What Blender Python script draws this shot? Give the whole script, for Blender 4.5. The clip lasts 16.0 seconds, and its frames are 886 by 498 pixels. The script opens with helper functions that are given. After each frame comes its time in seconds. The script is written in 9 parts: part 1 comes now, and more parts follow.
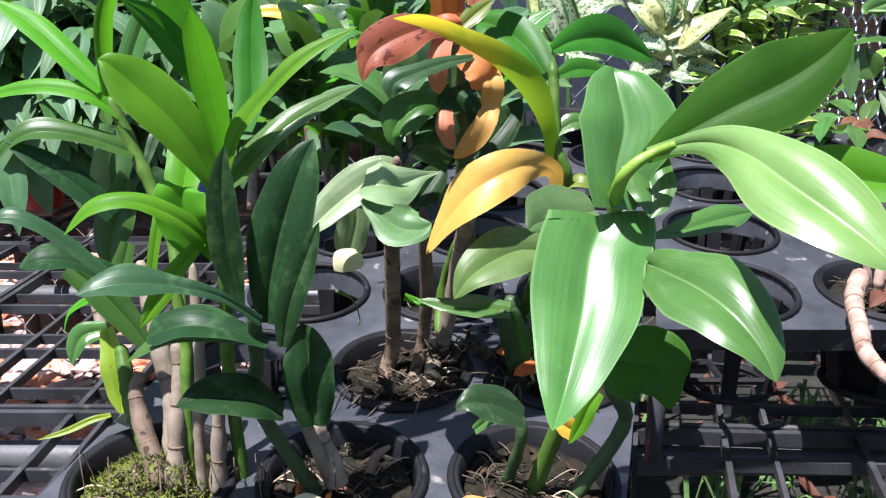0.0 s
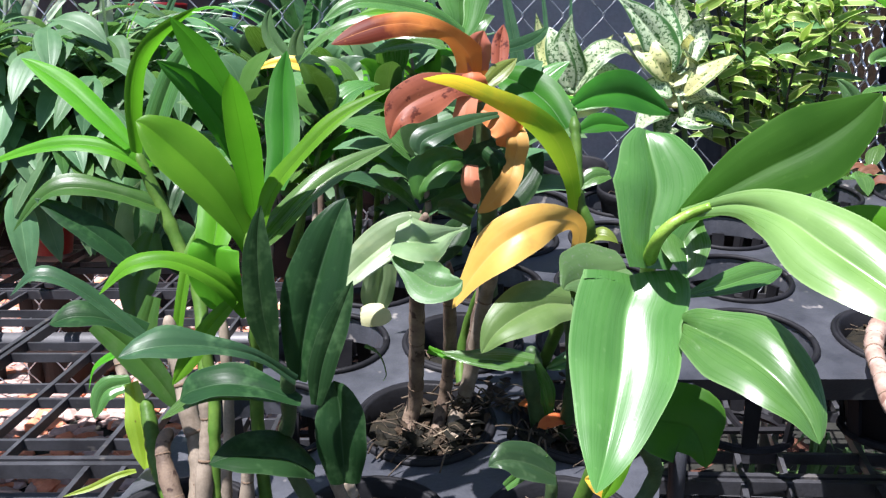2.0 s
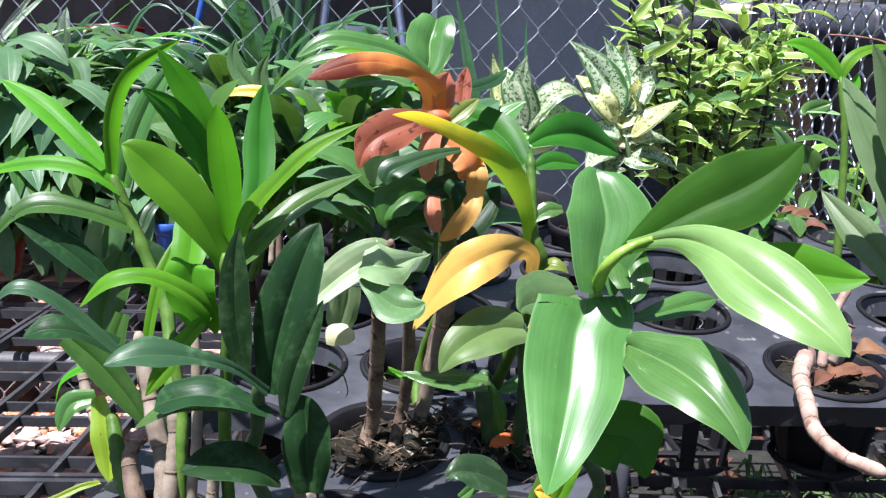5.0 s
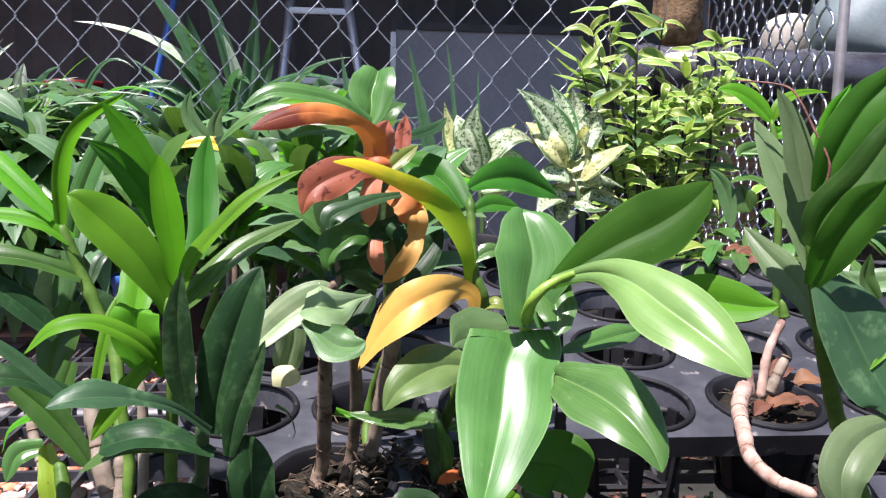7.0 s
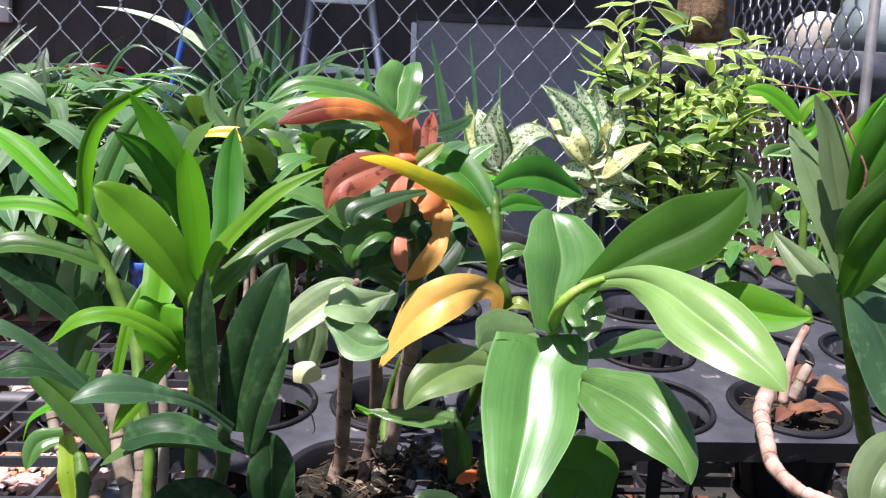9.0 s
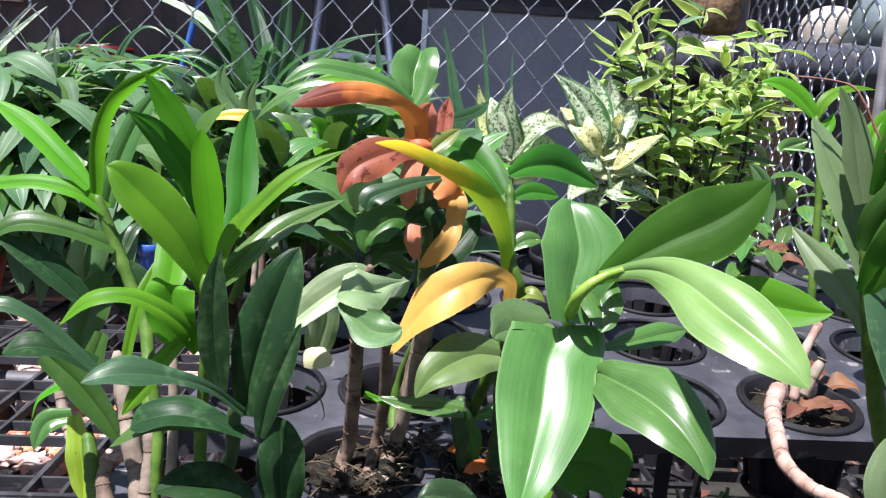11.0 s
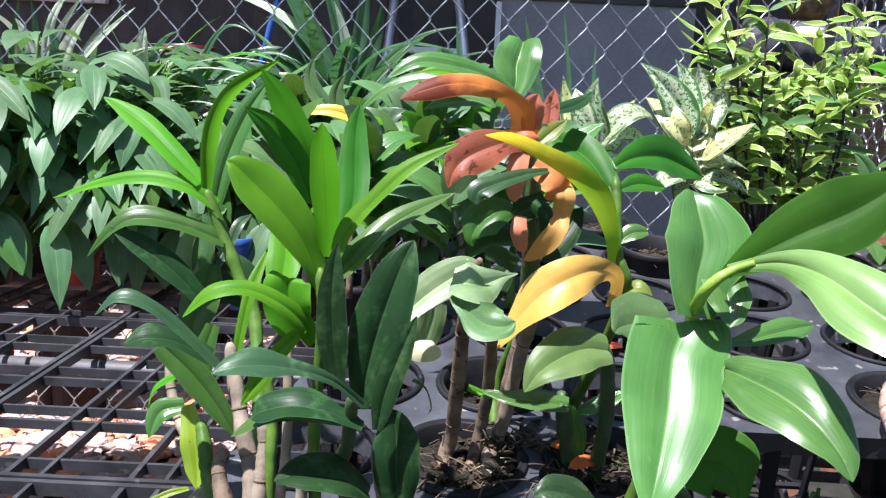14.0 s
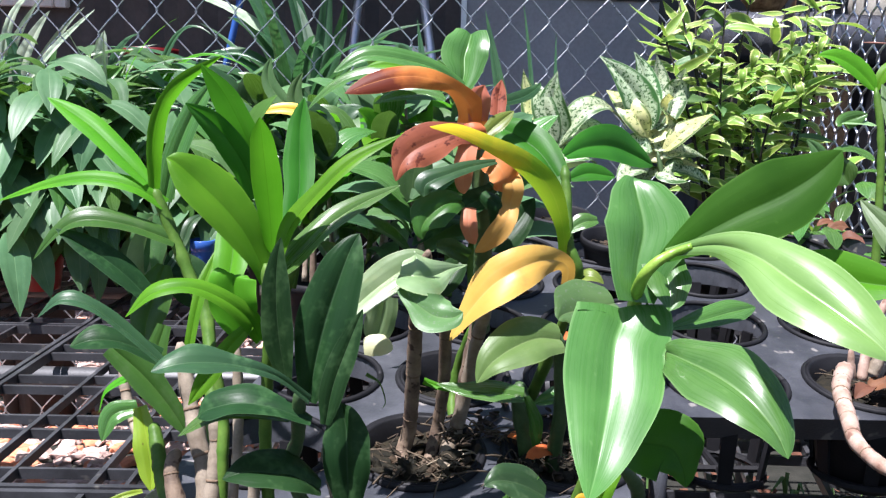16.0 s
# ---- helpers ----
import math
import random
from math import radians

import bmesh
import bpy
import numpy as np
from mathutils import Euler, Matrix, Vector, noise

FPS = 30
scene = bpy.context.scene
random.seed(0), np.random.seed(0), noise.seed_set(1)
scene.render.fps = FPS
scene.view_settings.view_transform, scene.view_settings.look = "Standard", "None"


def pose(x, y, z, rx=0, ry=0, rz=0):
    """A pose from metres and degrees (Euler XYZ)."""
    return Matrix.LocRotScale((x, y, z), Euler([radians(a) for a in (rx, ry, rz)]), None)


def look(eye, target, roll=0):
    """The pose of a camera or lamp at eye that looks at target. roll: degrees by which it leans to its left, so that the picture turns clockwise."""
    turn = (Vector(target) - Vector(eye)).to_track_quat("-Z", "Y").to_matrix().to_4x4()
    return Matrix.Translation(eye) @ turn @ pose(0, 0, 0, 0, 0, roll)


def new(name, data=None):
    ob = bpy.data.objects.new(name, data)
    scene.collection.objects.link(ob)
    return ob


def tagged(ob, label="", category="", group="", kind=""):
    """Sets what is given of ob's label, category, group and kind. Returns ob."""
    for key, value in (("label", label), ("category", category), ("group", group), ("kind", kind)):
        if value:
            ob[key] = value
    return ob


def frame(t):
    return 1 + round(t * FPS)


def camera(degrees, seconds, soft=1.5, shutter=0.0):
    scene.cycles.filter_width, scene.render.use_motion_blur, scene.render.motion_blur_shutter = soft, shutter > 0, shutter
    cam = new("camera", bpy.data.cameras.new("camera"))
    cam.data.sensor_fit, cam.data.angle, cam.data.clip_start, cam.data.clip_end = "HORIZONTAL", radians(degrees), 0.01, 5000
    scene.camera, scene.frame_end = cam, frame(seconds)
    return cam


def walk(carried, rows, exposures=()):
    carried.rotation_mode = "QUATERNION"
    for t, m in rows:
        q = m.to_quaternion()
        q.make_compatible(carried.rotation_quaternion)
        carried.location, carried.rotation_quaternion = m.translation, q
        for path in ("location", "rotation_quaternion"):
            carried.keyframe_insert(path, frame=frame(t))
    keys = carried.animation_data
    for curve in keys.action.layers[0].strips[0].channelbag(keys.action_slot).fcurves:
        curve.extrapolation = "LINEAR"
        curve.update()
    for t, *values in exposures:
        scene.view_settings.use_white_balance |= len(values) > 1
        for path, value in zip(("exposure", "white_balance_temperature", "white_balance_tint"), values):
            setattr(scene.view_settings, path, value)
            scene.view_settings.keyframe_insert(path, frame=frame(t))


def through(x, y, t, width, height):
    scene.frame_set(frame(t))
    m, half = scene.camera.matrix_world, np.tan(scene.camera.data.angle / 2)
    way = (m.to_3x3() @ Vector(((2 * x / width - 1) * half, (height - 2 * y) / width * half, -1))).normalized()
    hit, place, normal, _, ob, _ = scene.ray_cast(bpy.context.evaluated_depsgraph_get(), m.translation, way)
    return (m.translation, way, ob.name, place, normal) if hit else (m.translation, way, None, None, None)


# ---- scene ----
cam = camera(55.8, 16.0, soft=1.3)
PATH = [
    (0, (-0.0029, -0.0081, 0.8012), (-0.0029, 0.9538, 0.5280), 0.11),
    (0.5, (-0.0144, -0.0273, 0.8120), (-0.0218, 0.9441, 0.5745), 0.42),
    (1, (-0.0272, -0.0366, 0.8145), (-0.0403, 0.9403, 0.6012), 0.69),
    (1.5, (-0.0322, -0.0308, 0.8065), (-0.0565, 0.9454, 0.5909), 0.32),
    (2, (-0.0178, -0.0097, 0.8101), (-0.0163, 0.9640, 0.5822), -0.10),
    (2.5, (-0.0011, -0.0400, 0.8137), (0.0799, 0.9332, 0.5985), 0.62),
    (3, (-0.0050, -0.0440, 0.8147), (0.1069, 0.9302, 0.6190), 1.42),
    (3.5, (-0.0271, -0.0394, 0.8140), (0.0519, 0.9395, 0.6255), 2.53),
    (6, (-0.0220, -0.0385, 0.8111), (0.0393, 0.9414, 0.6211), 2.14),
    (6.5, (-0.0096, -0.0553, 0.8091), (0.0766, 0.9287, 0.6528), 0.60),
    (7, (-0.0127, -0.0575, 0.8125), (0.0888, 0.9284, 0.6801), 1.25),
    (7.5, (-0.0201, -0.0541, 0.8194), (0.0690, 0.9333, 0.6893), 2.36),
    (8, (-0.0179, -0.0535, 0.8177), (0.0631, 0.9340, 0.6828), 2.14),
    (10.5, (-0.0218, -0.0474, 0.8151), (0.0636, 0.9373, 0.6626), 3.37),
    (11, (-0.0230, -0.0467, 0.8144), (0.0561, 0.9378, 0.6575), 3.59),
    (11.5, (-0.0217, -0.0469, 0.8147), (0.0519, 0.9377, 0.6563), 3.32),
    (12, (-0.0184, -0.0479, 0.8144), (0.0473, 0.9376, 0.6575), 2.46),
    (12.5, (-0.0291, -0.0476, 0.8121), (0.0154, 0.9392, 0.6561), 2.36),
    (13, (-0.0558, -0.0408, 0.8144), (-0.0430, 0.9460, 0.6528), 3.52),
    (13.5, (-0.0570, -0.0382, 0.8112), (-0.0620, 0.9472, 0.6408), 3.72),
    (14, (-0.0456, -0.0429, 0.8125), (-0.0471, 0.9427, 0.6434), 2.73),
    (14.5, (-0.0326, -0.0506, 0.8130), (-0.0175, 0.9361, 0.6516), 1.47),
    (15, (-0.0270, -0.0527, 0.8122), (0.0042, 0.9345, 0.6556), 0.95),
    (15.5, (-0.0268, -0.0472, 0.8099), (0.0080, 0.9392, 0.6487), 1.09),
    (16, (-0.0307, -0.0432, 0.8095), (-0.0027, 0.9420, 0.6402), 1.56),
]
# the camera's own white balance drifts warmer in the middle of the shot
TINTS = [(0, 1.44, 6070, 19), (3.5, 1.44, 6020, 19), (6.4, 1.48, 5970, 21), (7.2, 1.38, 6370, 27), (8.2, 1.38, 6370, 27), (11, 1.4, 6170, 23), (13, 1.44, 6020, 19), (14.5, 1.48, 6070, 20), (16, 1.46, 6070, 19)]
walk(cam, [(t, look(eye, target, roll)) for t, eye, target, roll in PATH], TINTS)

# ---------------------------------------------------------------- light
world = bpy.data.worlds.new("World")
scene.world = world
world.use_nodes = True
wn = world.node_tree
sky = wn.nodes.new("ShaderNodeTexSky")
sky.sky_type = "NISHITA"
sky.sun_disc = False
SUN_EL, SUN_AZ = 69.0, 228.0  # degrees; azimuth clockwise from +y
sky.sun_elevation, sky.sun_rotation = radians(SUN_EL), radians(SUN_AZ)
wn.nodes["Background"].inputs[1].default_value = 0.060
wn.links.new(sky.outputs[0], wn.nodes["Background"].inputs[0])
sun = new("sun", bpy.data.lights.new("sun", "SUN"))
sun.data.energy, sun.data.angle, sun.data.color = 5.0, radians(0.6), (1.0, 0.975, 0.92)
sd = Vector((math.sin(radians(SUN_AZ)) * math.cos(radians(SUN_EL)), math.cos(radians(SUN_AZ)) * math.cos(radians(SUN_EL)), math.sin(radians(SUN_EL))))
sun.matrix_world = look(sd * 8, (0, 0, 0))

# ---------------------------------------------------------------- materials
def mat_new(name):
    m = bpy.data.materials.new(name)
    m.use_nodes = True
    nt = m.node_tree
    nt.nodes.clear()
    out = nt.nodes.new("ShaderNodeOutputMaterial")
    return m, nt, out


def node(nt, kind, **values):
    n = nt.nodes.new(kind)
    for key, value in values.items():
        n.inputs[key].default_value = value
    return n


def ramp(nt, stops):
    n = nt.nodes.new("ShaderNodeValToRGB")
    el = n.color_ramp.elements
    while len(el) < len(stops):
        el.new(0.5)
    for e, (p, c) in zip(el, stops):
        e.position = p
        e.color = (*c, 1) if len(c) == 3 else c
    return n


def mix_rgb(nt, fac, a, b, blend="MIX"):
    n = nt.nodes.new("ShaderNodeMix")
    n.data_type = "RGBA"
    n.blend_type = blend
    for sock, v in ((n.inputs[0], fac), (n.inputs[6], a), (n.inputs[7], b)):
        if isinstance(v, bpy.types.NodeSocket):
            nt.links.new(v, sock)
        elif isinstance(v, (int, float)):
            sock.default_value = v
        else:
            sock.default_value = (*v, 1)
    return n.outputs[2]


def math_node(nt, op, a, b=0.0, c=0.0):
    n = nt.nodes.new("ShaderNodeMath")
    n.operation = op
    for i, v in enumerate((a, b, c)):
        if isinstance(v, bpy.types.NodeSocket):
            nt.links.new(v, n.inputs[i])
        else:
            n.inputs[i].default_value = v
    return n.outputs[0]


def surface(name, c1, c2, scale=40.0, rough=0.6, metal=0.0, bump=0.2, fine=400.0, spec=0.5, spots=None):
    """A plain surface: two colours mixed by broad noise, fine grain in colour and relief, optional stains."""
    m, nt, out = mat_new(name)
    geo = nt.nodes.new("ShaderNodeTexCoord")
    info = nt.nodes.new("ShaderNodeObjectInfo")
    broad = node(nt, "ShaderNodeTexNoise", Scale=scale, Detail=6.0, Roughness=0.6)
    grain = node(nt, "ShaderNodeTexNoise", Scale=fine, Detail=3.0)
    for n in (broad, grain):
        nt.links.new(geo.outputs["Object"], n.inputs["Vector"])
    fac = ramp(nt, [(0.35, (0, 0, 0)), (0.68, (1, 1, 1))])
    nt.links.new(broad.outputs[0], fac.inputs[0])
    col = mix_rgb(nt, fac.outputs[0], c1, c2)
    if spots:
        colour, size, amount = spots
        sp = node(nt, "ShaderNodeTexNoise", Scale=size, Detail=2.0)
        nt.links.new(geo.outputs["Object"], sp.inputs["Vector"])
        edge = ramp(nt, [(amount, (0, 0, 0)), (amount + 0.06, (1, 1, 1))])
        nt.links.new(sp.outputs[0], edge.inputs[0])
        col = mix_rgb(nt, edge.outputs[0], col, colour)
    hsv = nt.nodes.new("ShaderNodeHueSaturation")
    nt.links.new(col, hsv.inputs["Color"])
    v = math_node(nt, "MULTIPLY_ADD", info.outputs["Random"], 0.3, 0.85)
    v2 = math_node(nt, "MULTIPLY_ADD", grain.outputs[0], 0.4, -0.2)
    nt.links.new(math_node(nt, "ADD", v, v2), hsv.inputs["Value"])
    b = node(nt, "ShaderNodeBsdfPrincipled", Roughness=rough, Metallic=metal)
    b.inputs["Specular IOR Level"].default_value = spec
    nt.links.new(hsv.outputs[0], b.inputs["Base Color"])
    rg = math_node(nt, "MULTIPLY_ADD", broad.outputs[0], 0.3, rough - 0.15)
    nt.links.new(rg, b.inputs["Roughness"])
    bp = node(nt, "ShaderNodeBump", Strength=bump, Distance=0.002)
    nt.links.new(grain.outputs[0], bp.inputs["Height"])
    nt.links.new(bp.outputs[0], b.inputs["Normal"])
    nt.links.new(b.outputs[0], out.inputs[0])
    return m


def leaf_mat(name, c1, c2, rib, back=0.35, rough=0.32, veins=7.0, flecks=None, tip=None, spec=0.5, rim=None, through=(0.16, 0.36, 0.012), relief=0.3, keel=None):
    """A leaf: long veins and a midrib across the blade, mottling, flecks, a tip of another colour, light shining through."""
    m, nt, out = mat_new(name)
    uv = nt.nodes.new("ShaderNodeUVMap")
    uv.uv_map = "blade"
    sep = nt.nodes.new("ShaderNodeSeparateXYZ")
    nt.links.new(uv.outputs[0], sep.inputs[0])
    geo = nt.nodes.new("ShaderNodeTexCoord")
    info = nt.nodes.new("ShaderNodeObjectInfo")
    u, v = sep.outputs[0], sep.outputs[1]
    broad = node(nt, "ShaderNodeTexNoise", Scale=45.0, Detail=4.0)
    nt.links.new(geo.outputs["Object"], broad.inputs["Vector"])
    fac = ramp(nt, [(0.3, (0, 0, 0)), (0.7, (1, 1, 1))])
    nt.links.new(broad.outputs[0], fac.inputs[0])
    col = mix_rgb(nt, fac.outputs[0], c1, c2)
    # streaks along the blade
    stretch = nt.nodes.new("ShaderNodeCombineXYZ")
    nt.links.new(math_node(nt, "MULTIPLY", u, 26.0), stretch.inputs[0])
    nt.links.new(math_node(nt, "MULTIPLY", v, 2.5), stretch.inputs[1])
    nt.links.new(math_node(nt, "MULTIPLY", info.outputs["Random"], 50.0), stretch.inputs[2])
    streak = node(nt, "ShaderNodeTexNoise", Scale=1.0, Detail=3.0)
    nt.links.new(stretch.outputs[0], streak.inputs["Vector"])
    col = mix_rgb(nt, math_node(nt, "MULTIPLY", streak.outputs[0], 0.22), col, rib)
    if flecks:
        colour, size, amount = flecks
        sp = node(nt, "ShaderNodeTexNoise", Scale=size, Detail=3.0, Roughness=0.7)
        nt.links.new(geo.outputs["Object"], sp.inputs["Vector"])
        edge = ramp(nt, [(amount, (0, 0, 0)), (amount + (0.05 if size > 100 else 0.2), (1, 1, 1))])
        nt.links.new(sp.outputs[0], edge.inputs[0])
        col = mix_rgb(nt, edge.outputs[0], col, colour)
    if rim:
        off = math_node(nt, "ABSOLUTE", math_node(nt, "SUBTRACT", u, 0.5))
        wob = math_node(nt, "MULTIPLY_ADD", broad.outputs[0], 0.3, off)
        edge = ramp(nt, [(0.50, (0, 0, 0)), (0.58, (1, 1, 1))])
        nt.links.new(wob, edge.inputs[0])
        col = mix_rgb(nt, edge.outputs[0], col, rim)
    if tip:
        wob = math_node(nt, "MULTIPLY_ADD", broad.outputs[0], 0.5, math_node(nt, "SUBTRACT", v, 0.25))
        edge = ramp(nt, [(tip[1], (0, 0, 0)), (tip[2], (1, 1, 1))])
        nt.links.new(wob, edge.inputs[0])
        col = mix_rgb(nt, edge.outputs[0], col, tip[0])
    # dust and small scars
    dn = node(nt, "ShaderNodeTexNoise", Scale=330.0, Detail=2.0)
    nt.links.new(geo.outputs["Object"], dn.inputs["Vector"])
    dust = ramp(nt, [(0.68, (0, 0, 0)), (0.73, (1, 1, 1))])
    nt.links.new(dn.outputs[0], dust.inputs[0])
    col = mix_rgb(nt, math_node(nt, "MULTIPLY", dust.outputs[0], 0.22), col, rib)
    # midrib
    mid = math_node(nt, "ABSOLUTE", math_node(nt, "SUBTRACT", u, 0.5))
    line = ramp(nt, [(0.0, (1, 1, 1)), (0.028, (0, 0, 0))])
    nt.links.new(mid, line.inputs[0])
    col = mix_rgb(nt, math_node(nt, "MULTIPLY", line.outputs[0], 0.5), col, keel or rib)
    brim = ramp(nt, [(0.470, (0, 0, 0)), (0.492, (1, 1, 1))])
    nt.links.new(mid, brim.inputs[0])
    col = mix_rgb(nt, math_node(nt, "MULTIPLY", brim.outputs[0], 0.55), col, rib)
    hsv = nt.nodes.new("ShaderNodeHueSaturation")
    nt.links.new(col, hsv.inputs["Color"])
    nt.links.new(math_node(nt, "MULTIPLY_ADD", info.outputs["Random"], 0.4, 0.8), hsv.inputs["Value"])
    nt.links.new(math_node(nt, "MULTIPLY_ADD", info.outputs["Random"], 0.03, 0.485), hsv.inputs["Hue"])
    wave = math_node(nt, "SINE", math_node(nt, "MULTIPLY_ADD", streak.outputs[0], 2.2, math_node(nt, "MULTIPLY", u, 6.2832 * veins)))
    rib_lines = nt.nodes.new("ShaderNodeCombineXYZ")
    nt.links.new(math_node(nt, "MULTIPLY", u, 70.0), rib_lines.inputs[0])
    nt.links.new(math_node(nt, "MULTIPLY", v, 3.0), rib_lines.inputs[1])
    nt.links.new(math_node(nt, "MULTIPLY", info.outputs["Random"], 90.0), rib_lines.inputs[2])
    ribs = node(nt, "ShaderNodeTexNoise", Scale=1.0, Detail=2.0)
    nt.links.new(rib_lines.outputs[0], ribs.inputs["Vector"])
    high = math_node(nt, "ADD", math_node(nt, "MULTIPLY", wave, 0.10), math_node(nt, "MULTIPLY", streak.outputs[0], 0.3))
    high = math_node(nt, "MULTIPLY_ADD", ribs.outputs[0], 0.20, high)
    high = math_node(nt, "SUBTRACT", high, math_node(nt, "MULTIPLY", line.outputs[0], 0.9))
    pores = node(nt, "ShaderNodeTexNoise", Scale=900.0, Detail=2.0)
    nt.links.new(geo.outputs["Object"], pores.inputs["Vector"])
    high = math_node(nt, "MULTIPLY_ADD", pores.outputs[0], 0.10, high)
    high = math_node(nt, "MULTIPLY_ADD", broad.outputs[0], 0.9, high)
    bp = node(nt, "ShaderNodeBump", Strength=relief, Distance=0.0008)
    nt.links.new(high, bp.inputs["Height"])
    b = node(nt, "ShaderNodeBsdfPrincipled", Roughness=rough)
    b.inputs["Specular IOR Level"].default_value = spec
    nt.links.new(math_node(nt, "ADD", math_node(nt, "MULTIPLY_ADD", streak.outputs[0], 0.25, rough - 0.2), math_node(nt, "MULTIPLY", ribs.outputs[0], 0.12)), b.inputs["Roughness"])
    nt.links.new(hsv.outputs[0], b.inputs["Base Color"])
    nt.links.new(bp.outputs[0], b.inputs["Normal"])
    tr = nt.nodes.new("ShaderNodeBsdfTranslucent")
    glow = mix_rgb(nt, 0.4, hsv.outputs[0], through, "MIX")
    nt.links.new(glow, tr.inputs[0])
    ms = nt.nodes.new("ShaderNodeMixShader")
    ms.inputs[0].default_value = back
    nt.links.new(b.outputs[0], ms.inputs[1])
    nt.links.new(tr.outputs[0], ms.inputs[2])
    nt.links.new(ms.outputs[0], out.inputs[0])
    return m


# ---------------------------------------------------------------- mesh helpers
def part(name, bm, material, parent=None, label="", smooth=True):
    me = bpy.data.meshes.new(name)
    bm.to_mesh(me)
    bm.free()
    if smooth:
        for p in me.polygons:
            p.use_smooth = True
    me.materials.append(material)
    ob = new(name, me)
    if parent is not None:
        ob.parent = parent
        ob.matrix_parent_inverse = Matrix.Translation(-(parent.location if parent.parent is None else Vector((0, 0, 0))))
    if label:
        ob["label"] = label
    return ob


def thing(name, at, label, category, group=""):
    """The Empty at a thing's base."""
    ob = new(name)
    ob.location = at
    ob.empty_display_size = 0.02
    return tagged(ob, label, category, group)


def box(bm, x0, x1, y0, y1, z0, z1):
    vs = [bm.verts.new((x, y, z)) for z in (z0, z1) for x, y in ((x0, y0), (x1, y0), (x1, y1), (x0, y1))]
    for f in ((3, 2, 1, 0), (4, 5, 6, 7), (0, 1, 5, 4), (1, 2, 6, 5), (2, 3, 7, 6), (3, 0, 4, 7)):
        bm.faces.new([vs[i] for i in f])
    return vs


def bevelled_box(x0, x1, y0, y1, z0, z1, w=0.004, segments=2):
    bm = bmesh.new()
    box(bm, x0, x1, y0, y1, z0, z1)
    bmesh.ops.bevel(bm, geom=bm.edges[:], offset=w, segments=segments, affect="EDGES")
    return bm


def tube(points, radii, sides=10, bm=None, knots=0.0):
    """A tube along points with a radius at each; closed ends."""
    bm = bm or bmesh.new()
    pts = [Vector(p) for p in points]
    rings = []
    side = None
    for i, p in enumerate(pts):
        d = (pts[min(i + 1, len(pts) - 1)] - pts[max(i - 1, 0)]).normalized()
        if side is None:
            side = d.cross(Vector((0.3, 0.9, 0.2))).normalized()
        side = (side - d * side.dot(d)).normalized()
        up = d.cross(side)
        r = radii[i] if not isinstance(radii, float) else radii
        rings.append([bm.verts.new(p + r * (math.cos(a) * side + math.sin(a) * up)) for a in (2 * math.pi * k / sides for k in range(sides))])
    for a, b in zip(rings, rings[1:]):
        for k in range(sides):
            bm.faces.new((a[k], a[(k + 1) % sides], b[(k + 1) % sides], b[k]))
    bm.faces.new(rings[0][::-1])
    bm.faces.new(rings[-1])
    return bm


def smooth_line(points, per=6):
    """More points on a smooth line through the given ones."""
    p = [Vector(q) for q in points]
    p = [2 * p[0] - p[1], *p, 2 * p[-1] - p[-2]]
    out = []
    for a, b, c, d in zip(p, p[1:], p[2:], p[3:]):
        for k in range(per):
            t = k / per
            out.append(0.5 * (2 * b + (c - a) * t + (2 * a - 5 * b + 4 * c - d) * t * t + (3 * b - a - 3 * c + d) * t ** 3))
    out.append(p[-2])
    return out


def cane_mesh(points, radius, seed=0, node_len=0.02, swell=0.22, taper=0.85):
    """A jointed cane: narrow at each node, swollen between."""
    rnd = random.Random(seed)
    line = smooth_line(points, 10)
    length = sum((b - a).length for a, b in zip(line, line[1:]))
    radii, s = [], 0.0
    for i, p in enumerate(line):
        if i:
            s += (p - line[i - 1]).length
        ph = (s / node_len) % 1.0
        ring = 1 + swell * math.sin(math.pi * ph) - 0.1 + (0.12 if ph < 0.12 else 0)
        radii.append(radius * ring * (1 - (1 - taper) * s / length) * rnd.uniform(0.95, 1.05))
    for k, f in ((-1, 0.35), (-2, 0.75), (-3, 0.92)):
        radii[k] *= f
    return tube(line, radii, 10)


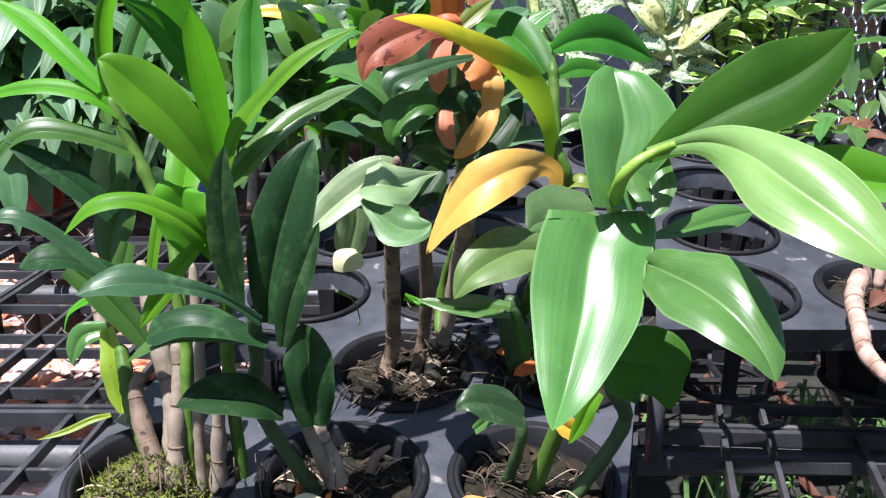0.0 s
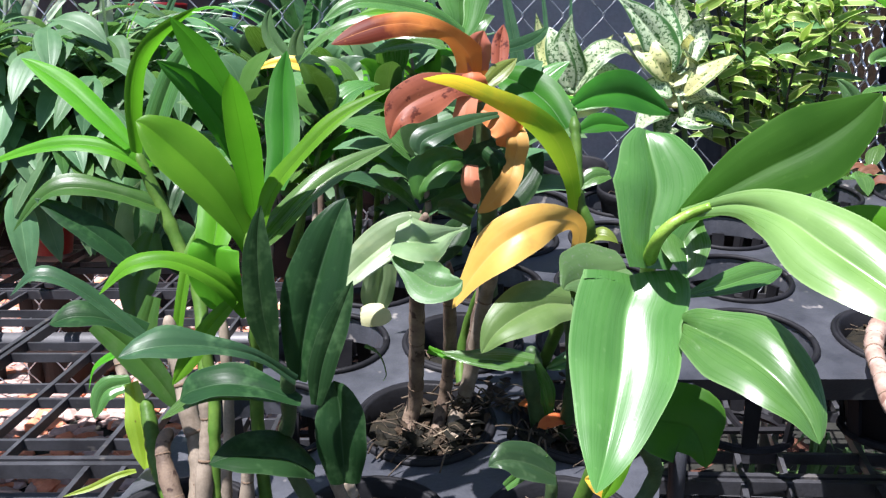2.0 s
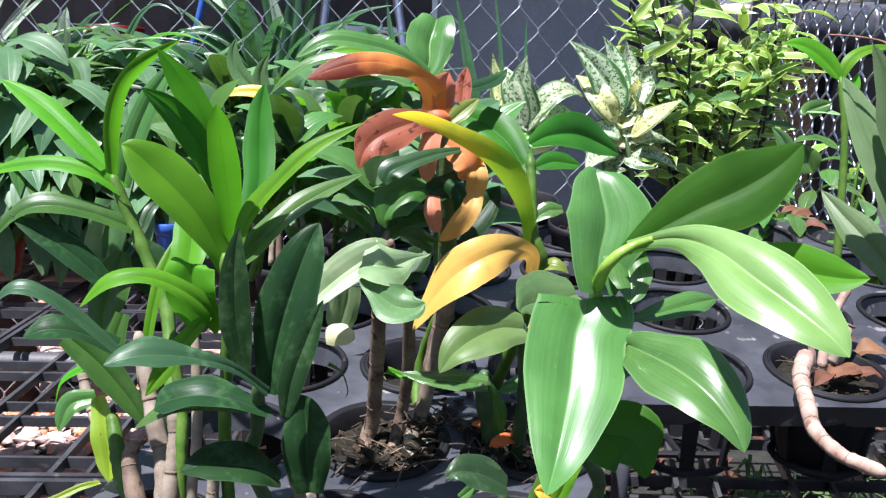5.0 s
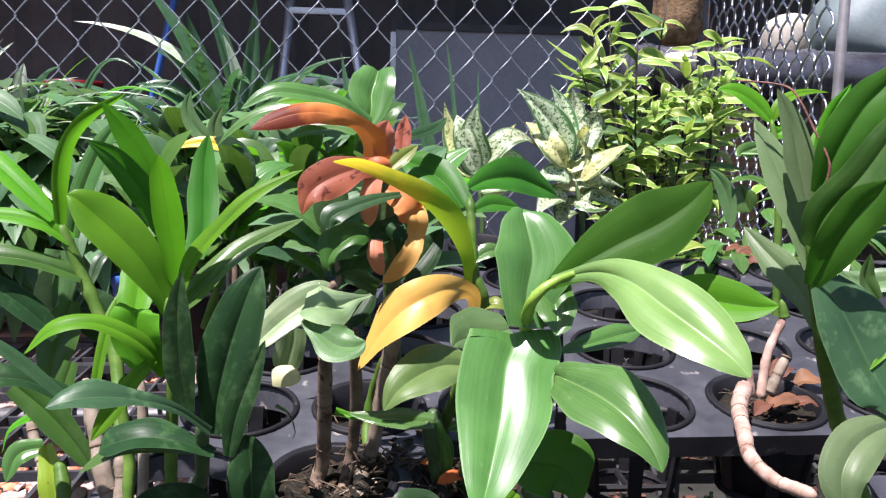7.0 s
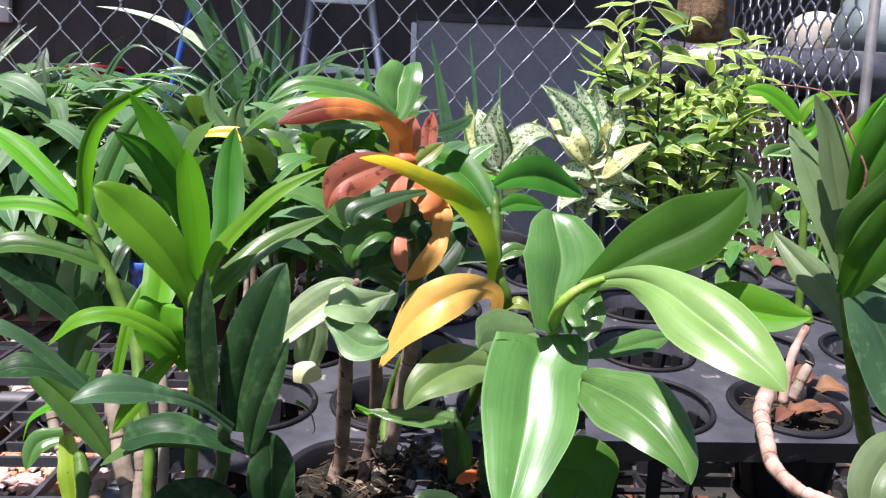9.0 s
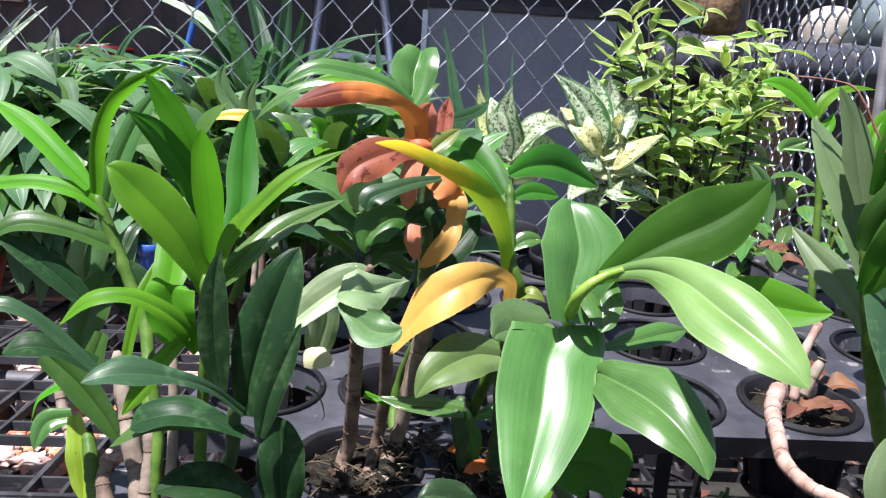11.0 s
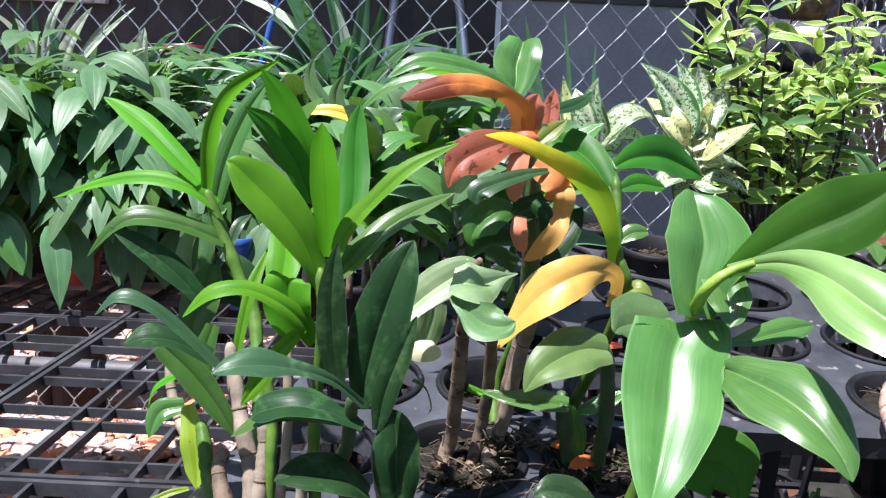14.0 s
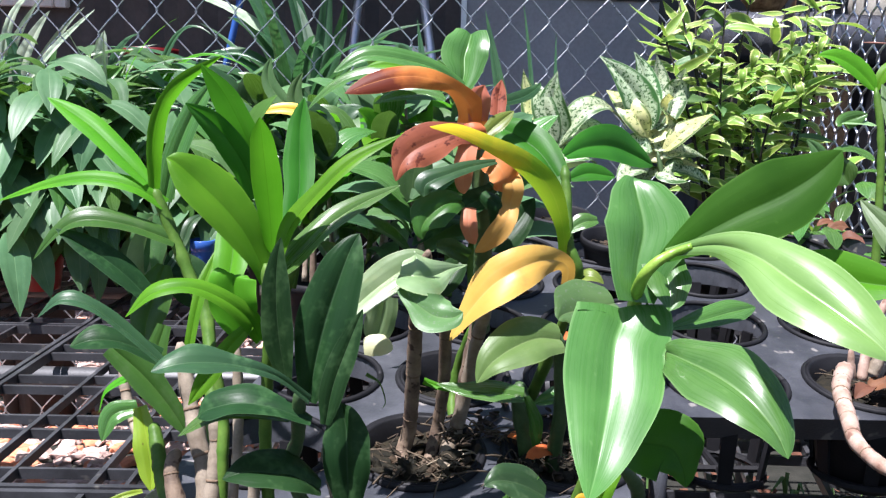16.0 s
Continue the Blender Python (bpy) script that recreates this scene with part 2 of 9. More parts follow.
def blade(base, mid, tip, width, face, seg=14, across=8, fold=0.22, shape=1.0, wave=0.06, seed=0, stalk=0.0, point=0.85):
    """A leaf blade that runs from base over mid to tip; face is the way its upper side looks."""
    rnd = random.Random(seed)
    b, m, t = Vector(base), Vector(mid), Vector(tip)
    ctrl = 2 * m - (b + t) / 2
    up = Vector(face).normalized()
    bm = bmesh.new()
    lay = bm.loops.layers.uv.new("blade")
    rows = []
    xs = [-1, -0.88, -0.7, -0.5, -0.3, -0.1, 0, 0.1, 0.3, 0.5, 0.7, 0.88, 1] if across > 4 else ([-1, -0.5, 0, 0.5, 1] if across > 2 else [-1, 0, 1])
    across = len(xs) - 1
    pa = 0.62 * shape
    qm = pa / (pa + point)
    peak = qm ** pa * (1 - qm) ** point
    ph1, ph2 = rnd.uniform(0, 6.28), rnd.uniform(0, 6.28)
    for i in range(seg + 1):
        s = i / seg
        c = (1 - s) ** 2 * b + 2 * s * (1 - s) * ctrl + s * s * t
        d = (2 * (1 - s) * (ctrl - b) + 2 * s * (t - ctrl)).normalized()
        n = up - d * up.dot(d)
        if n.length < 0.05:
            n = Vector((0, 0, 1)) - d * d.z
        n.normalize()
        side = d.cross(n)
        q = max(0.0, (s - stalk) / (1 - stalk))
        prof = (q ** pa) * ((1 - q) ** point) / peak
        hw = 0.5 * width * max(prof, 0.09 * (1 - s) + 0.008)
        row = []
        for k in range(len(xs)):
            x = xs[k]
            lift = fold * hw * abs(x) + 0.11 * hw * math.sin(math.pi * abs(x) ** 0.85) - fold * hw * 0.4
            rip = wave * hw * (math.sin(5 * s + ph1 + 2.2 * x) * abs(x) + 0.6 * math.sin(11 * s + ph2) * x * x)
            row.append((bm.verts.new(c + side * (x * hw) + n * (lift + rip)), (0.5 + 0.5 * x, s)))
        rows.append(row)
    for r0, r1 in zip(rows, rows[1:]):
        for k in range(across):
            quad = (r0[k], r0[k + 1], r1[k + 1], r1[k])
            f = bm.faces.new([q[0] for q in quad])
            for loop, q in zip(f.loops, quad):
                loop[lay].uv = q[1]
    return bm


LEAF_COUNT = [0]


def leaf(plant, base, mid, tip, width, face, material, label="", **shape):
    LEAF_COUNT[0] += 1
    bm = blade(base, mid, tip, width, face, seed=LEAF_COUNT[0], **shape)
    return part("leaf", bm, material, plant, label)


def glide(values, s):
    """The value at s (0 to 1) on a smooth line through evenly spaced values."""
    n = len(values) - 1
    i = min(int(s * n), n - 1)
    t = s * n - i
    b, c = values[i], values[i + 1]
    a = values[i - 1] if i else b + b - c
    d = values[i + 2] if i + 2 <= n else c + c - b
    return ((b * 2) + (c - a) * t + (a * 2 - b * 5 + c * 4 - d) * (t * t) + (b * 3 - a - c * 3 + d) * (t ** 3)) * 0.5


def sheet(plant, spine, widths, faces, material, label="", fold=0.2, bulge=0.11, wave=0.05, blunt=1.4, veins=0.012):
    """A leaf that follows its spine, with a width and a facing at each point of it, a groove along the
    midrib, halves that bulge between midrib and edge, faint long ribs and a wavy edge."""
    LEAF_COUNT[0] += 1
    rnd = random.Random(LEAF_COUNT[0])
    pts, ns = [Vector(p) for p in spine], [Vector(f) for f in faces]
    ws = [w ** blunt for w in widths]
    bm = bmesh.new()
    lay = bm.loops.layers.uv.new("blade")
    xs = [-1, -0.95, -0.86, -0.74, -0.6, -0.45, -0.3, -0.16, -0.06, 0, 0.06, 0.16, 0.3, 0.45, 0.6, 0.74, 0.86, 0.95, 1]
    seg = 6 * (len(pts) - 1)
    ph = [rnd.uniform(0, 6.28) for k in range(4)]
    rows = []
    for i in range(seg + 1):
        s = i / seg
        c = glide(pts, s)
        d = (glide(pts, min(1.0, s + 0.02)) - glide(pts, max(0.0, s - 0.02))).normalized()
        n = glide(ns, s)
        n = n - d * n.dot(d)
        n = n.normalized() if n.length > 0.02 else Vector((0, -0.7, 0.7))
        side = d.cross(n)
        hw = 0.5 * max(glide(ws, s), 1e-9) ** (1 / blunt)
        hw *= 1 + 0.025 * math.sin(17 * s + ph[0]) * min(1.0, 4 * (1 - s))
        hw = max(hw, 0.0002)
        row = []
        for x in xs:
            a = abs(x)
            lift = fold * hw * (a - 0.4) + bulge * hw * math.sin(math.pi * a ** 0.85)
            lift += veins * hw * math.cos(2 * math.pi * 3.5 * a) * (1 - a) * min(1.0, 5 * s)
            if fold < 0:  # rolled back: one smooth arch from edge to edge
                lift = 2.2 * fold * hw * (a * a - 0.4)
            rip = wave * hw * (math.sin(6 * s + ph[1] + 1.7 * x) * a + 0.7 * math.sin(13 * s + ph[2] + (2 if x > 0 else 0)) * a ** 3)
            row.append((bm.verts.new(c + side * (x * hw) + n * (lift + rip)), (0.5 + 0.5 * x, s)))
        rows.append(row)
    for r0, r1 in zip(rows, rows[1:]):
        for k in range(len(xs) - 1):
            quad = (r0[k], r0[k + 1], r1[k + 1], r1[k])
            f = bm.faces.new([q[0] for q in quad])
            for loop, q in zip(f.loops, quad):
                loop[lay].uv = q[1]
    return part("leaf", bm, material, plant, label)


def cane(plant, points, radius, material, label="", name="cane", ring=0.0006, **how):
    LEAF_COUNT[0] += 1
    ob = part(name, cane_mesh(points, radius, seed=LEAF_COUNT[0], **how), material, plant, label)
    # dark rings at the joints of old canes
    if material in (M_CANE_PALE, M_CANE_BROWN, M_CANE_PINK) and radius > 0.004:
        line, gap = smooth_line(points, 10), how.get("node_len", 0.02)
        length = sum((b - a).length for a, b in zip(line, line[1:]))
        s, n = 0.0, 1
        for a, b in zip(line, line[1:]):
            step = (b - a).length
            if s + step > n * gap:
                d = (b - a).normalized()
                c = a + d * (n * gap - s)
                r = radius * (1 - (1 - how.get("taper", 0.85)) * n * gap / length)
                part("joint", tube([c - d * ring, c, c + d * ring], [r * 1.0, r * 1.04, r * 1.0], 12), M_NODE, ob)
                n += 1
            s += step
    return ob


def stem(plant, points, r0, r1, material, label="", name="stem"):
    line = smooth_line(points, 6)
    n = len(line) - 1
    return part(name, tube(line, [r0 + (r1 - r0) * i / n for i in range(n + 1)], 10), material, plant, label)

# ---------------------------------------------------------------- the materials of this place
G = {
    "glossy": leaf_mat("leaf_glossy_green", (0.033, 0.098, 0.016), (0.057, 0.146, 0.028), (0.15, 0.25, 0.09), 0.18, 0.30, 5, spec=0.46, relief=0.18),
    "gloss_pale": leaf_mat("leaf_glossy_pale_green", (0.090, 0.185, 0.034), (0.145, 0.255, 0.062), (0.24, 0.35, 0.13), 0.22, 0.33, 5, spec=0.7, through=(0.2, 0.36, 0.02), relief=0.16),
    "rich": leaf_mat("leaf_rich_green", (0.020, 0.098, 0.008), (0.036, 0.142, 0.013), (0.08, 0.22, 0.03), 0.40, 0.42, 5, spec=0.17, through=(0.08, 0.40, 0.010), relief=0.16, keel=(0.014, 0.055, 0.004)),
    "deep": leaf_mat("leaf_deep_green", (0.022, 0.075, 0.010), (0.040, 0.112, 0.018), (0.09, 0.17, 0.04), 0.3, 0.38, 5, spec=0.3, flecks=((0.060, 0.120, 0.035), 60.0, 0.54), through=(0.12, 0.36, 0.01)),
    "bright": leaf_mat("leaf_bright_green", (0.056, 0.215, 0.008), (0.092, 0.285, 0.013), (0.14, 0.33, 0.03), 0.45, 0.46, 6, spec=0.16, through=(0.13, 0.52, 0.010), relief=0.12, keel=(0.030, 0.115, 0.004)),
    # dark green lowered further, so the colour carries the shade on these leaves
    "dark": leaf_mat("leaf_shade_dark_green", (0.005, 0.022, 0.006), (0.010, 0.034, 0.009), (0.040, 0.075, 0.034), 0.10, 0.42, 7, spec=0.10, flecks=((0.036, 0.078, 0.028), 75.0, 0.52), relief=0.22),
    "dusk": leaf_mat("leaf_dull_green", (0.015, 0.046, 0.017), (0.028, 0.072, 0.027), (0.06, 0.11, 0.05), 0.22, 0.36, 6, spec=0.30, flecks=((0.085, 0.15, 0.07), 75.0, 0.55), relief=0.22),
    "mid": leaf_mat("leaf_mid_green", (0.036, 0.098, 0.018), (0.060, 0.148, 0.030), (0.11, 0.21, 0.06), 0.22, 0.28, 6, spec=0.5),
    "pale": leaf_mat("leaf_pale_mottled", (0.12, 0.22, 0.085), (0.27, 0.37, 0.20), (0.34, 0.44, 0.21), 0.3, 0.36, 6, flecks=((0.42, 0.47, 0.20), 30.0, 0.56)),
    "grey": leaf_mat("leaf_grey_green", (0.046, 0.112, 0.036), (0.080, 0.165, 0.056), (0.13, 0.21, 0.08), 0.2, 0.42, 6, spec=0.22, flecks=((0.12, 0.17, 0.10), 500.0, 0.60)),
    "pale_green": leaf_mat("leaf_pale_green", (0.070, 0.155, 0.036), (0.130, 0.230, 0.070), (0.20, 0.30, 0.11), 0.3, 0.44, 6, spec=0.25, flecks=((0.17, 0.26, 0.10), 60.0, 0.55)),
    "lemon": leaf_mat("leaf_yellowing_green", (0.16, 0.27, 0.012), (0.24, 0.34, 0.02), (0.30, 0.36, 0.05), 0.4, 0.42, 6, flecks=((0.10, 0.09, 0.02), 220.0, 0.68), through=(0.3, 0.4, 0.02)),
    "olive": leaf_mat("leaf_olive", (0.11, 0.17, 0.02), (0.17, 0.23, 0.03), (0.22, 0.26, 0.05), 0.35, 0.42, 6, flecks=((0.08, 0.05, 0.02), 150.0, 0.68)),
    "yellow": leaf_mat("leaf_yellow", (0.66, 0.36, 0.030), (0.78, 0.46, 0.045), (0.72, 0.46, 0.10), 0.35, 0.45, 8, flecks=((0.42, 0.20, 0.04), 180.0, 0.66), through=(0.75, 0.36, 0.05), relief=0.1),
    "turning": leaf_mat("leaf_turning_yellow", (0.17, 0.42, 0.012), (0.27, 0.49, 0.018), (0.38, 0.50, 0.05), 0.5, 0.42, 6, spec=0.2, tip=((0.84, 0.62, 0.03), 0.42, 0.82), through=(0.48, 0.62, 0.03), relief=0.08),
    "red": leaf_mat("leaf_red_brown", (0.155, 0.036, 0.020), (0.27, 0.078, 0.040), (0.34, 0.14, 0.08), 0.2, 0.5, 8, spec=0.2, flecks=((0.085, 0.020, 0.012), 170.0, 0.58), through=(0.70, 0.20, 0.05), relief=0.18),
    "orange": leaf_mat("leaf_orange", (0.56, 0.15, 0.030), (0.64, 0.21, 0.050), (0.60, 0.24, 0.08), 0.25, 0.5, 8, spec=0.12, flecks=((0.40, 0.08, 0.03), 60.0, 0.58), tip=((0.11, 0.020, 0.012), 0.50, 0.66), through=(0.80, 0.26, 0.04), relief=0.1),
    "orange_sheath": leaf_mat("sheath_orange", (0.56, 0.17, 0.045), (0.64, 0.25, 0.075), (0.62, 0.30, 0.12), 0.3, 0.5, 9, spec=0.2, through=(0.8, 0.3, 0.05), relief=0.1),
    "sage": leaf_mat("leaf_sage_green", (0.085, 0.155, 0.060), (0.135, 0.215, 0.095), (0.18, 0.26, 0.12), 0.3, 0.45, 6, spec=0.3, flecks=((0.16, 0.22, 0.14), 400.0, 0.62)),
    "tan": leaf_mat("sheath_tan", (0.60, 0.32, 0.07), (0.70, 0.43, 0.11), (0.64, 0.42, 0.18), 0.38, 0.5, 9, spec=0.2, through=(0.75, 0.40, 0.06), relief=0.06),
    "pink": leaf_mat("sheath_pink", (0.50, 0.17, 0.09), (0.60, 0.26, 0.13), (0.62, 0.32, 0.18), 0.35, 0.5, 9, spec=0.2, through=(0.75, 0.36, 0.06), relief=0.06),
    "cream": leaf_mat("leaf_cream", (0.62, 0.64, 0.36), (0.70, 0.70, 0.44), (0.66, 0.68, 0.4), 0.4, 0.45, 6, through=(0.55, 0.5, 0.05), relief=0.1),
    "silver": leaf_mat("leaf_silver_flecked", (0.40, 0.50, 0.30), (0.56, 0.63, 0.42), (0.50, 0.58, 0.36), 0.3, 0.42, 9, flecks=((0.045, 0.12, 0.035), 240.0, 0.52), rim=(0.045, 0.125, 0.032)),
    "butter": leaf_mat("leaf_butter_flecked", (0.60, 0.62, 0.24), (0.70, 0.70, 0.33), (0.64, 0.64, 0.30), 0.3, 0.42, 9, flecks=((0.08, 0.17, 0.035), 200.0, 0.555), rim=(0.06, 0.145, 0.035), through=(0.55, 0.5, 0.05)),
    "lime": leaf_mat("leaf_lime_edged", (0.13, 0.28, 0.035), (0.28, 0.42, 0.075), (0.26, 0.40, 0.07), 0.4, 0.38, 5, rim=(0.58, 0.62, 0.24), through=(0.30, 0.5, 0.04)),
    "strap": leaf_mat("leaf_strap", (0.022, 0.080, 0.032), (0.046, 0.125, 0.050), (0.12, 0.21, 0.10), 0.30, 0.32, 8, spec=0.55, through=(0.08, 0.28, 0.05)),
    "strap_pale": leaf_mat("leaf_strap_pale", (0.28, 0.37, 0.24), (0.50, 0.56, 0.44), (0.34, 0.44, 0.28), 0.3, 0.30, 8, spec=0.6),
    "bush": leaf_mat("leaf_bush", (0.050, 0.130, 0.052), (0.090, 0.190, 0.085), (0.17, 0.28, 0.13), 0.32, 0.46, 5, spec=0.32),
    "ripe": leaf_mat("leaf_golden", (0.58, 0.33, 0.050), (0.70, 0.45, 0.085), (0.66, 0.48, 0.16), 0.30, 0.42, 9, flecks=((0.52, 0.27, 0.07), 60.0, 0.60), through=(0.7, 0.36, 0.05), relief=0.1),
    "dry": leaf_mat("leaf_dry", (0.075, 0.034, 0.020), (0.16, 0.070, 0.036), (0.18, 0.09, 0.05), 0.12, 0.6, 9, spec=0.2, through=(0.6, 0.3, 0.06)),
}
M_PLASTIC = surface("black_plastic", (0.0240, 0.0256, 0.0304), (0.0496, 0.0520, 0.0600), 26, 0.42, 0, 0.15, 500, 0.5, ((0.16, 0.15, 0.14), 60.0, 0.66))
M_POT = surface("pot_plastic", (0.005, 0.005, 0.006), (0.011, 0.011, 0.013), 30, 0.6, 0, 0.1, 500, 0.2)
M_PLANTER = surface("deep_black_planter", (0.004, 0.004, 0.005), (0.009, 0.009, 0.011), 30, 0.6, 0, 0.1, 500, 0.2)
M_GRID = surface("bench_plastic", (0.027, 0.027, 0.030), (0.058, 0.059, 0.065), 22, 0.36, 0, 0.15, 420, 0.4, ((0.09, 0.085, 0.08), 70.0, 0.67))
M_PIPE = surface("grey_pipe", (0.060, 0.061, 0.064), (0.10, 0.10, 0.105), 15, 0.5, 0.2, 0.1, 300)
M_WIRE = surface("galvanised_wire", (0.34, 0.36, 0.39), (0.52, 0.54, 0.57), 80, 0.30, 0.85, 0.1, 600)
M_POST = surface("galvanised_post", (0.09, 0.09, 0.09), (0.16, 0.16, 0.165), 30, 0.6, 0.2, 0.1, 400, 0.4, ((0.20, 0.09, 0.04), 14.0, 0.58))
M_CANE_BROWN = surface("cane_brown", (0.085, 0.058, 0.042), (0.20, 0.145, 0.10), 60, 0.7, 0, 0.2, 900, 0.3, ((0.05, 0.03, 0.022), 160.0, 0.6))
M_CANE_PALE = surface("cane_pale", (0.15, 0.118, 0.085), (0.32, 0.265, 0.20), 60, 0.65, 0, 0.12, 900, 0.3, ((0.16, 0.10, 0.06), 130.0, 0.66))
M_CANE_GREEN = surface("cane_green", (0.045, 0.105, 0.014), (0.085, 0.155, 0.024), 80, 0.5, 0, 0.06, 500, 0.2)
M_CANE_PINK = surface("cane_pink", (0.27, 0.17, 0.125), (0.50, 0.37, 0.30), 70, 0.6, 0, 0.12, 700, 0.3, ((0.20, 0.11, 0.08), 110.0, 0.62))
M_STEM_DARK = surface("stem_dark", (0.030, 0.065, 0.022), (0.055, 0.095, 0.030), 80, 0.5, 0, 0.2, 500, 0.4)
M_STEM_BRIGHT = surface("stem_bright", (0.16, 0.30, 0.03), (0.24, 0.38, 0.05), 60, 0.4, 0, 0.15, 500, 0.4)
M_NODE = surface("cane_joint", (0.11, 0.075, 0.05), (0.19, 0.13, 0.085), 80, 0.8, 0, 0.3, 500, 0.2)
M_SOIL = surface("potting_bark", (0.006, 0.006, 0.004), (0.020, 0.016, 0.009), 150, 0.9, 0, 0.9, 300, 0.2)
M_BARK = surface("bark_chip", (0.018, 0.013, 0.008), (0.060, 0.040, 0.024), 90, 0.85, 0, 0.6, 400, 0.2)
M_ROOT = surface("dry_root", (0.028, 0.020, 0.014), (0.15, 0.115, 0.078), 90, 0.8, 0, 0.4, 500, 0.2)
M_ROOT_PALE = surface("pale_root", (0.20, 0.155, 0.10), (0.46, 0.38, 0.27), 90, 0.7, 0, 0.3, 500, 0.2)
M_MOSS = surface("moss", (0.045, 0.060, 0.012), (0.16, 0.19, 0.032), 120, 0.9, 0, 0.9, 500, 0.2)
# ground colour lowered to near-black, standing in for shade under the bench
M_GROUND = surface("shade_dark_ground", (0.010, 0.011, 0.008), (0.026, 0.025, 0.020), 16, 0.9, 0, 0.8, 120, 0.3)
M_STONE = surface("pale_stone", (0.36, 0.235, 0.200), (0.56, 0.42, 0.375), 30, 0.85, 0, 0.5, 200, 0.3)
M_BRICK = surface("orange_brick", (0.50, 0.16, 0.08), (0.62, 0.26, 0.15), 35, 0.85, 0, 0.5, 220, 0.3)
M_WALL = surface("dark_corrugated", (0.050, 0.050, 0.055), (0.085, 0.085, 0.090), 4, 0.7, 0, 0.2, 60, 0.3)
M_PANEL = surface("grey_panel", (0.22, 0.23, 0.25), (0.28, 0.29, 0.31), 3, 0.6, 0, 0.1, 80, 0.3)
M_ALU = surface("aluminium", (0.55, 0.56, 0.58), (0.68, 0.69, 0.70), 20, 0.4, 0.8, 0.1, 300)
M_WHITE = surface("white_frame", (0.62, 0.66, 0.68), (0.75, 0.78, 0.80), 10, 0.5, 0, 0.1, 200)
M_RED = surface("red_plastic", (0.14, 0.006, 0.006), (0.22, 0.010, 0.010), 10, 0.4, 0, 0.05, 300)
M_BLUE = surface("blue_plastic", (0.02, 0.07, 0.28), (0.03, 0.11, 0.38), 10, 0.4, 0, 0.05, 300)
M_DRUM = surface("black_drum", (0.035, 0.036, 0.045), (0.085, 0.087, 0.10), 12, 0.28, 0, 0.05, 200, 0.6)
M_TARP = surface("pale_tarp", (0.09, 0.13, 0.14), (0.15, 0.19, 0.19), 6, 0.6, 0, 0.2, 100)
M_SACK = surface("jute_sack", (0.34, 0.32, 0.27), (0.46, 0.43, 0.37), 12, 0.8, 0, 0.4, 200)
M_FERN = surface("fern_root", (0.10, 0.062, 0.035), (0.30, 0.20, 0.11), 60, 0.9, 0, 1.0, 150, 0.2)
M_TWIG = surface("brown_twig", (0.13, 0.055, 0.040), (0.22, 0.10, 0.07), 120, 0.6, 0, 0.3, 500, 0.3)
M_LITTER = surface("leaf_litter", (0.055, 0.022, 0.014), (0.15, 0.065, 0.040), 25, 0.8, 0, 0.4, 300, 0.2)
M_GRASS = surface("grass_blade", (0.05, 0.11, 0.03), (0.11, 0.19, 0.06), 40, 0.6, 0, 0.1, 300, 0.3)
M_BLACKTWIG = surface("dark_twig", (0.018, 0.016, 0.012), (0.045, 0.040, 0.028), 120, 0.7, 0, 0.3, 500, 0.3)

# ---------------------------------------------------------------- ground and back
BENCH_Z = 0.49


def tray_z(y):
    """The top of the trays, which lie tilted up towards the fence."""
    return 0.600 + 0.17 * (y - 0.56)


bm = bmesh.new()
nx = 80
vs = [[bm.verts.new((-40 + 80 * (i / nx), -40 + 80 * (j / nx), 0.0)) for i in range(nx + 1)] for j in range(nx + 1)]
for j in range(nx):
    for i in range(nx):
        bm.faces.new((vs[j][i], vs[j][i + 1], vs[j + 1][i + 1], vs[j + 1][i]))
tagged(part("ground", bm, M_GROUND), "gravel and brick ground, coloured near-black in place of bench shade", "ground", kind="structure")


def stone_mesh(seed, flat=0.6):
    rnd = random.Random(seed)
    bm = bmesh.new()
    bmesh.ops.create_icosphere(bm, subdivisions=1, radius=0.5)
    for v in bm.verts:
        v.co *= rnd.uniform(0.72, 1.15)
        v.co.z *= flat
    return bm


# dark corrugated wall behind the fence, with an unseen roof added to shade it
WALL_Y = 3.6
bm = bmesh.new()
n = 160
top, bot = [], []
for i in range(n + 1):
    x = -4.5 + 9.0 * i / n
    y = WALL_Y + (0.012 if i % 4 in (0, 1) else -0.012)
    bot.append(bm.verts.new((x, y, 0.0)))
    top.append(bm.verts.new((x, y, 1.92)))
for i in range(n):
    bm.faces.new((bot[i], bot[i + 1], top[i + 1], top[i]))
back_wall = tagged(part("wall_back", bm, M_WALL, smooth=False), "dark corrugated metal shed wall behind the fence", "wall", kind="structure")
sm = back_wall.modifiers.new("thick", "SOLIDIFY")
sm.thickness = 0.03
# roof slab out of view, added to keep the sun off the yard
tagged(part("roof", bevelled_box(-4.5, 4.5, 2.45, 3.75, 1.92, 1.97, 0.01), M_WALL, smooth=False), "unseen roof slab added to shade the yard behind the fence", "roof", kind="structure")


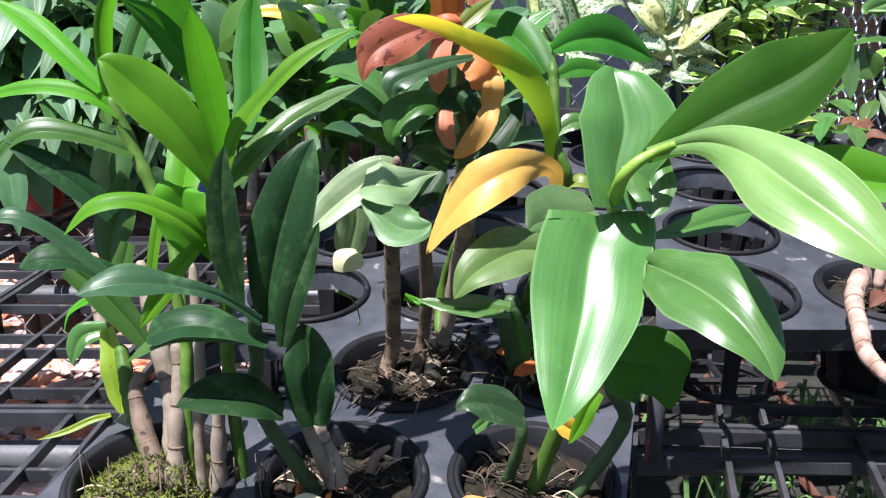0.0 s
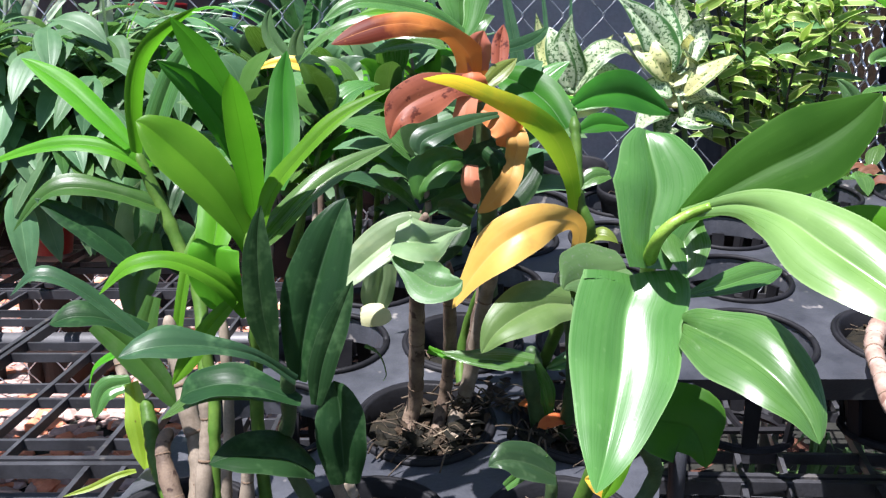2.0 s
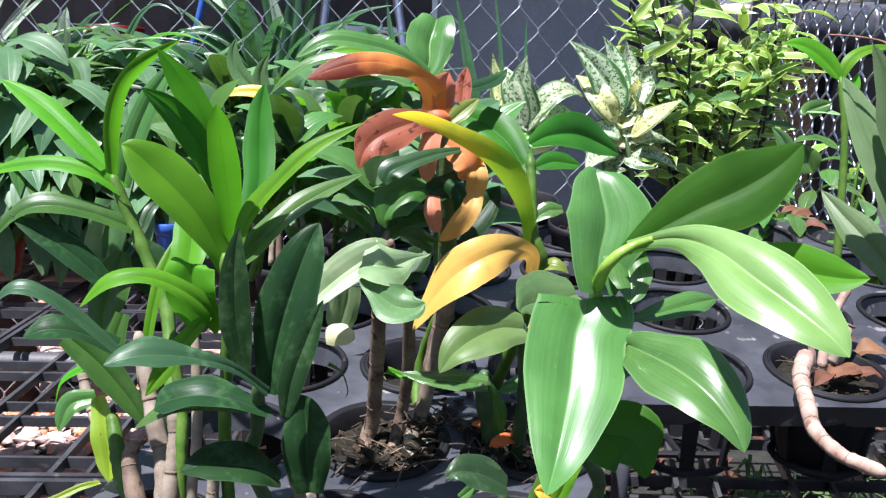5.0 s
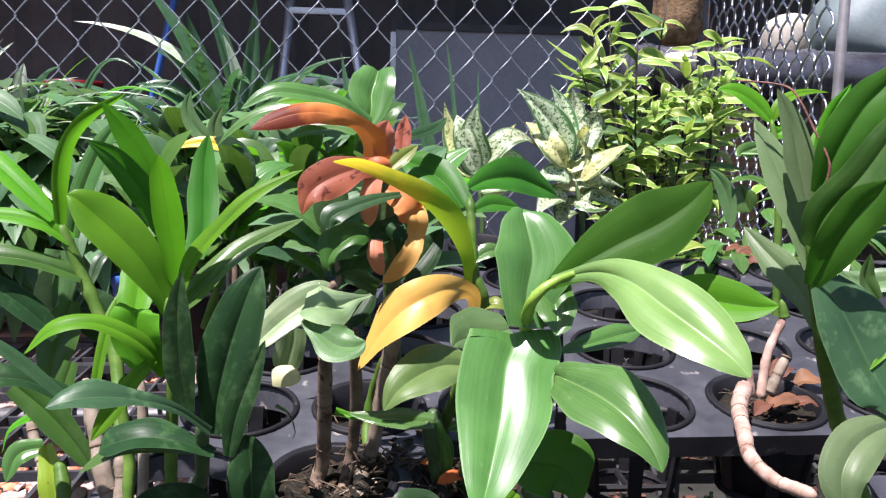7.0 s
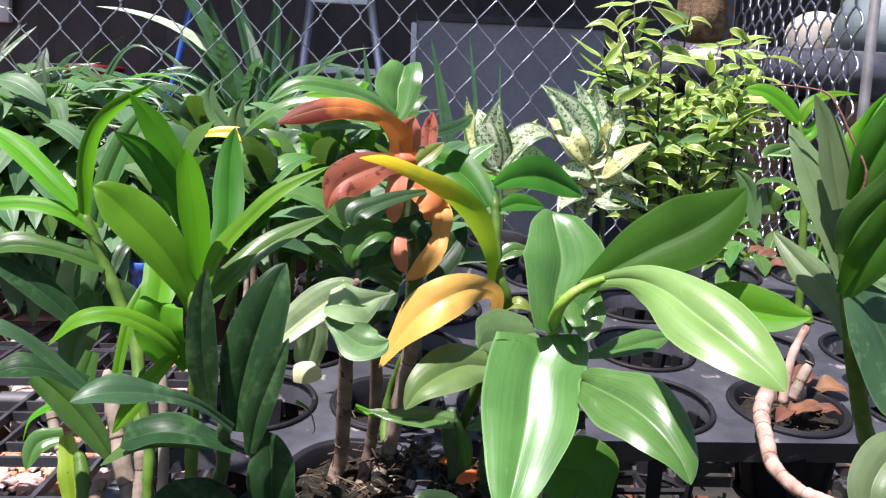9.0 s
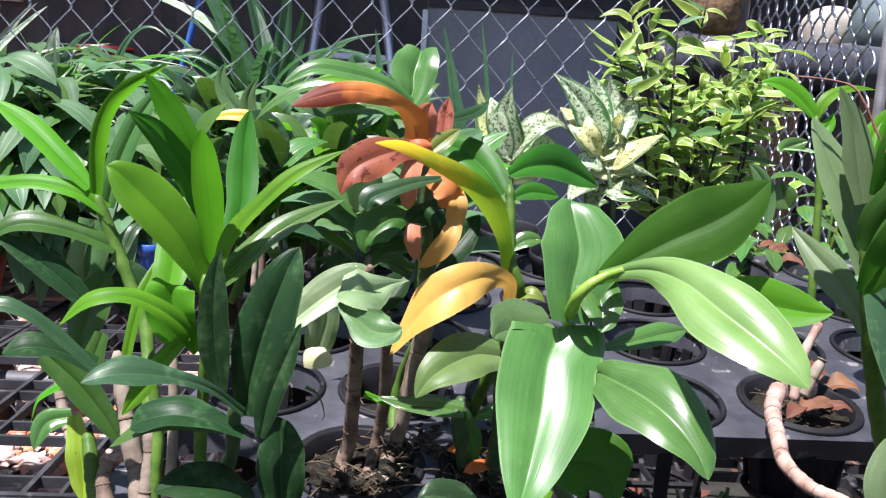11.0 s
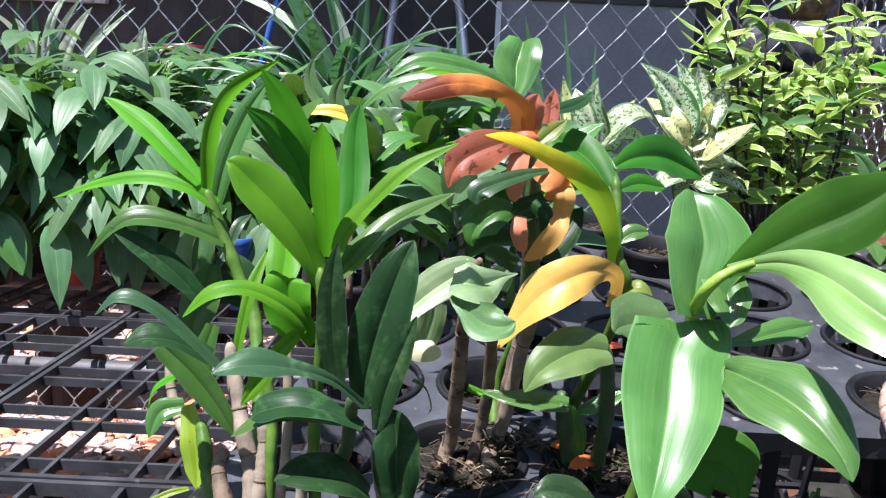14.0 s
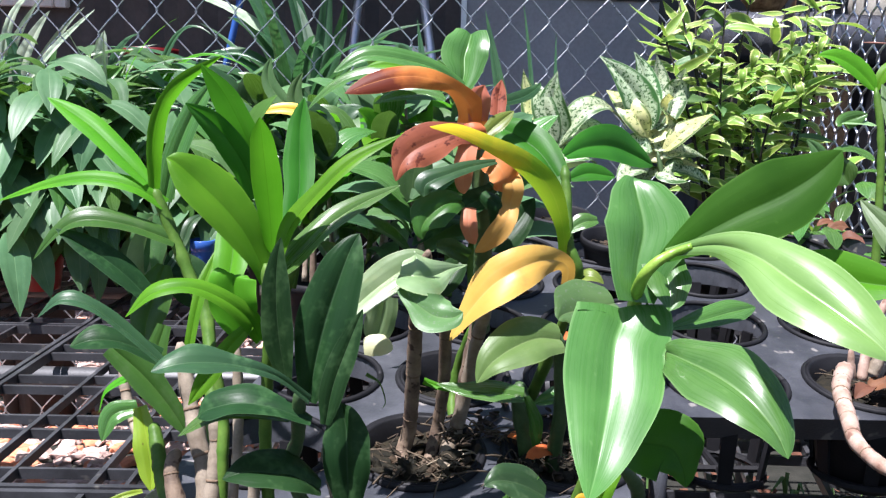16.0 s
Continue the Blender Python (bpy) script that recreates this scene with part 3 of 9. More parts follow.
def chain_link(name, p0, p1, z0, z1, half, step, label, depth=0.003, wire=0.0016):
    """Woven wire: zigzag wires side by side, hooked into each other at every turn."""
    a, b = Vector((*p0, 0)), Vector((*p1, 0))
    d = b - a
    length = d.length
    d.normalize()
    nrm = Vector((-d.y, d.x, 0))
    ob = new(name)
    ob.location = (*p0, z0)
    tagged(ob, label, "fence", kind="structure")
    rows = int((z1 - z0) / step)
    per = 8
    for w in range(int(length / half)):
        pts = []
        for k in range(rows * per + 1):
            r = k / per
            th = math.pi * (r + w)
            x = (w + 0.5 + 0.545 * math.asin(0.985 * math.cos(th)) / math.asin(0.985)) * half
            pts.append(a + d * x + nrm * (depth * math.sin(th)) + Vector((0, 0, z0 + r * step)))
        part("wire", tube(pts, wire, 5), M_WIRE, ob)
    return ob


chain_link("fence_back", (-1.9988, 1.86), (0.74, 1.80), 0.0305, 1.62, 0.0422, 0.0535, "galvanised chain-link fence of diamond mesh behind the plants")
chain_link("fence_side", (0.765, 1.78), (0.700, 1.16), 0.5655, 1.62, 0.0250, 0.0330, "galvanised chain-link fence turning towards the bench", 0.0045, 0.0021)


def post(x, y, r, label):
    ob = thing("fence_post", (x, y, 0), label, "post", "fence posts")
    part("tube", tube([(x, y, 0), (x, y, 0.6), (x, y, 1.7)], r, 16), M_POST, ob)
    part("cap", tube([(x, y, 1.70), (x, y, 1.715), (x, y, 1.73)], [r * 1.15, r * 1.15, r * 0.5], 16), M_POST, ob)
    return ob


post(0.755, 1.80, 0.011, "galvanised steel fence post with rust at the corner")
post(0.697, 1.145, 0.0078, "rust-stained galvanised fence post beside the bench")


# ---------------------------------------------------------------- bench of black grating on grey pipes
def bar(bm, x0, x1, y0, y1, h, z=BENCH_Z):
    box(bm, x0, x1, y0, y1, z - h, z)


bench = thing("plant_bench", (0, 0.6, 0), "bench of black plastic grating on grey steel pipes", "bench")
PANEL_W, PANEL_D = 0.53, 0.50
COLS_AT = [0.091 + 0.106 * k + q for k in range(-1, 4) for q in (0.0, 0.030) if 0.02 < 0.091 + 0.106 * k + q < 0.51]
ROWS_AT = [0.004 + 0.124 * k + q for k in range(5) for q in (0.0, 0.036) if 0.02 < 0.004 + 0.124 * k + q < 0.48]


SIDE_COLS = [0.053 + 0.106 * k + q for k in range(5) for q in (0.0, 0.036) if 0.053 + 0.106 * k + q < 0.51]
SIDE_ROWS = [0.047, 0.135, 0.171, 0.295, 0.331, 0.455]


def grating(ox, oy, cols, rows, turn=0.0, lean=0.0, drop=0.0):
    """One grating panel: a frame with thin tall bars in pairs and short ribs between the pairs."""
    bm = bmesh.new()
    t = 0.006
    for x0, x1, y0, y1 in ((0, PANEL_W, 0, t), (0, PANEL_W, PANEL_D - t, PANEL_D), (0, t, t, PANEL_D - t), (PANEL_W - t, PANEL_W, t, PANEL_D - t)):
        bar(bm, x0, x1, y0, y1, 0.012)
    for k, x in enumerate(cols):
        w = 0.0024 if k % 2 == 0 else 0.0019
        bar(bm, x - w, x + w, t, PANEL_D - t, 0.009, BENCH_Z - 0.001)
    for k, y in enumerate(rows):
        w = 0.0025 if k % 2 else 0.0020
        bar(bm, t, PANEL_W - t, y - w, y + w, 0.0095, BENCH_Z - 0.0022)
    for k in range(len(cols) - 1):
        for j in range(len(rows) - 1):
            if (k * 3 + j * 2) % 7 == 1 and cols[k + 1] - cols[k] > 0.06:
                x = 0.5 * (cols[k] + cols[k + 1])
                bar(bm, x - 0.0014, x + 0.0014, rows[j] + 0.003, rows[j + 1] - 0.003, 0.010, BENCH_Z - 0.004)
            if (k + j) % 3 == 1 and rows[j + 1] - rows[j] > 0.06 and cols[k + 1] - cols[k] < 0.06:
                y = 0.5 * (rows[j] + rows[j + 1])
                bar(bm, cols[k] + 0.003, cols[k + 1] - 0.003, y - 0.0014, y + 0.0014, 0.010, BENCH_Z - 0.004)
    a, b = radians(turn), radians(90 + turn - lean)
    racked = Matrix(((math.cos(a), math.cos(b), 0, ox), (math.sin(a), math.sin(b), 0, oy), (0, 0, 1, -drop), (0, 0, 0, 1)))
    bmesh.ops.transform(bm, matrix=racked, verts=bm.verts)
    return part("grating_panel", bm, M_GRID, bench, smooth=False)


for i in range(-4, 0):
    for j in range(-1, 3):
        grating(0.035 + i * (PANEL_W + 0.004), 0.613 + (j - 1) * (PANEL_D + 0.004), COLS_AT, ROWS_AT)
# the panels on the other side are slightly racked
TURN, LEAN = -2.4, 11.0
for i in range(0, 3):
    for j in range(-1, 3):
        u, v = i * (PANEL_W + 0.004), (j - 1) * (PANEL_D + 0.004)
        a, b = radians(TURN), radians(90 + TURN - LEAN)
        grating(0.066 + u * math.cos(a) + v * math.cos(b), 0.613 + u * math.sin(a) + v * math.sin(b), SIDE_COLS, SIDE_ROWS, TURN, LEAN, 0.013)
for y in (0.1, 0.612, 1.02, 1.5):
    part("support_pipe", tube([(-2.1, y, BENCH_Z - 0.045), (0, y, BENCH_Z - 0.045), (1.7, y, BENCH_Z - 0.045)], 0.014, 14), M_PIPE, bench, "grey steel pipe")
for x in (-1.9, 1.5):
    for y in (0.1, 1.5):
        part("leg", tube([(x, y, 0), (x, y, 0.2), (x, y, BENCH_Z - 0.055)], 0.017, 14), M_PIPE, bench)


# ---------------------------------------------------------------- trays and pots
def hole_centres(x0, y0, pitch, row, skew, cols, rows):
    return [(x0 + k * pitch + r * skew, y0 + r * row, k, r) for r in range(rows) for k in range(cols)]


def plant_tray(x0, y0, cols, rows, pitch, row, skew, HOLE_R, label):
    """A moulded tray: a plate with round openings, raised lips, and open cup frames hanging below."""
    ob = thing("plant_tray", (x0, y0, BENCH_Z), label, "tray", "plant trays")
    seg = 40
    bm = bmesh.new()
    for cx, cy, k, r in hole_centres(x0, y0, pitch, row, skew, cols, rows):
        inner, outer, low = [], [], []
        for q in range(seg):
            a = 2 * math.pi * q / seg
            ca, sa = math.cos(a), math.sin(a)
            inner.append(bm.verts.new((cx + HOLE_R * ca, cy + HOLE_R * sa, tray_z(cy + HOLE_R * sa))))
            s = 1 / max(abs(ca), abs(sa))
            ox, oy = ca * s * 0.5, sa * s * 0.5
            px, py = cx + ox * pitch + oy * skew, cy + oy * row
            outer.append(bm.verts.new((px, py, tray_z(py))))
            low.append(bm.verts.new((cx + HOLE_R * 0.93 * ca, cy + HOLE_R * 0.93 * sa, tray_z(cy) - 0.012)))
        for q in range(seg):
            w = (q + 1) % seg
            bm.faces.new((inner[q], inner[w], outer[w], outer[q]))
            bm.faces.new((low[q], low[w], inner[w], inner[q]))
    bmesh.ops.remove_doubles(bm, verts=bm.verts[:], dist=0.0006)
    rim = [e for e in bm.edges if e.is_boundary and all((v.co.z - tray_z(v.co.y)) > -0.004 for v in e.verts)]
    ext = bmesh.ops.extrude_edge_only(bm, edges=rim)
    for v in [g for g in ext["geom"] if isinstance(g, bmesh.types.BMVert)]:
        v.co.z -= 0.022
        v.co.x += 0.010 if v.co.x < x0 + 0.5 * (cols - 1) * pitch else -0.010
        v.co.y += 0.016 if v.co.y < y0 + 0.5 * (rows - 1) * row else -0.010
    bmesh.ops.recalc_face_normals(bm, faces=bm.faces[:])
    part("plate", bm, M_PLASTIC, ob, smooth=False)
    for cx, cy, k, r in hole_centres(x0, y0, pitch, row, skew, cols, rows):
        z = tray_z(cy)
        ring = [(cx + HOLE_R * math.cos(2 * math.pi * q / 36), cy + HOLE_R * math.sin(2 * math.pi * q / 36)) for q in range(37)]
        part("lip", tube([(x, y, tray_z(y) + 0.001) for x, y in ring], 0.0024, 8), M_POT, ob)
        bm = bmesh.new()
        low_z = max(BENCH_Z + 0.004, z - 0.075)
        rb = HOLE_R * 0.74
        for q in range(6):
            a = 2 * math.pi * (q + 0.3) / 6
            ca, sa = math.cos(a), math.sin(a)
            p, t = Vector((ca, sa, 0)), Vector((-sa, ca, 0))
            hi = [Vector((cx, cy, z - 0.010)) + p * HOLE_R * 0.93 + t * 0.006 * e for e in (-1, 1)]
            lo = [Vector((cx, cy, low_z)) + p * rb + t * 0.005 * e for e in (-1, 1)]
            vs = [bm.verts.new(v) for v in (hi[0], hi[1], lo[1], lo[0])] + [bm.verts.new(v - p * 0.003) for v in (hi[0], hi[1], lo[1], lo[0])]
            for f in ((0, 1, 2, 3), (7, 6, 5, 4), (0, 4, 5, 1), (1, 5, 6, 2), (2, 6, 7, 3), (3, 7, 4, 0)):
                bm.faces.new([vs[i] for i in f])
        low_ring = [(cx + rb * math.cos(2 * math.pi * q / 24), cy + rb * math.sin(2 * math.pi * q / 24), low_z + 0.003) for q in range(25)]
        tube(low_ring, 0.0032, 6, bm)
        tube([(cx - rb, cy, low_z + 0.003), (cx, cy, low_z + 0.003), (cx + rb, cy, low_z + 0.003)], 0.003, 6, bm)
        tube([(cx, cy - rb, low_z + 0.003), (cx, cy, low_z + 0.003), (cx, cy + rb, low_z + 0.003)], 0.003, 6, bm)
        part("cup_frame", bm, M_POT, ob, smooth=False)
    for sx in (-0.5, cols - 0.5):
        for sr in (-0.5, rows - 0.5):
            x, y = x0 + sx * pitch + sr * skew, y0 + sr * row
            x += 0.006 if sx < 0 else -0.006
            y += 0.006 if sr < 0 else -0.006
            part("foot", tube([(x, y, BENCH_Z), (x, y, 0.52), (x, y, tray_z(y) - 0.004)], [0.006, 0.006, 0.008], 8), M_PLASTIC, ob)
    return ob


TRAY_L = (-0.153, 0.376, 3, 6, 0.0985, 0.099, 0.026, 0.0425)
TRAY_R = (0.210, 0.577, 4, 4, 0.112, 0.107, 0.024, 0.046)
plant_tray(*TRAY_L, "black moulded plant tray with round pot openings")
plant_tray(*TRAY_R, "black moulded plant tray with mostly empty openings")


def flower_pot(x, y, r=0.043, h=0.075, fill=0.014, seed=0, label="small black plastic pot of bark set in a tray", dz=0.001, moss=False, wiry=0):
    """A thin-walled pot with a rolled rim, bark chips and dry roots on top."""
    z = tray_z(y) + dz
    ob = thing("flower_pot", (x, y, z - h), label, "pot", "pots in the trays")
    prof = [(0.70 * r, -h), (0.94 * r, -0.012), (0.95 * r, -0.008), (1.04 * r, -0.007), (1.05 * r, 0.0), (1.02 * r, 0.003), (0.97 * r, 0.001), (0.93 * r, -0.012), (0.86 * r, -h * 0.45)]
    bm = bmesh.new()
    seg = 36
    rings = [[bm.verts.new((x + pr * math.cos(2 * math.pi * q / seg), y + pr * math.sin(2 * math.pi * q / seg), z + pz + 0.17 * pr * math.sin(2 * math.pi * q / seg))) for q in range(seg)] for pr, pz in prof]
    for a, b in zip(rings, rings[1:]):
        for q in range(seg):
            bm.faces.new((a[q], a[(q + 1) % seg], b[(q + 1) % seg], b[q]))
    bm.faces.new(rings[0][::-1])
    part("shell", bm, M_POT, ob)
    rnd = random.Random(seed)
    bm = bmesh.new()
    bmesh.ops.create_circle(bm, cap_ends=True, segments=24, radius=r * 0.91)
    bmesh.ops.subdivide_edges(bm, edges=bm.edges[:], cuts=2, use_grid_fill=True)
    for v in bm.verts:
        v.co = Vector((x + v.co.x, y + v.co.y, z - fill + 0.17 * v.co.y + 0.006 * noise.noise(v.co * 60 + Vector((seed, 0, 0)))))
    if moss:
        for v in bm.verts:
            q = (Vector((v.co.x - x, v.co.y - y, 0))).length / r
            v.co.z += 0.022 * max(0.0, 1 - q * q) * (0.7 + 0.5 * noise.noise(v.co * 90))
    part("soil", bm, M_MOSS if moss else M_SOIL, ob)
    if moss:
        tuft = bmesh.new()
        for i in range(1700):
            a, d = rnd.uniform(0, 6.28), math.sqrt(rnd.random()) * 0.92
            p = Vector((x + r * d * math.cos(a), y + r * d * math.sin(a), z - fill + 0.020 * (1 - d * d)))
            tip = p + Vector((rnd.uniform(-1, 1), rnd.uniform(-1, 1), rnd.uniform(0.2, 1.1))).normalized() * rnd.uniform(0.0015, 0.0045)
            w = Vector((rnd.uniform(-1, 1), rnd.uniform(-1, 1), 0)).normalized() * 0.0007
            vs = [tuft.verts.new(q) for q in (p - w, p + w, tip)]
            tuft.faces.new(vs)
        part("moss_tuft", tuft, M_MOSS, ob, "short yellow-green moss")
    for i in range(26):
        a, d = rnd.uniform(0, 6.28), r * 0.84 * math.sqrt(rnd.random())
        cb = stone_mesh(seed * 100 + i, 0.5)
        bmesh.ops.transform(cb, matrix=pose(x + d * math.cos(a), y + d * math.sin(a), z - fill + 0.002 + 0.17 * d * math.sin(a), rnd.uniform(-40, 40), rnd.uniform(-40, 40), rnd.uniform(0, 360)) @ Matrix.Diagonal((rnd.uniform(0.006, 0.014), rnd.uniform(0.004, 0.008), 0.006, 1)), verts=cb.verts)
        part("bark_chip", cb, M_BARK, ob, smooth=False)
    bm = bmesh.new()
    for i in range(34):
        a, d = rnd.uniform(0, 6.28), r * rnd.uniform(0.05, 0.85)
        p = Vector((x + d * math.cos(a), y + d * math.sin(a), z - fill + 0.003 + 0.17 * d * math.sin(a)))
        q = p + Vector((rnd.uniform(-1, 1), rnd.uniform(-1, 1), 0.05)) * rnd.uniform(0.010, 0.030)
        mid = (p + q) / 2 + Vector((rnd.uniform(-0.006, 0.006), rnd.uniform(-0.006, 0.006), rnd.uniform(0.0005, 0.003)))
        tube(smooth_line([p, mid, q], 3), rnd.uniform(0.0002, 0.00055), 4, bm)
    part("root_tangle", bm, M_ROOT, ob)
    for i in range(wiry):
        a, d = rnd.uniform(0, 6.28), r * rnd.uniform(0.1, 0.5)
        p = Vector((x + d * math.cos(a), y + d * math.sin(a), z - fill))
        a += rnd.uniform(-0.8, 0.8)
        out = Vector((math.cos(a), math.sin(a), 0)) * r * rnd.uniform(0.45, 1.05)
        crest = p + out * 0.5 + Vector((rnd.uniform(-0.006, 0.006), rnd.uniform(-0.006, 0.006), rnd.uniform(0.003, 0.011)))
        part("root", tube(smooth_line([p, crest, p + out + Vector((0, 0, rnd.uniform(-0.002, 0.004)))], 5), rnd.uniform(0.00035, 0.0006), 5), M_ROOT_PALE, ob, "pale wiry root")
    return ob


plant_tray(0.385, 0.415, 3, 1, 0.112, 0.107, 0.024, 0.046, "black moulded plant tray at the front of the bench")
flower_pot(0.385, 0.415, seed=8)
flower_pot(-0.0545, 0.376, 0.0395, seed=1, fill=0.008, wiry=14)
flower_pot(0.044, 0.376, 0.0395, seed=2, fill=0.008, wiry=8)
flower_pot(-0.153, 0.376, 0.0395, seed=3, label="small black pot of mossy bark set in a tray", moss=True, fill=0.012, wiry=16)
flower_pot(-0.0285, 0.475, 0.0395, seed=4, fill=0.010, wiry=6)
flower_pot(0.070, 0.475, 0.0395, seed=5, fill=0.010)
flower_pot(-0.0025, 0.574, 0.0395, seed=6, fill=0.022)
flower_pot(0.322, 0.577, seed=7, label="small black pot of bark with a bare old cane", fill=0.010)

# ---------------------------------------------------------------- the plants

orchid_plant_1 = thing("orchid_plant", (0.044, 0.376, 0.555), "potted orchid with broad glossy light-green leaves", "plant", "potted plants")
cane(orchid_plant_1, [(0.0430, 0.3780, 0.5560), (0.0728, 0.3360, 0.6944), (0.0688, 0.3310, 0.7159)], 0.0044, M_CANE_GREEN, swell=0.1)
stem(orchid_plant_1, [(0.0692, 0.3320, 0.7123), (0.0671, 0.3240, 0.7204), (0.0640, 0.3100, 0.7312), (0.0638, 0.2990, 0.7412), (0.0680, 0.2960, 0.7477), (0.0744, 0.2970, 0.7514), (0.0815, 0.2940, 0.7551)], 0.0036, 0.0016, M_STEM_BRIGHT)
sheet(orchid_plant_1, [(0.0580, 0.3130, 0.7246), (0.0582, 0.3080, 0.7194), (0.0537, 0.3000, 0.7115), (0.0492, 0.2840, 0.6955), (0.0434, 0.2680, 0.6817), (0.0385, 0.2560, 0.6716), (0.0338, 0.2450, 0.6662)], [0.0403, 0.0428, 0.0431, 0.0401, 0.0292, 0.0151, 0.0000], [(0.11, -0.71, 0.70), (0.11, -0.72, 0.68), (0.11, -0.72, 0.68), (0.04, -0.69, 0.72), (-0.02, -0.64, 0.76), (-0.06, -0.54, 0.84), (-0.06, -0.54, 0.84)], G["glossy"], fold=0.22, bulge=0.08, wave=0.02, veins=0.02)
sheet(orchid_plant_1, [(0.0632, 0.3080, 0.7278), (0.0647, 0.3120, 0.7435), (0.0683, 0.3180, 0.7592), (0.0662, 0.3260, 0.7727), (0.0653, 0.3310, 0.7781), (0.0658, 0.3340, 0.7795)], [0.0162, 0.0289, 0.0388, 0.0279, 0.0133, 0.0000], [(0.10, -0.97, 0.24), (0.10, -0.95, 0.29), (0.09, -0.90, 0.43), (0.09, -0.81, 0.57), (0.10, -0.64, 0.76), (0.10, -0.64, 0.76)], G["glossy"], fold=0.28, bulge=0.1, wave=0.03)
sheet(orchid_plant_1, [(0.0755, 0.3140, 0.7444), (0.0770, 0.3080, 0.7370), (0.0768, 0.3020, 0.7306), (0.0753, 0.2980, 0.7265)], [0.0188, 0.0191, 0.0123, 0.0000], [(-0.05, -0.78, 0.62), (-0.05, -0.76, 0.65), (-0.05, -0.72, 0.69), (-0.05, -0.72, 0.69)], G["glossy"], fold=0.2)
sheet(orchid_plant_1, [(0.0721, 0.3030, 0.7481), (0.0856, 0.3040, 0.7568), (0.1042, 0.3040, 0.7676), (0.1211, 0.3030, 0.7765), (0.1343, 0.3020, 0.7857), (0.1434, 0.3010, 0.7955)], [0.0043, 0.0154, 0.0290, 0.0308, 0.0203, 0.0000], [(-0.08, -0.97, 0.23), (-0.12, -0.96, 0.25), (-0.17, -0.95, 0.26), (-0.21, -0.95, 0.24), (-0.28, -0.93, 0.23), (-0.28, -0.93, 0.23)], G["rich"], fold=0.14, bulge=0.06, wave=0.03)
sheet(orchid_plant_1, [(0.0729, 0.3010, 0.7509), (0.0880, 0.2860, 0.7570), (0.0968, 0.2660, 0.7564), (0.1050, 0.2470, 0.7496), (0.1136, 0.2310, 0.7426), (0.1209, 0.2220, 0.7363), (0.1258, 0.2170, 0.7307)], [0.0037, 0.0089, 0.0200, 0.0293, 0.0269, 0.0166, 0.0000], [(-0.73, -0.64, 0.23), (-0.83, -0.55, 0.12), (-0.63, -0.40, 0.66), (-0.42, -0.50, 0.76), (-0.24, -0.57, 0.78), (-0.04, -0.67, 0.74), (-0.04, -0.67, 0.74)], G["gloss_pale"], fold=0.1, bulge=0.14, wave=0.03)
sheet(orchid_plant_1, [(0.1211, 0.3150, 0.7417), (0.1397, 0.3080, 0.7428), (0.1538, 0.3010, 0.7411), (0.1654, 0.2950, 0.7403), (0.1733, 0.2900, 0.7415)], [0.0025, 0.0187, 0.0218, 0.0131, 0.0000], [(-0.35, -0.88, 0.33), (-0.32, -0.78, 0.54), (-0.35, -0.78, 0.52), (-0.43, -0.74, 0.51), (-0.43, -0.74, 0.51)], G["bright"], fold=0.35)
sheet(orchid_plant_1, [(0.0749, 0.3000, 0.7083), (0.0786, 0.2870, 0.7092), (0.0876, 0.2700, 0.7076), (0.0952, 0.2560, 0.7030), (0.1018, 0.2460, 0.6946), (0.1047, 0.2400, 0.6864)], [0.0048, 0.0214, 0.0328, 0.0292, 0.0174, 0.0000], [(-0.96, -0.28, 0.02), (-0.57, -0.26, 0.78), (-0.39, -0.38, 0.84), (-0.12, -0.53, 0.84), (0.18, -0.65, 0.73), (0.18, -0.65, 0.73)], G["glossy"], fold=0.14, bulge=0.14, wave=0.03)
sheet(orchid_plant_1, [(0.0637, 0.3180, 0.6613), (0.0719, 0.3100, 0.6626), (0.0826, 0.3050, 0.6622), (0.0874, 0.3020, 0.6551), (0.0892, 0.3000, 0.6463)], [0.0160, 0.0291, 0.0337, 0.0171, 0.0000], [(-0.57, -0.47, 0.67), (-0.44, -0.59, 0.68), (-0.17, -0.83, 0.53), (0.14, -0.93, 0.35), (0.14, -0.93, 0.35)], G["rich"], fold=0.15, wave=0.03)
sheet(orchid_plant_1, [(0.0621, 0.3400, 0.7196), (0.0499, 0.3340, 0.7184), (0.0391, 0.3260, 0.7185), (0.0338, 0.3200, 0.7182), (0.0317, 0.3170, 0.7166)], [0.0202, 0.0319, 0.0270, 0.0114, 0.0000], [(0.22, -0.60, 0.77), (0.32, -0.59, 0.74), (0.47, -0.54, 0.70), (0.46, -0.53, 0.71), (0.46, -0.53, 0.71)], G["grey"], fold=0.1, bulge=0.1, blunt=2.0)
sheet(orchid_plant_1, [(0.0812, 0.3160, 0.7141), (0.0959, 0.3200, 0.7169), (0.1111, 0.3270, 0.7192), (0.1216, 0.3330, 0.7198), (0.1280, 0.3370, 0.7197)], [0.0024, 0.0098, 0.0132, 0.0079, 0.0000], [(0.00, -0.58, 0.81), (0.07, -0.57, 0.81), (0.21, -0.59, 0.78), (0.31, -0.57, 0.76), (0.31, -0.57, 0.76)], G["mid"], fold=0.25)
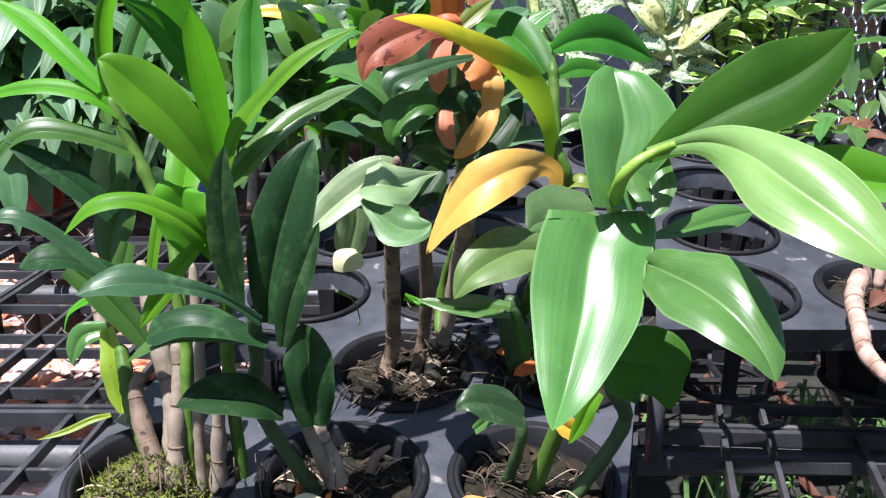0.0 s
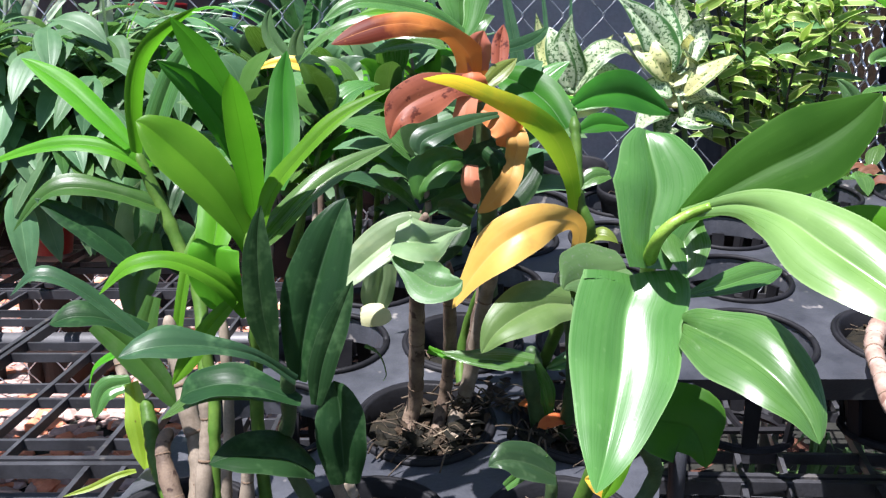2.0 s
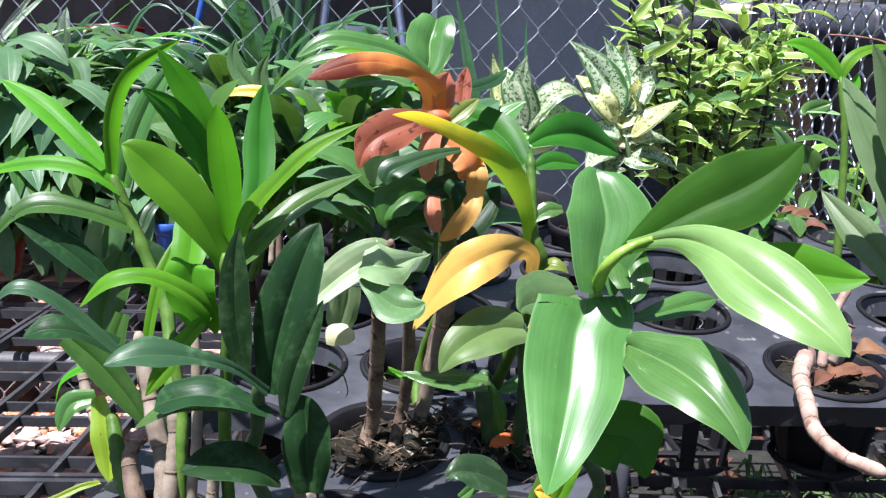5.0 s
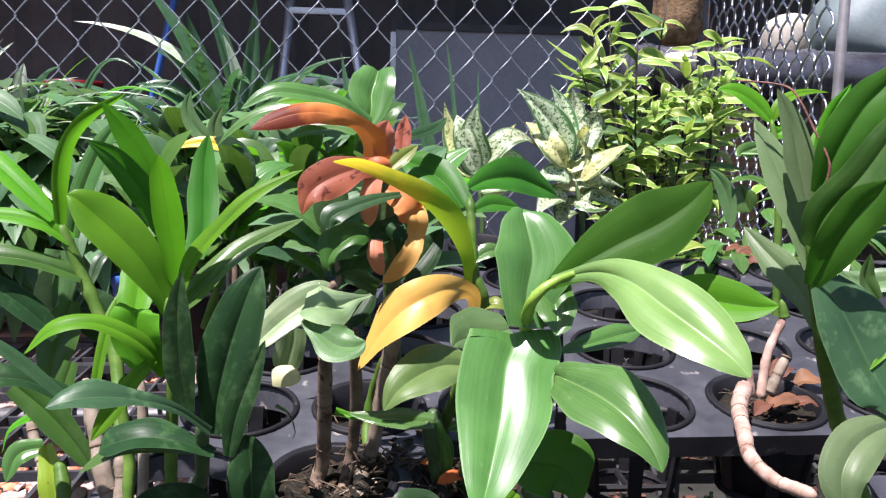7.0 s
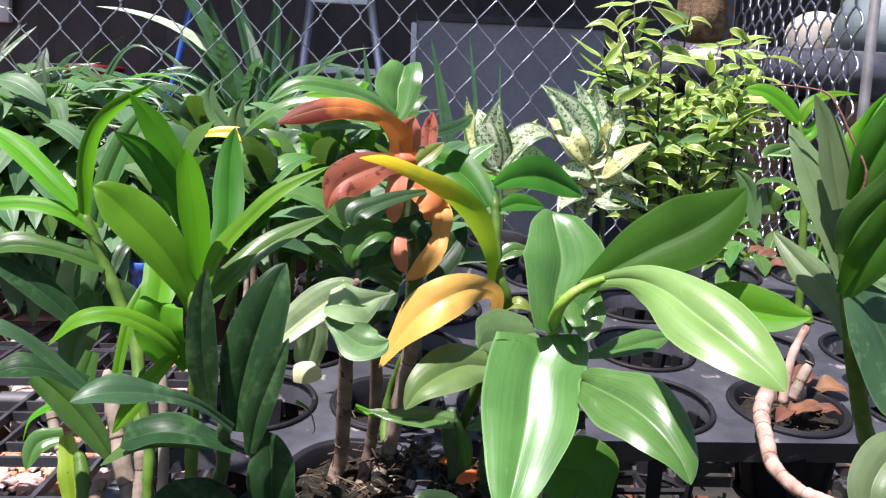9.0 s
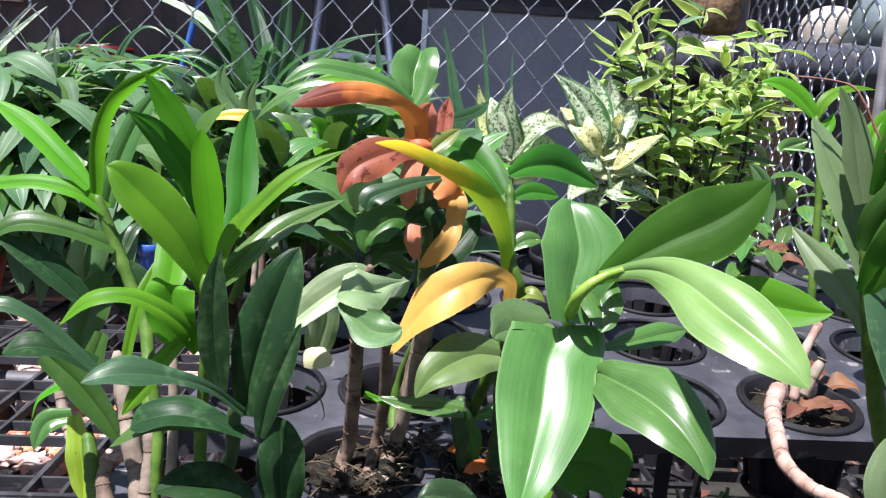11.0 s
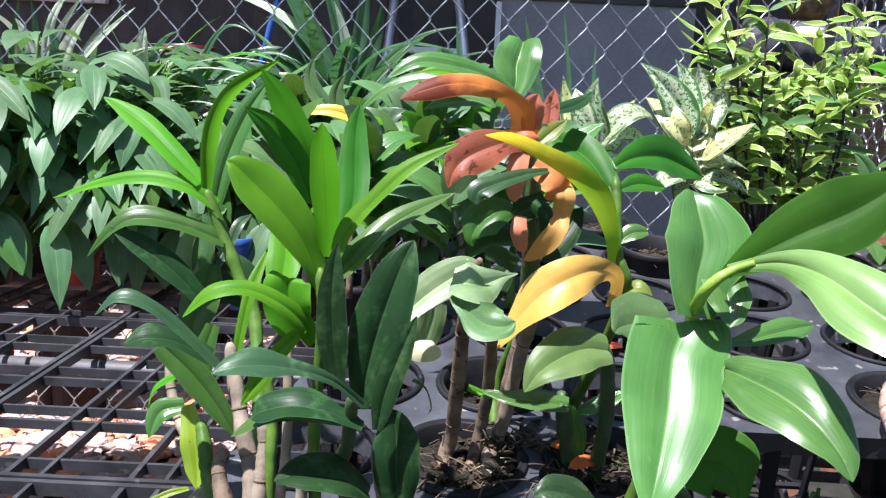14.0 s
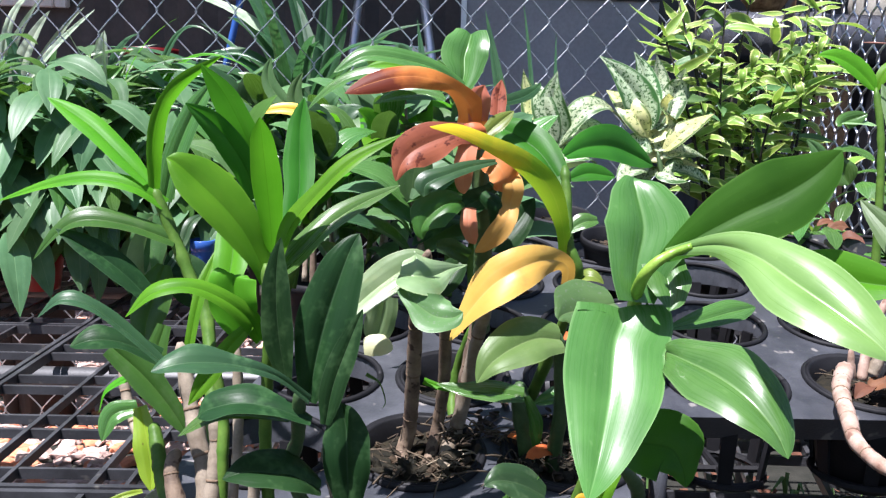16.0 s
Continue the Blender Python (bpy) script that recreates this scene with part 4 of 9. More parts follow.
sheet(orchid_plant_1, [(0.0347, 0.3450, 0.6192), (0.0242, 0.3420, 0.6261), (0.0145, 0.3390, 0.6301), (0.0075, 0.3360, 0.6311), (0.0031, 0.3350, 0.6287)], [0.0116, 0.0191, 0.0177, 0.0099, 0.0000], [(0.57, -0.48, 0.66), (0.52, -0.46, 0.72), (0.41, -0.51, 0.76), (0.11, -0.60, 0.79), (0.11, -0.60, 0.79)], G["dusk"], fold=0.2, wave=0.1)
sheet(orchid_plant_1, [(0.0582, 0.3380, 0.6153), (0.0512, 0.3360, 0.6208), (0.0467, 0.3350, 0.6223)], [0.0101, 0.0090, 0.0000], [(0.47, -0.83, 0.30), (0.42, -0.85, 0.32), (0.42, -0.85, 0.32)], G["yellow"], fold=0.3)
sheet(orchid_plant_1, [(0.0677, 0.3370, 0.6361), (0.0628, 0.3350, 0.6296), (0.0595, 0.3340, 0.6215), (0.0543, 0.3330, 0.6125)], [0.0049, 0.0079, 0.0073, 0.0000], [(-0.03, -0.95, 0.32), (-0.14, -0.95, 0.28), (-0.10, -0.98, 0.17), (-0.10, -0.98, 0.17)], G["bright"], fold=0.3)
sheet(orchid_plant_1, [(0.0122, 0.3520, 0.6091), (0.0210, 0.3500, 0.6179), (0.0315, 0.3480, 0.6279)], [0.0043, 0.0060, 0.0000], [(-0.45, -0.86, 0.25), (-0.36, -0.91, 0.18), (-0.36, -0.91, 0.18)], G["mid"], fold=0.3)
cane(orchid_plant_1, [(0.062, 0.372, 0.556), (0.087, 0.368, 0.604), (0.075, 0.353, 0.632)], 0.0040, M_STEM_DARK)
cane(orchid_plant_1, [(0.030, 0.385, 0.557), (0.036, 0.365, 0.598), (0.033, 0.369, 0.615)], 0.0032, M_STEM_DARK)

orchid_plant_2 = thing("orchid_plant", (-0.060, 0.370, 0.556), "potted orchid with a bright green shoot and lower leaves darkened for shade", "plant", "potted plants")
cane(orchid_plant_2, [(-0.1060, 0.3780, 0.5560), (-0.1099, 0.3780, 0.6269), (-0.1080, 0.3740, 0.6659), (-0.1054, 0.3680, 0.7036), (-0.1071, 0.3680, 0.7295)], 0.0036, M_CANE_GREEN, swell=0.1)
cane(orchid_plant_2, [(-0.1270, 0.3750, 0.5600), (-0.1275, 0.3780, 0.6000), (-0.1252, 0.3800, 0.6250), (-0.1248, 0.3820, 0.6557), (-0.1258, 0.3850, 0.6826)], 0.0030, M_CANE_PALE, node_len=0.03, swell=0.1, taper=0.9)
cane(orchid_plant_2, [(-0.1480, 0.3900, 0.5600), (-0.1485, 0.4050, 0.5955), (-0.1559, 0.4150, 0.6179), (-0.1635, 0.4250, 0.6445), (-0.1687, 0.4300, 0.6699)], 0.0062, M_CANE_PALE, ring=0.001, node_len=0.027, swell=0.24, taper=0.6)
cane(orchid_plant_2, [(-0.1900, 0.4550, 0.5600), (-0.2108, 0.4900, 0.5792), (-0.2205, 0.5000, 0.5906), (-0.2298, 0.5100, 0.6106), (-0.2340, 0.5200, 0.6356)], 0.0046, M_CANE_PALE, node_len=0.022, swell=0.15, taper=0.7)
cane(orchid_plant_2, [(-0.0600, 0.3740, 0.5660), (-0.0716, 0.3640, 0.6104), (-0.0738, 0.3580, 0.6260), (-0.0753, 0.3520, 0.6406)], 0.0034, M_CANE_PALE, node_len=0.03, swell=0.12)
cane(orchid_plant_2, [(-0.0660, 0.3750, 0.5560), (-0.0927, 0.3620, 0.6167), (-0.0886, 0.3500, 0.6465), (-0.0858, 0.3350, 0.6753)], 0.0038, M_STEM_DARK)
cane(orchid_plant_2, [(-0.0570, 0.3740, 0.5660), (-0.0605, 0.3760, 0.5790), (-0.0647, 0.3780, 0.5908), (-0.0683, 0.3780, 0.6014)], 0.0056, M_CANE_PALE, node_len=0.024, swell=0.3, taper=0.55)
cane(orchid_plant_2, [(-0.1350, 0.3850, 0.5600), (-0.1353, 0.3880, 0.6110), (-0.1360, 0.3950, 0.6373), (-0.1411, 0.4000, 0.6675)], 0.0036, M_CANE_GREEN, swell=0.1)
cane(orchid_plant_2, [(-0.1580, 0.3950, 0.5600), (-0.1775, 0.4200, 0.5863), (-0.1832, 0.4300, 0.6027), (-0.1886, 0.4400, 0.6161)], 0.0048, M_CANE_GREEN, swell=0.15, node_len=0.025)
cane(orchid_plant_2, [(-0.1420, 0.3780, 0.5620), (-0.1402, 0.3860, 0.6017), (-0.1395, 0.3920, 0.6187), (-0.1413, 0.3950, 0.6370)], 0.0052, M_CANE_PALE, ring=0.0008, node_len=0.022, swell=0.28, taper=0.55)
cane(orchid_plant_2, [(-0.1180, 0.3720, 0.5620), (-0.1152, 0.3720, 0.6039), (-0.1144, 0.3720, 0.6135), (-0.1134, 0.3720, 0.6246)], 0.0046, M_CANE_PALE, node_len=0.02, swell=0.3, taper=0.5)
cane(orchid_plant_2, [(-0.1500, 0.3800, 0.5620), (-0.1666, 0.4000, 0.5999), (-0.1656, 0.4100, 0.6125)], 0.0060, M_CANE_BROWN, node_len=0.024, taper=0.6)
sheet(orchid_plant_2, [(-0.1078, 0.3750, 0.7179), (-0.1112, 0.3740, 0.7300), (-0.1184, 0.3710, 0.7456), (-0.1291, 0.3690, 0.7597), (-0.1410, 0.3680, 0.7714), (-0.1495, 0.3670, 0.7788), (-0.1542, 0.3670, 0.7809)], [0.0066, 0.0138, 0.0212, 0.0265, 0.0241, 0.0125, 0.0000], [(0.40, -0.92, 0.03), (0.65, -0.75, 0.14), (0.55, -0.82, 0.19), (0.51, -0.78, 0.36), (0.49, -0.76, 0.44), (0.40, -0.78, 0.48), (0.40, -0.78, 0.48)], G["bright"], fold=0.15, wave=0.05)
sheet(orchid_plant_2, [(-0.1055, 0.3780, 0.7335), (-0.1044, 0.3670, 0.7524), (-0.1039, 0.3540, 0.7737), (-0.1035, 0.3430, 0.7901), (-0.1028, 0.3340, 0.8021)], [0.0063, 0.0121, 0.0140, 0.0110, 0.0000], [(0.06, -0.86, -0.50), (0.06, -0.86, -0.51), (0.15, -0.83, -0.53), (0.18, -0.80, -0.57), (0.18, -0.80, -0.57)], G["bright"], fold=-0.15, wave=0.04)
sheet(orchid_plant_2, [(-0.0974, 0.3850, 0.7468), (-0.0945, 0.3950, 0.7634), (-0.0957, 0.4050, 0.7803), (-0.0964, 0.4130, 0.7970), (-0.0948, 0.4180, 0.8115)], [0.0098, 0.0154, 0.0163, 0.0120, 0.0000], [(-0.01, -0.86, 0.52), (0.00, -0.86, 0.51), (0.00, -0.88, 0.47), (0.01, -0.92, 0.38), (0.01, -0.92, 0.38)], G["rich"], fold=0.3, wave=0.04)
sheet(orchid_plant_2, [(-0.0999, 0.3600, 0.7321), (-0.0929, 0.3600, 0.7512), (-0.0790, 0.3630, 0.7679), (-0.0630, 0.3670, 0.7827), (-0.0408, 0.3720, 0.7946)], [0.0064, 0.0137, 0.0112, 0.0095, 0.0000], [(-0.59, -0.78, 0.22), (-0.66, -0.61, 0.44), (-0.44, -0.69, 0.57), (-0.32, -0.66, 0.68), (-0.32, -0.66, 0.68)], G["bright"], fold=0.25)
sheet(orchid_plant_2, [(-0.0986, 0.3600, 0.7263), (-0.0912, 0.3630, 0.7344), (-0.0787, 0.3700, 0.7476), (-0.0625, 0.3800, 0.7584), (-0.0413, 0.3920, 0.7679)], [0.0086, 0.0169, 0.0155, 0.0116, 0.0000], [(-0.36, -0.72, 0.59), (-0.41, -0.61, 0.67), (-0.23, -0.64, 0.73), (-0.08, -0.60, 0.80), (-0.08, -0.60, 0.80)], G["glossy"], fold=0.3)
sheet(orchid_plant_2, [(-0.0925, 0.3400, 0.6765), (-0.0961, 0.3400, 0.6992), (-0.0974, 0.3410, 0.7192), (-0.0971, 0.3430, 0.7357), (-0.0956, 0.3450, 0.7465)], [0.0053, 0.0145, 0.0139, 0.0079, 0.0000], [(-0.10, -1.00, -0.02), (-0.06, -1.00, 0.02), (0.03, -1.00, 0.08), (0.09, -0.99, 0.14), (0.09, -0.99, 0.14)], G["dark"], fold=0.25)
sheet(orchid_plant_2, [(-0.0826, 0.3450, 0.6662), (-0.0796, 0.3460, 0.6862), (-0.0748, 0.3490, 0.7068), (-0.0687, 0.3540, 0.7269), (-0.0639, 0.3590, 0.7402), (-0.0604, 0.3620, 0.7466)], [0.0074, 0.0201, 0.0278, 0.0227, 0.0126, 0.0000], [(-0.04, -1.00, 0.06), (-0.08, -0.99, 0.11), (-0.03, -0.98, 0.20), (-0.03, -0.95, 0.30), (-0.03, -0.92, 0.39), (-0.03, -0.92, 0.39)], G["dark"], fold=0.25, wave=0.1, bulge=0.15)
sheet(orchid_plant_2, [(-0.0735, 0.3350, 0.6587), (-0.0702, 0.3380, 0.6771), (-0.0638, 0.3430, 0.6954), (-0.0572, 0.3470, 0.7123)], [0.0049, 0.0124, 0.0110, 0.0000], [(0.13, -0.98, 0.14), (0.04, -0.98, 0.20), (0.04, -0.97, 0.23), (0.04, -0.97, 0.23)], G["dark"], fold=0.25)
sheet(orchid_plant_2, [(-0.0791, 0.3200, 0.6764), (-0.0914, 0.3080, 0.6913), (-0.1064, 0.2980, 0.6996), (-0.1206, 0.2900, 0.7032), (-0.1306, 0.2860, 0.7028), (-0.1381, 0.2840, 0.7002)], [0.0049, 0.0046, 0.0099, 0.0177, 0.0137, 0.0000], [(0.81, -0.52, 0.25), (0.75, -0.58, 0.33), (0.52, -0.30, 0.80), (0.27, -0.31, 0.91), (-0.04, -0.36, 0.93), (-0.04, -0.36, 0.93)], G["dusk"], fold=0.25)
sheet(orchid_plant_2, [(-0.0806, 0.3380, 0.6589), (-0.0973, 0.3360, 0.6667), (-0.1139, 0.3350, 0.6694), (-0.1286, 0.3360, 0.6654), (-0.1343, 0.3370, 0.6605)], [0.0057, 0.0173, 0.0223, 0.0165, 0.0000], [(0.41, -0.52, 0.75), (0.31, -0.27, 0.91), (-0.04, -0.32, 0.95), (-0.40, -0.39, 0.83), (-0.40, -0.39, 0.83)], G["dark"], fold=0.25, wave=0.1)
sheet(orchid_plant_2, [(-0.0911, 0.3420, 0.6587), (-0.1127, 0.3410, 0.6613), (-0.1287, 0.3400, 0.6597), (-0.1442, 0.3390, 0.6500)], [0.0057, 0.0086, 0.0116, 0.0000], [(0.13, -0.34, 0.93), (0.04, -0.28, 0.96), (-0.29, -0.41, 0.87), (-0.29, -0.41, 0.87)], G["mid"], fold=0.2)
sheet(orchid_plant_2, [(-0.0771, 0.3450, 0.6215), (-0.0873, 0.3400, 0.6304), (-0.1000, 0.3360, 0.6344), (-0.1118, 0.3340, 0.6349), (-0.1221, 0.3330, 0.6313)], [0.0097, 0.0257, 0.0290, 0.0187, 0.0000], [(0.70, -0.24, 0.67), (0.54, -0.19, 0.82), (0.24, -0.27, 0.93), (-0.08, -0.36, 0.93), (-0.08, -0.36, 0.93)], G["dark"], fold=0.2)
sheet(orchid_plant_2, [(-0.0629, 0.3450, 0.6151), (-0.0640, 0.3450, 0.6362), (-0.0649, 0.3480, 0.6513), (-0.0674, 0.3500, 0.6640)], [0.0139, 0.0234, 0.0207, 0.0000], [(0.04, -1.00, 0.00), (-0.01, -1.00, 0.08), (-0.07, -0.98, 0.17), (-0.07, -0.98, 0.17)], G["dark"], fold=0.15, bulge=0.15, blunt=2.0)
sheet(orchid_plant_2, [(-0.1107, 0.3720, 0.6886), (-0.1152, 0.3660, 0.7012), (-0.1260, 0.3600, 0.7126), (-0.1412, 0.3550, 0.7200), (-0.1572, 0.3510, 0.7179), (-0.1705, 0.3490, 0.7057)], [0.0058, 0.0112, 0.0096, 0.0111, 0.0110, 0.0000], [(0.61, -0.78, -0.16), (0.69, -0.72, 0.07), (0.62, -0.61, 0.49), (0.28, -0.48, 0.83), (-0.27, -0.55, 0.79), (-0.27, -0.55, 0.79)], G["bright"], fold=0.15)
sheet(orchid_plant_2, [(-0.1683, 0.4400, 0.6513), (-0.1656, 0.4500, 0.6785), (-0.1623, 0.4600, 0.6975), (-0.1561, 0.4780, 0.7198)], [0.0060, 0.0067, 0.0083, 0.0000], [(0.01, -0.94, 0.34), (0.01, -0.92, 0.40), (-0.01, -0.83, 0.56), (-0.01, -0.83, 0.56)], G["bright"], fold=0.3)
sheet(orchid_plant_2, [(-0.1183, 0.3720, 0.6911), (-0.1226, 0.3680, 0.7068), (-0.1235, 0.3680, 0.7202), (-0.1230, 0.3700, 0.7234)], [0.0066, 0.0235, 0.0236, 0.0134], [(0.29, -0.94, -0.16), (0.04, -0.99, -0.13), (0.06, -0.99, 0.12), (-0.00, -0.85, 0.53)], G["bright"], fold=0.35, wave=0.12, blunt=2.0)
sheet(orchid_plant_2, [(-0.1151, 0.3680, 0.6979), (-0.1262, 0.3640, 0.6858), (-0.1357, 0.3600, 0.6717), (-0.1442, 0.3580, 0.6588)], [0.0052, 0.0092, 0.0101, 0.0000], [(-0.12, -0.90, 0.41), (-0.08, -0.93, 0.35), (-0.10, -0.95, 0.28), (-0.10, -0.95, 0.28)], G["bright"], fold=0.2)
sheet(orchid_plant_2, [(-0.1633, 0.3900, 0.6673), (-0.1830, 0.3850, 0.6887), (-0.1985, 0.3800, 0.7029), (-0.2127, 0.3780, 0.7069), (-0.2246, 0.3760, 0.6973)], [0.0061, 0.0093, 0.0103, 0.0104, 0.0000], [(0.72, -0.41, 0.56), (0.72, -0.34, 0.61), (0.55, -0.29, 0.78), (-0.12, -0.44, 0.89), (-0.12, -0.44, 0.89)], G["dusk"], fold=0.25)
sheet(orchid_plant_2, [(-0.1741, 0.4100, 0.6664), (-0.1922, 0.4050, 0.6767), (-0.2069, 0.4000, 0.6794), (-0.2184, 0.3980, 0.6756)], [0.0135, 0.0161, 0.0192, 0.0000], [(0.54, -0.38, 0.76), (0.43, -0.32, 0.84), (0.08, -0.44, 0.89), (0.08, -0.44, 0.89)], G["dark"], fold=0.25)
sheet(orchid_plant_2, [(-0.2122, 0.4400, 0.6633), (-0.1940, 0.4380, 0.6474), (-0.1779, 0.4360, 0.6284), (-0.1655, 0.4340, 0.6094)], [0.0125, 0.0175, 0.0140, 0.0000], [(0.16, -0.94, 0.30), (0.19, -0.94, 0.29), (0.22, -0.94, 0.27), (0.22, -0.94, 0.27)], G["deep"], fold=0.2)
sheet(orchid_plant_2, [(-0.1895, 0.4700, 0.6690), (-0.1942, 0.4650, 0.6486), (-0.1915, 0.4600, 0.6268), (-0.1902, 0.4580, 0.6165)], [0.0095, 0.0142, 0.0060, 0.0000], [(-0.14, -0.95, 0.27), (-0.07, -0.97, 0.23), (0.02, -0.98, 0.22), (0.02, -0.98, 0.22)], G["deep"], fold=0.2)
sheet(orchid_plant_2, [(-0.1996, 0.4500, 0.6225), (-0.1932, 0.4400, 0.6045), (-0.1896, 0.4350, 0.5884), (-0.1881, 0.4300, 0.5765)], [0.0082, 0.0152, 0.0138, 0.0000], [(0.01, -0.87, 0.49), (-0.01, -0.92, 0.40), (0.04, -0.94, 0.34), (0.04, -0.94, 0.34)], G["lemon"], fold=0.3, wave=0.1)
sheet(orchid_plant_2, [(-0.1898, 0.4200, 0.5819), (-0.1987, 0.4150, 0.5815), (-0.2113, 0.4100, 0.5771), (-0.2249, 0.4050, 0.5745)], [0.0031, 0.0040, 0.0037, 0.0000], [(0.12, -0.28, 0.95), (0.22, -0.76, 0.61), (0.12, -0.77, 0.63), (0.12, -0.77, 0.63)], G["lemon"], fold=0.3)
sheet(orchid_plant_2, [(-0.1905, 0.4500, 0.6417), (-0.2060, 0.4480, 0.6408), (-0.2182, 0.4460, 0.6331), (-0.2229, 0.4450, 0.6198)], [0.0030, 0.0067, 0.0068, 0.0000], [(0.02, -0.55, 0.84), (-0.18, -0.54, 0.82), (-0.68, -0.40, 0.61), (-0.68, -0.40, 0.61)], G["bright"], fold=0.3)
sheet(orchid_plant_2, [(-0.1978, 0.5000, 0.7014), (-0.2022, 0.4900, 0.6818), (-0.2068, 0.4850, 0.6629), (-0.2053, 0.4800, 0.6485)], [0.0095, 0.0273, 0.0181, 0.0000], [(-0.02, -0.89, 0.46), (-0.08, -0.92, 0.38), (-0.08, -0.95, 0.29), (-0.08, -0.95, 0.29)], G["deep"], fold=0.2)
sheet(orchid_plant_2, [(-0.2080, 0.4700, 0.6146), (-0.2226, 0.4650, 0.6107), (-0.2279, 0.4600, 0.5951)], [0.0094, 0.0150, 0.0000], [(0.10, -0.77, 0.63), (-0.05, -0.87, 0.50), (-0.05, -0.87, 0.50)], G["mid"], fold=0.25)
cane(orchid_plant_2, [(-0.041, 0.379, 0.571), (-0.037, 0.381, 0.579), (-0.030, 0.382, 0.584)], 0.0029, M_CANE_BROWN, node_len=0.016, swell=0.25, taper=0.5)
stem(orchid_plant_2, [(-0.181, 0.373, 0.569), (-0.187, 0.372, 0.586), (-0.177, 0.352, 0.569)], 0.0003, 0.0003, M_ROOT)
stem(orchid_plant_2, [(-0.173, 0.373, 0.569), (-0.173, 0.372, 0.583), (-0.165, 0.353, 0.573)], 0.0003, 0.0003, M_ROOT)
stem(orchid_plant_2, [(-0.165, 0.373, 0.569), (-0.159, 0.371, 0.580), (-0.154, 0.354, 0.577)], 0.0003, 0.0003, M_ROOT)
stem(orchid_plant_2, [(-0.157, 0.373, 0.569), (-0.161, 0.372, 0.585), (-0.153, 0.353, 0.570)], 0.0003, 0.0003, M_ROOT)
stem(orchid_plant_2, [(-0.149, 0.373, 0.569), (-0.147, 0.371, 0.582), (-0.141, 0.354, 0.574)], 0.0003, 0.0003, M_ROOT)
stem(orchid_plant_2, [(-0.140, 0.373, 0.569), (-0.133, 0.370, 0.579), (-0.129, 0.355, 0.578)], 0.0003, 0.0003, M_ROOT)
stem(orchid_plant_2, [(-0.132, 0.373, 0.569), (-0.135, 0.372, 0.584), (-0.128, 0.353, 0.572)], 0.0003, 0.0003, M_ROOT)
stem(orchid_plant_2, [(-0.124, 0.373, 0.569), (-0.121, 0.371, 0.581), (-0.116, 0.354, 0.576)], 0.0003, 0.0003, M_ROOT)
stem(orchid_plant_2, [(-0.116, 0.373, 0.569), (-0.107, 0.370, 0.578), (-0.105, 0.355, 0.580)], 0.0003, 0.0003, M_ROOT)
stem(orchid_plant_2, [(-0.108, 0.373, 0.569), (-0.109, 0.372, 0.583), (-0.104, 0.353, 0.573)], 0.0003, 0.0003, M_ROOT)
stem(orchid_plant_2, [(-0.100, 0.373, 0.569), (-0.095, 0.371, 0.580), (-0.092, 0.354, 0.577)], 0.0003, 0.0003, M_ROOT)
stem(orchid_plant_2, [(-0.092, 0.373, 0.569), (-0.098, 0.372, 0.585), (-0.091, 0.352, 0.570)], 0.0003, 0.0003, M_ROOT)
stem(orchid_plant_2, [(-0.083, 0.373, 0.569), (-0.084, 0.371, 0.582), (-0.079, 0.354, 0.574)], 0.0003, 0.0003, M_ROOT)
stem(orchid_plant_2, [(-0.075, 0.373, 0.569), (-0.070, 0.371, 0.579), (-0.067, 0.355, 0.578)], 0.0003, 0.0003, M_ROOT)
stem(orchid_plant_2, [(-0.067, 0.373, 0.569), (-0.072, 0.372, 0.584), (-0.067, 0.353, 0.571)], 0.0003, 0.0003, M_ROOT)
stem(orchid_plant_2, [(-0.059, 0.373, 0.569), (-0.058, 0.371, 0.581), (-0.055, 0.354, 0.575)], 0.0003, 0.0003, M_ROOT)

orchid_plant_3 = thing("orchid_plant", (-0.147, 0.378, 0.557), "tall bright green orchid shoot in a mossy pot", "plant", "potted plants")
cane(orchid_plant_3, [(-0.1400, 0.3950, 0.5600), (-0.1628, 0.4720, 0.6657), (-0.1736, 0.4800, 0.6924), (-0.1878, 0.4880, 0.7230), (-0.2004, 0.4920, 0.7526)], 0.0054, M_CANE_GREEN, swell=0.03, node_len=0.045, taper=0.75)
sheet(orchid_plant_3, [(-0.2029, 0.4900, 0.7557), (-0.2196, 0.4950, 0.7710), (-0.2423, 0.5050, 0.7895), (-0.2627, 0.5120, 0.8017), (-0.2744, 0.5150, 0.8075)], [0.0087, 0.0166, 0.0184, 0.0104, 0.0000], [(0.44, -0.59, 0.67), (0.38, -0.60, 0.71), (0.29, -0.60, 0.74), (0.22, -0.63, 0.75), (0.22, -0.63, 0.75)], G["bright"], fold=0.2)
sheet(orchid_plant_3, [(-0.1973, 0.4820, 0.7537), (-0.1925, 0.4700, 0.7800), (-0.1828, 0.4550, 0.8025), (-0.1663, 0.4420, 0.8193), (-0.1420, 0.4320, 0.8331)], [0.0070, 0.0101, 0.0090, 0.0077, 0.0000], [(-0.02, -0.91, -0.41), (0.02, -0.87, -0.49), (0.01, -0.81, -0.58), (0.02, -0.79, -0.62), (0.02, -0.79, -0.62)], G["bright"], fold=-0.2)
sheet(orchid_plant_3, [(-0.1956, 0.4980, 0.7439), (-0.1893, 0.5000, 0.7715), (-0.1783, 0.5050, 0.8000), (-0.1654, 0.5100, 0.8219)], [0.0091, 0.0148, 0.0143, 0.0000], [(0.03, -1.00, 0.07), (-0.03, -0.99, 0.13), (-0.06, -0.97, 0.22), (-0.06, -0.97, 0.22)], G["mid"], fold=0.3)
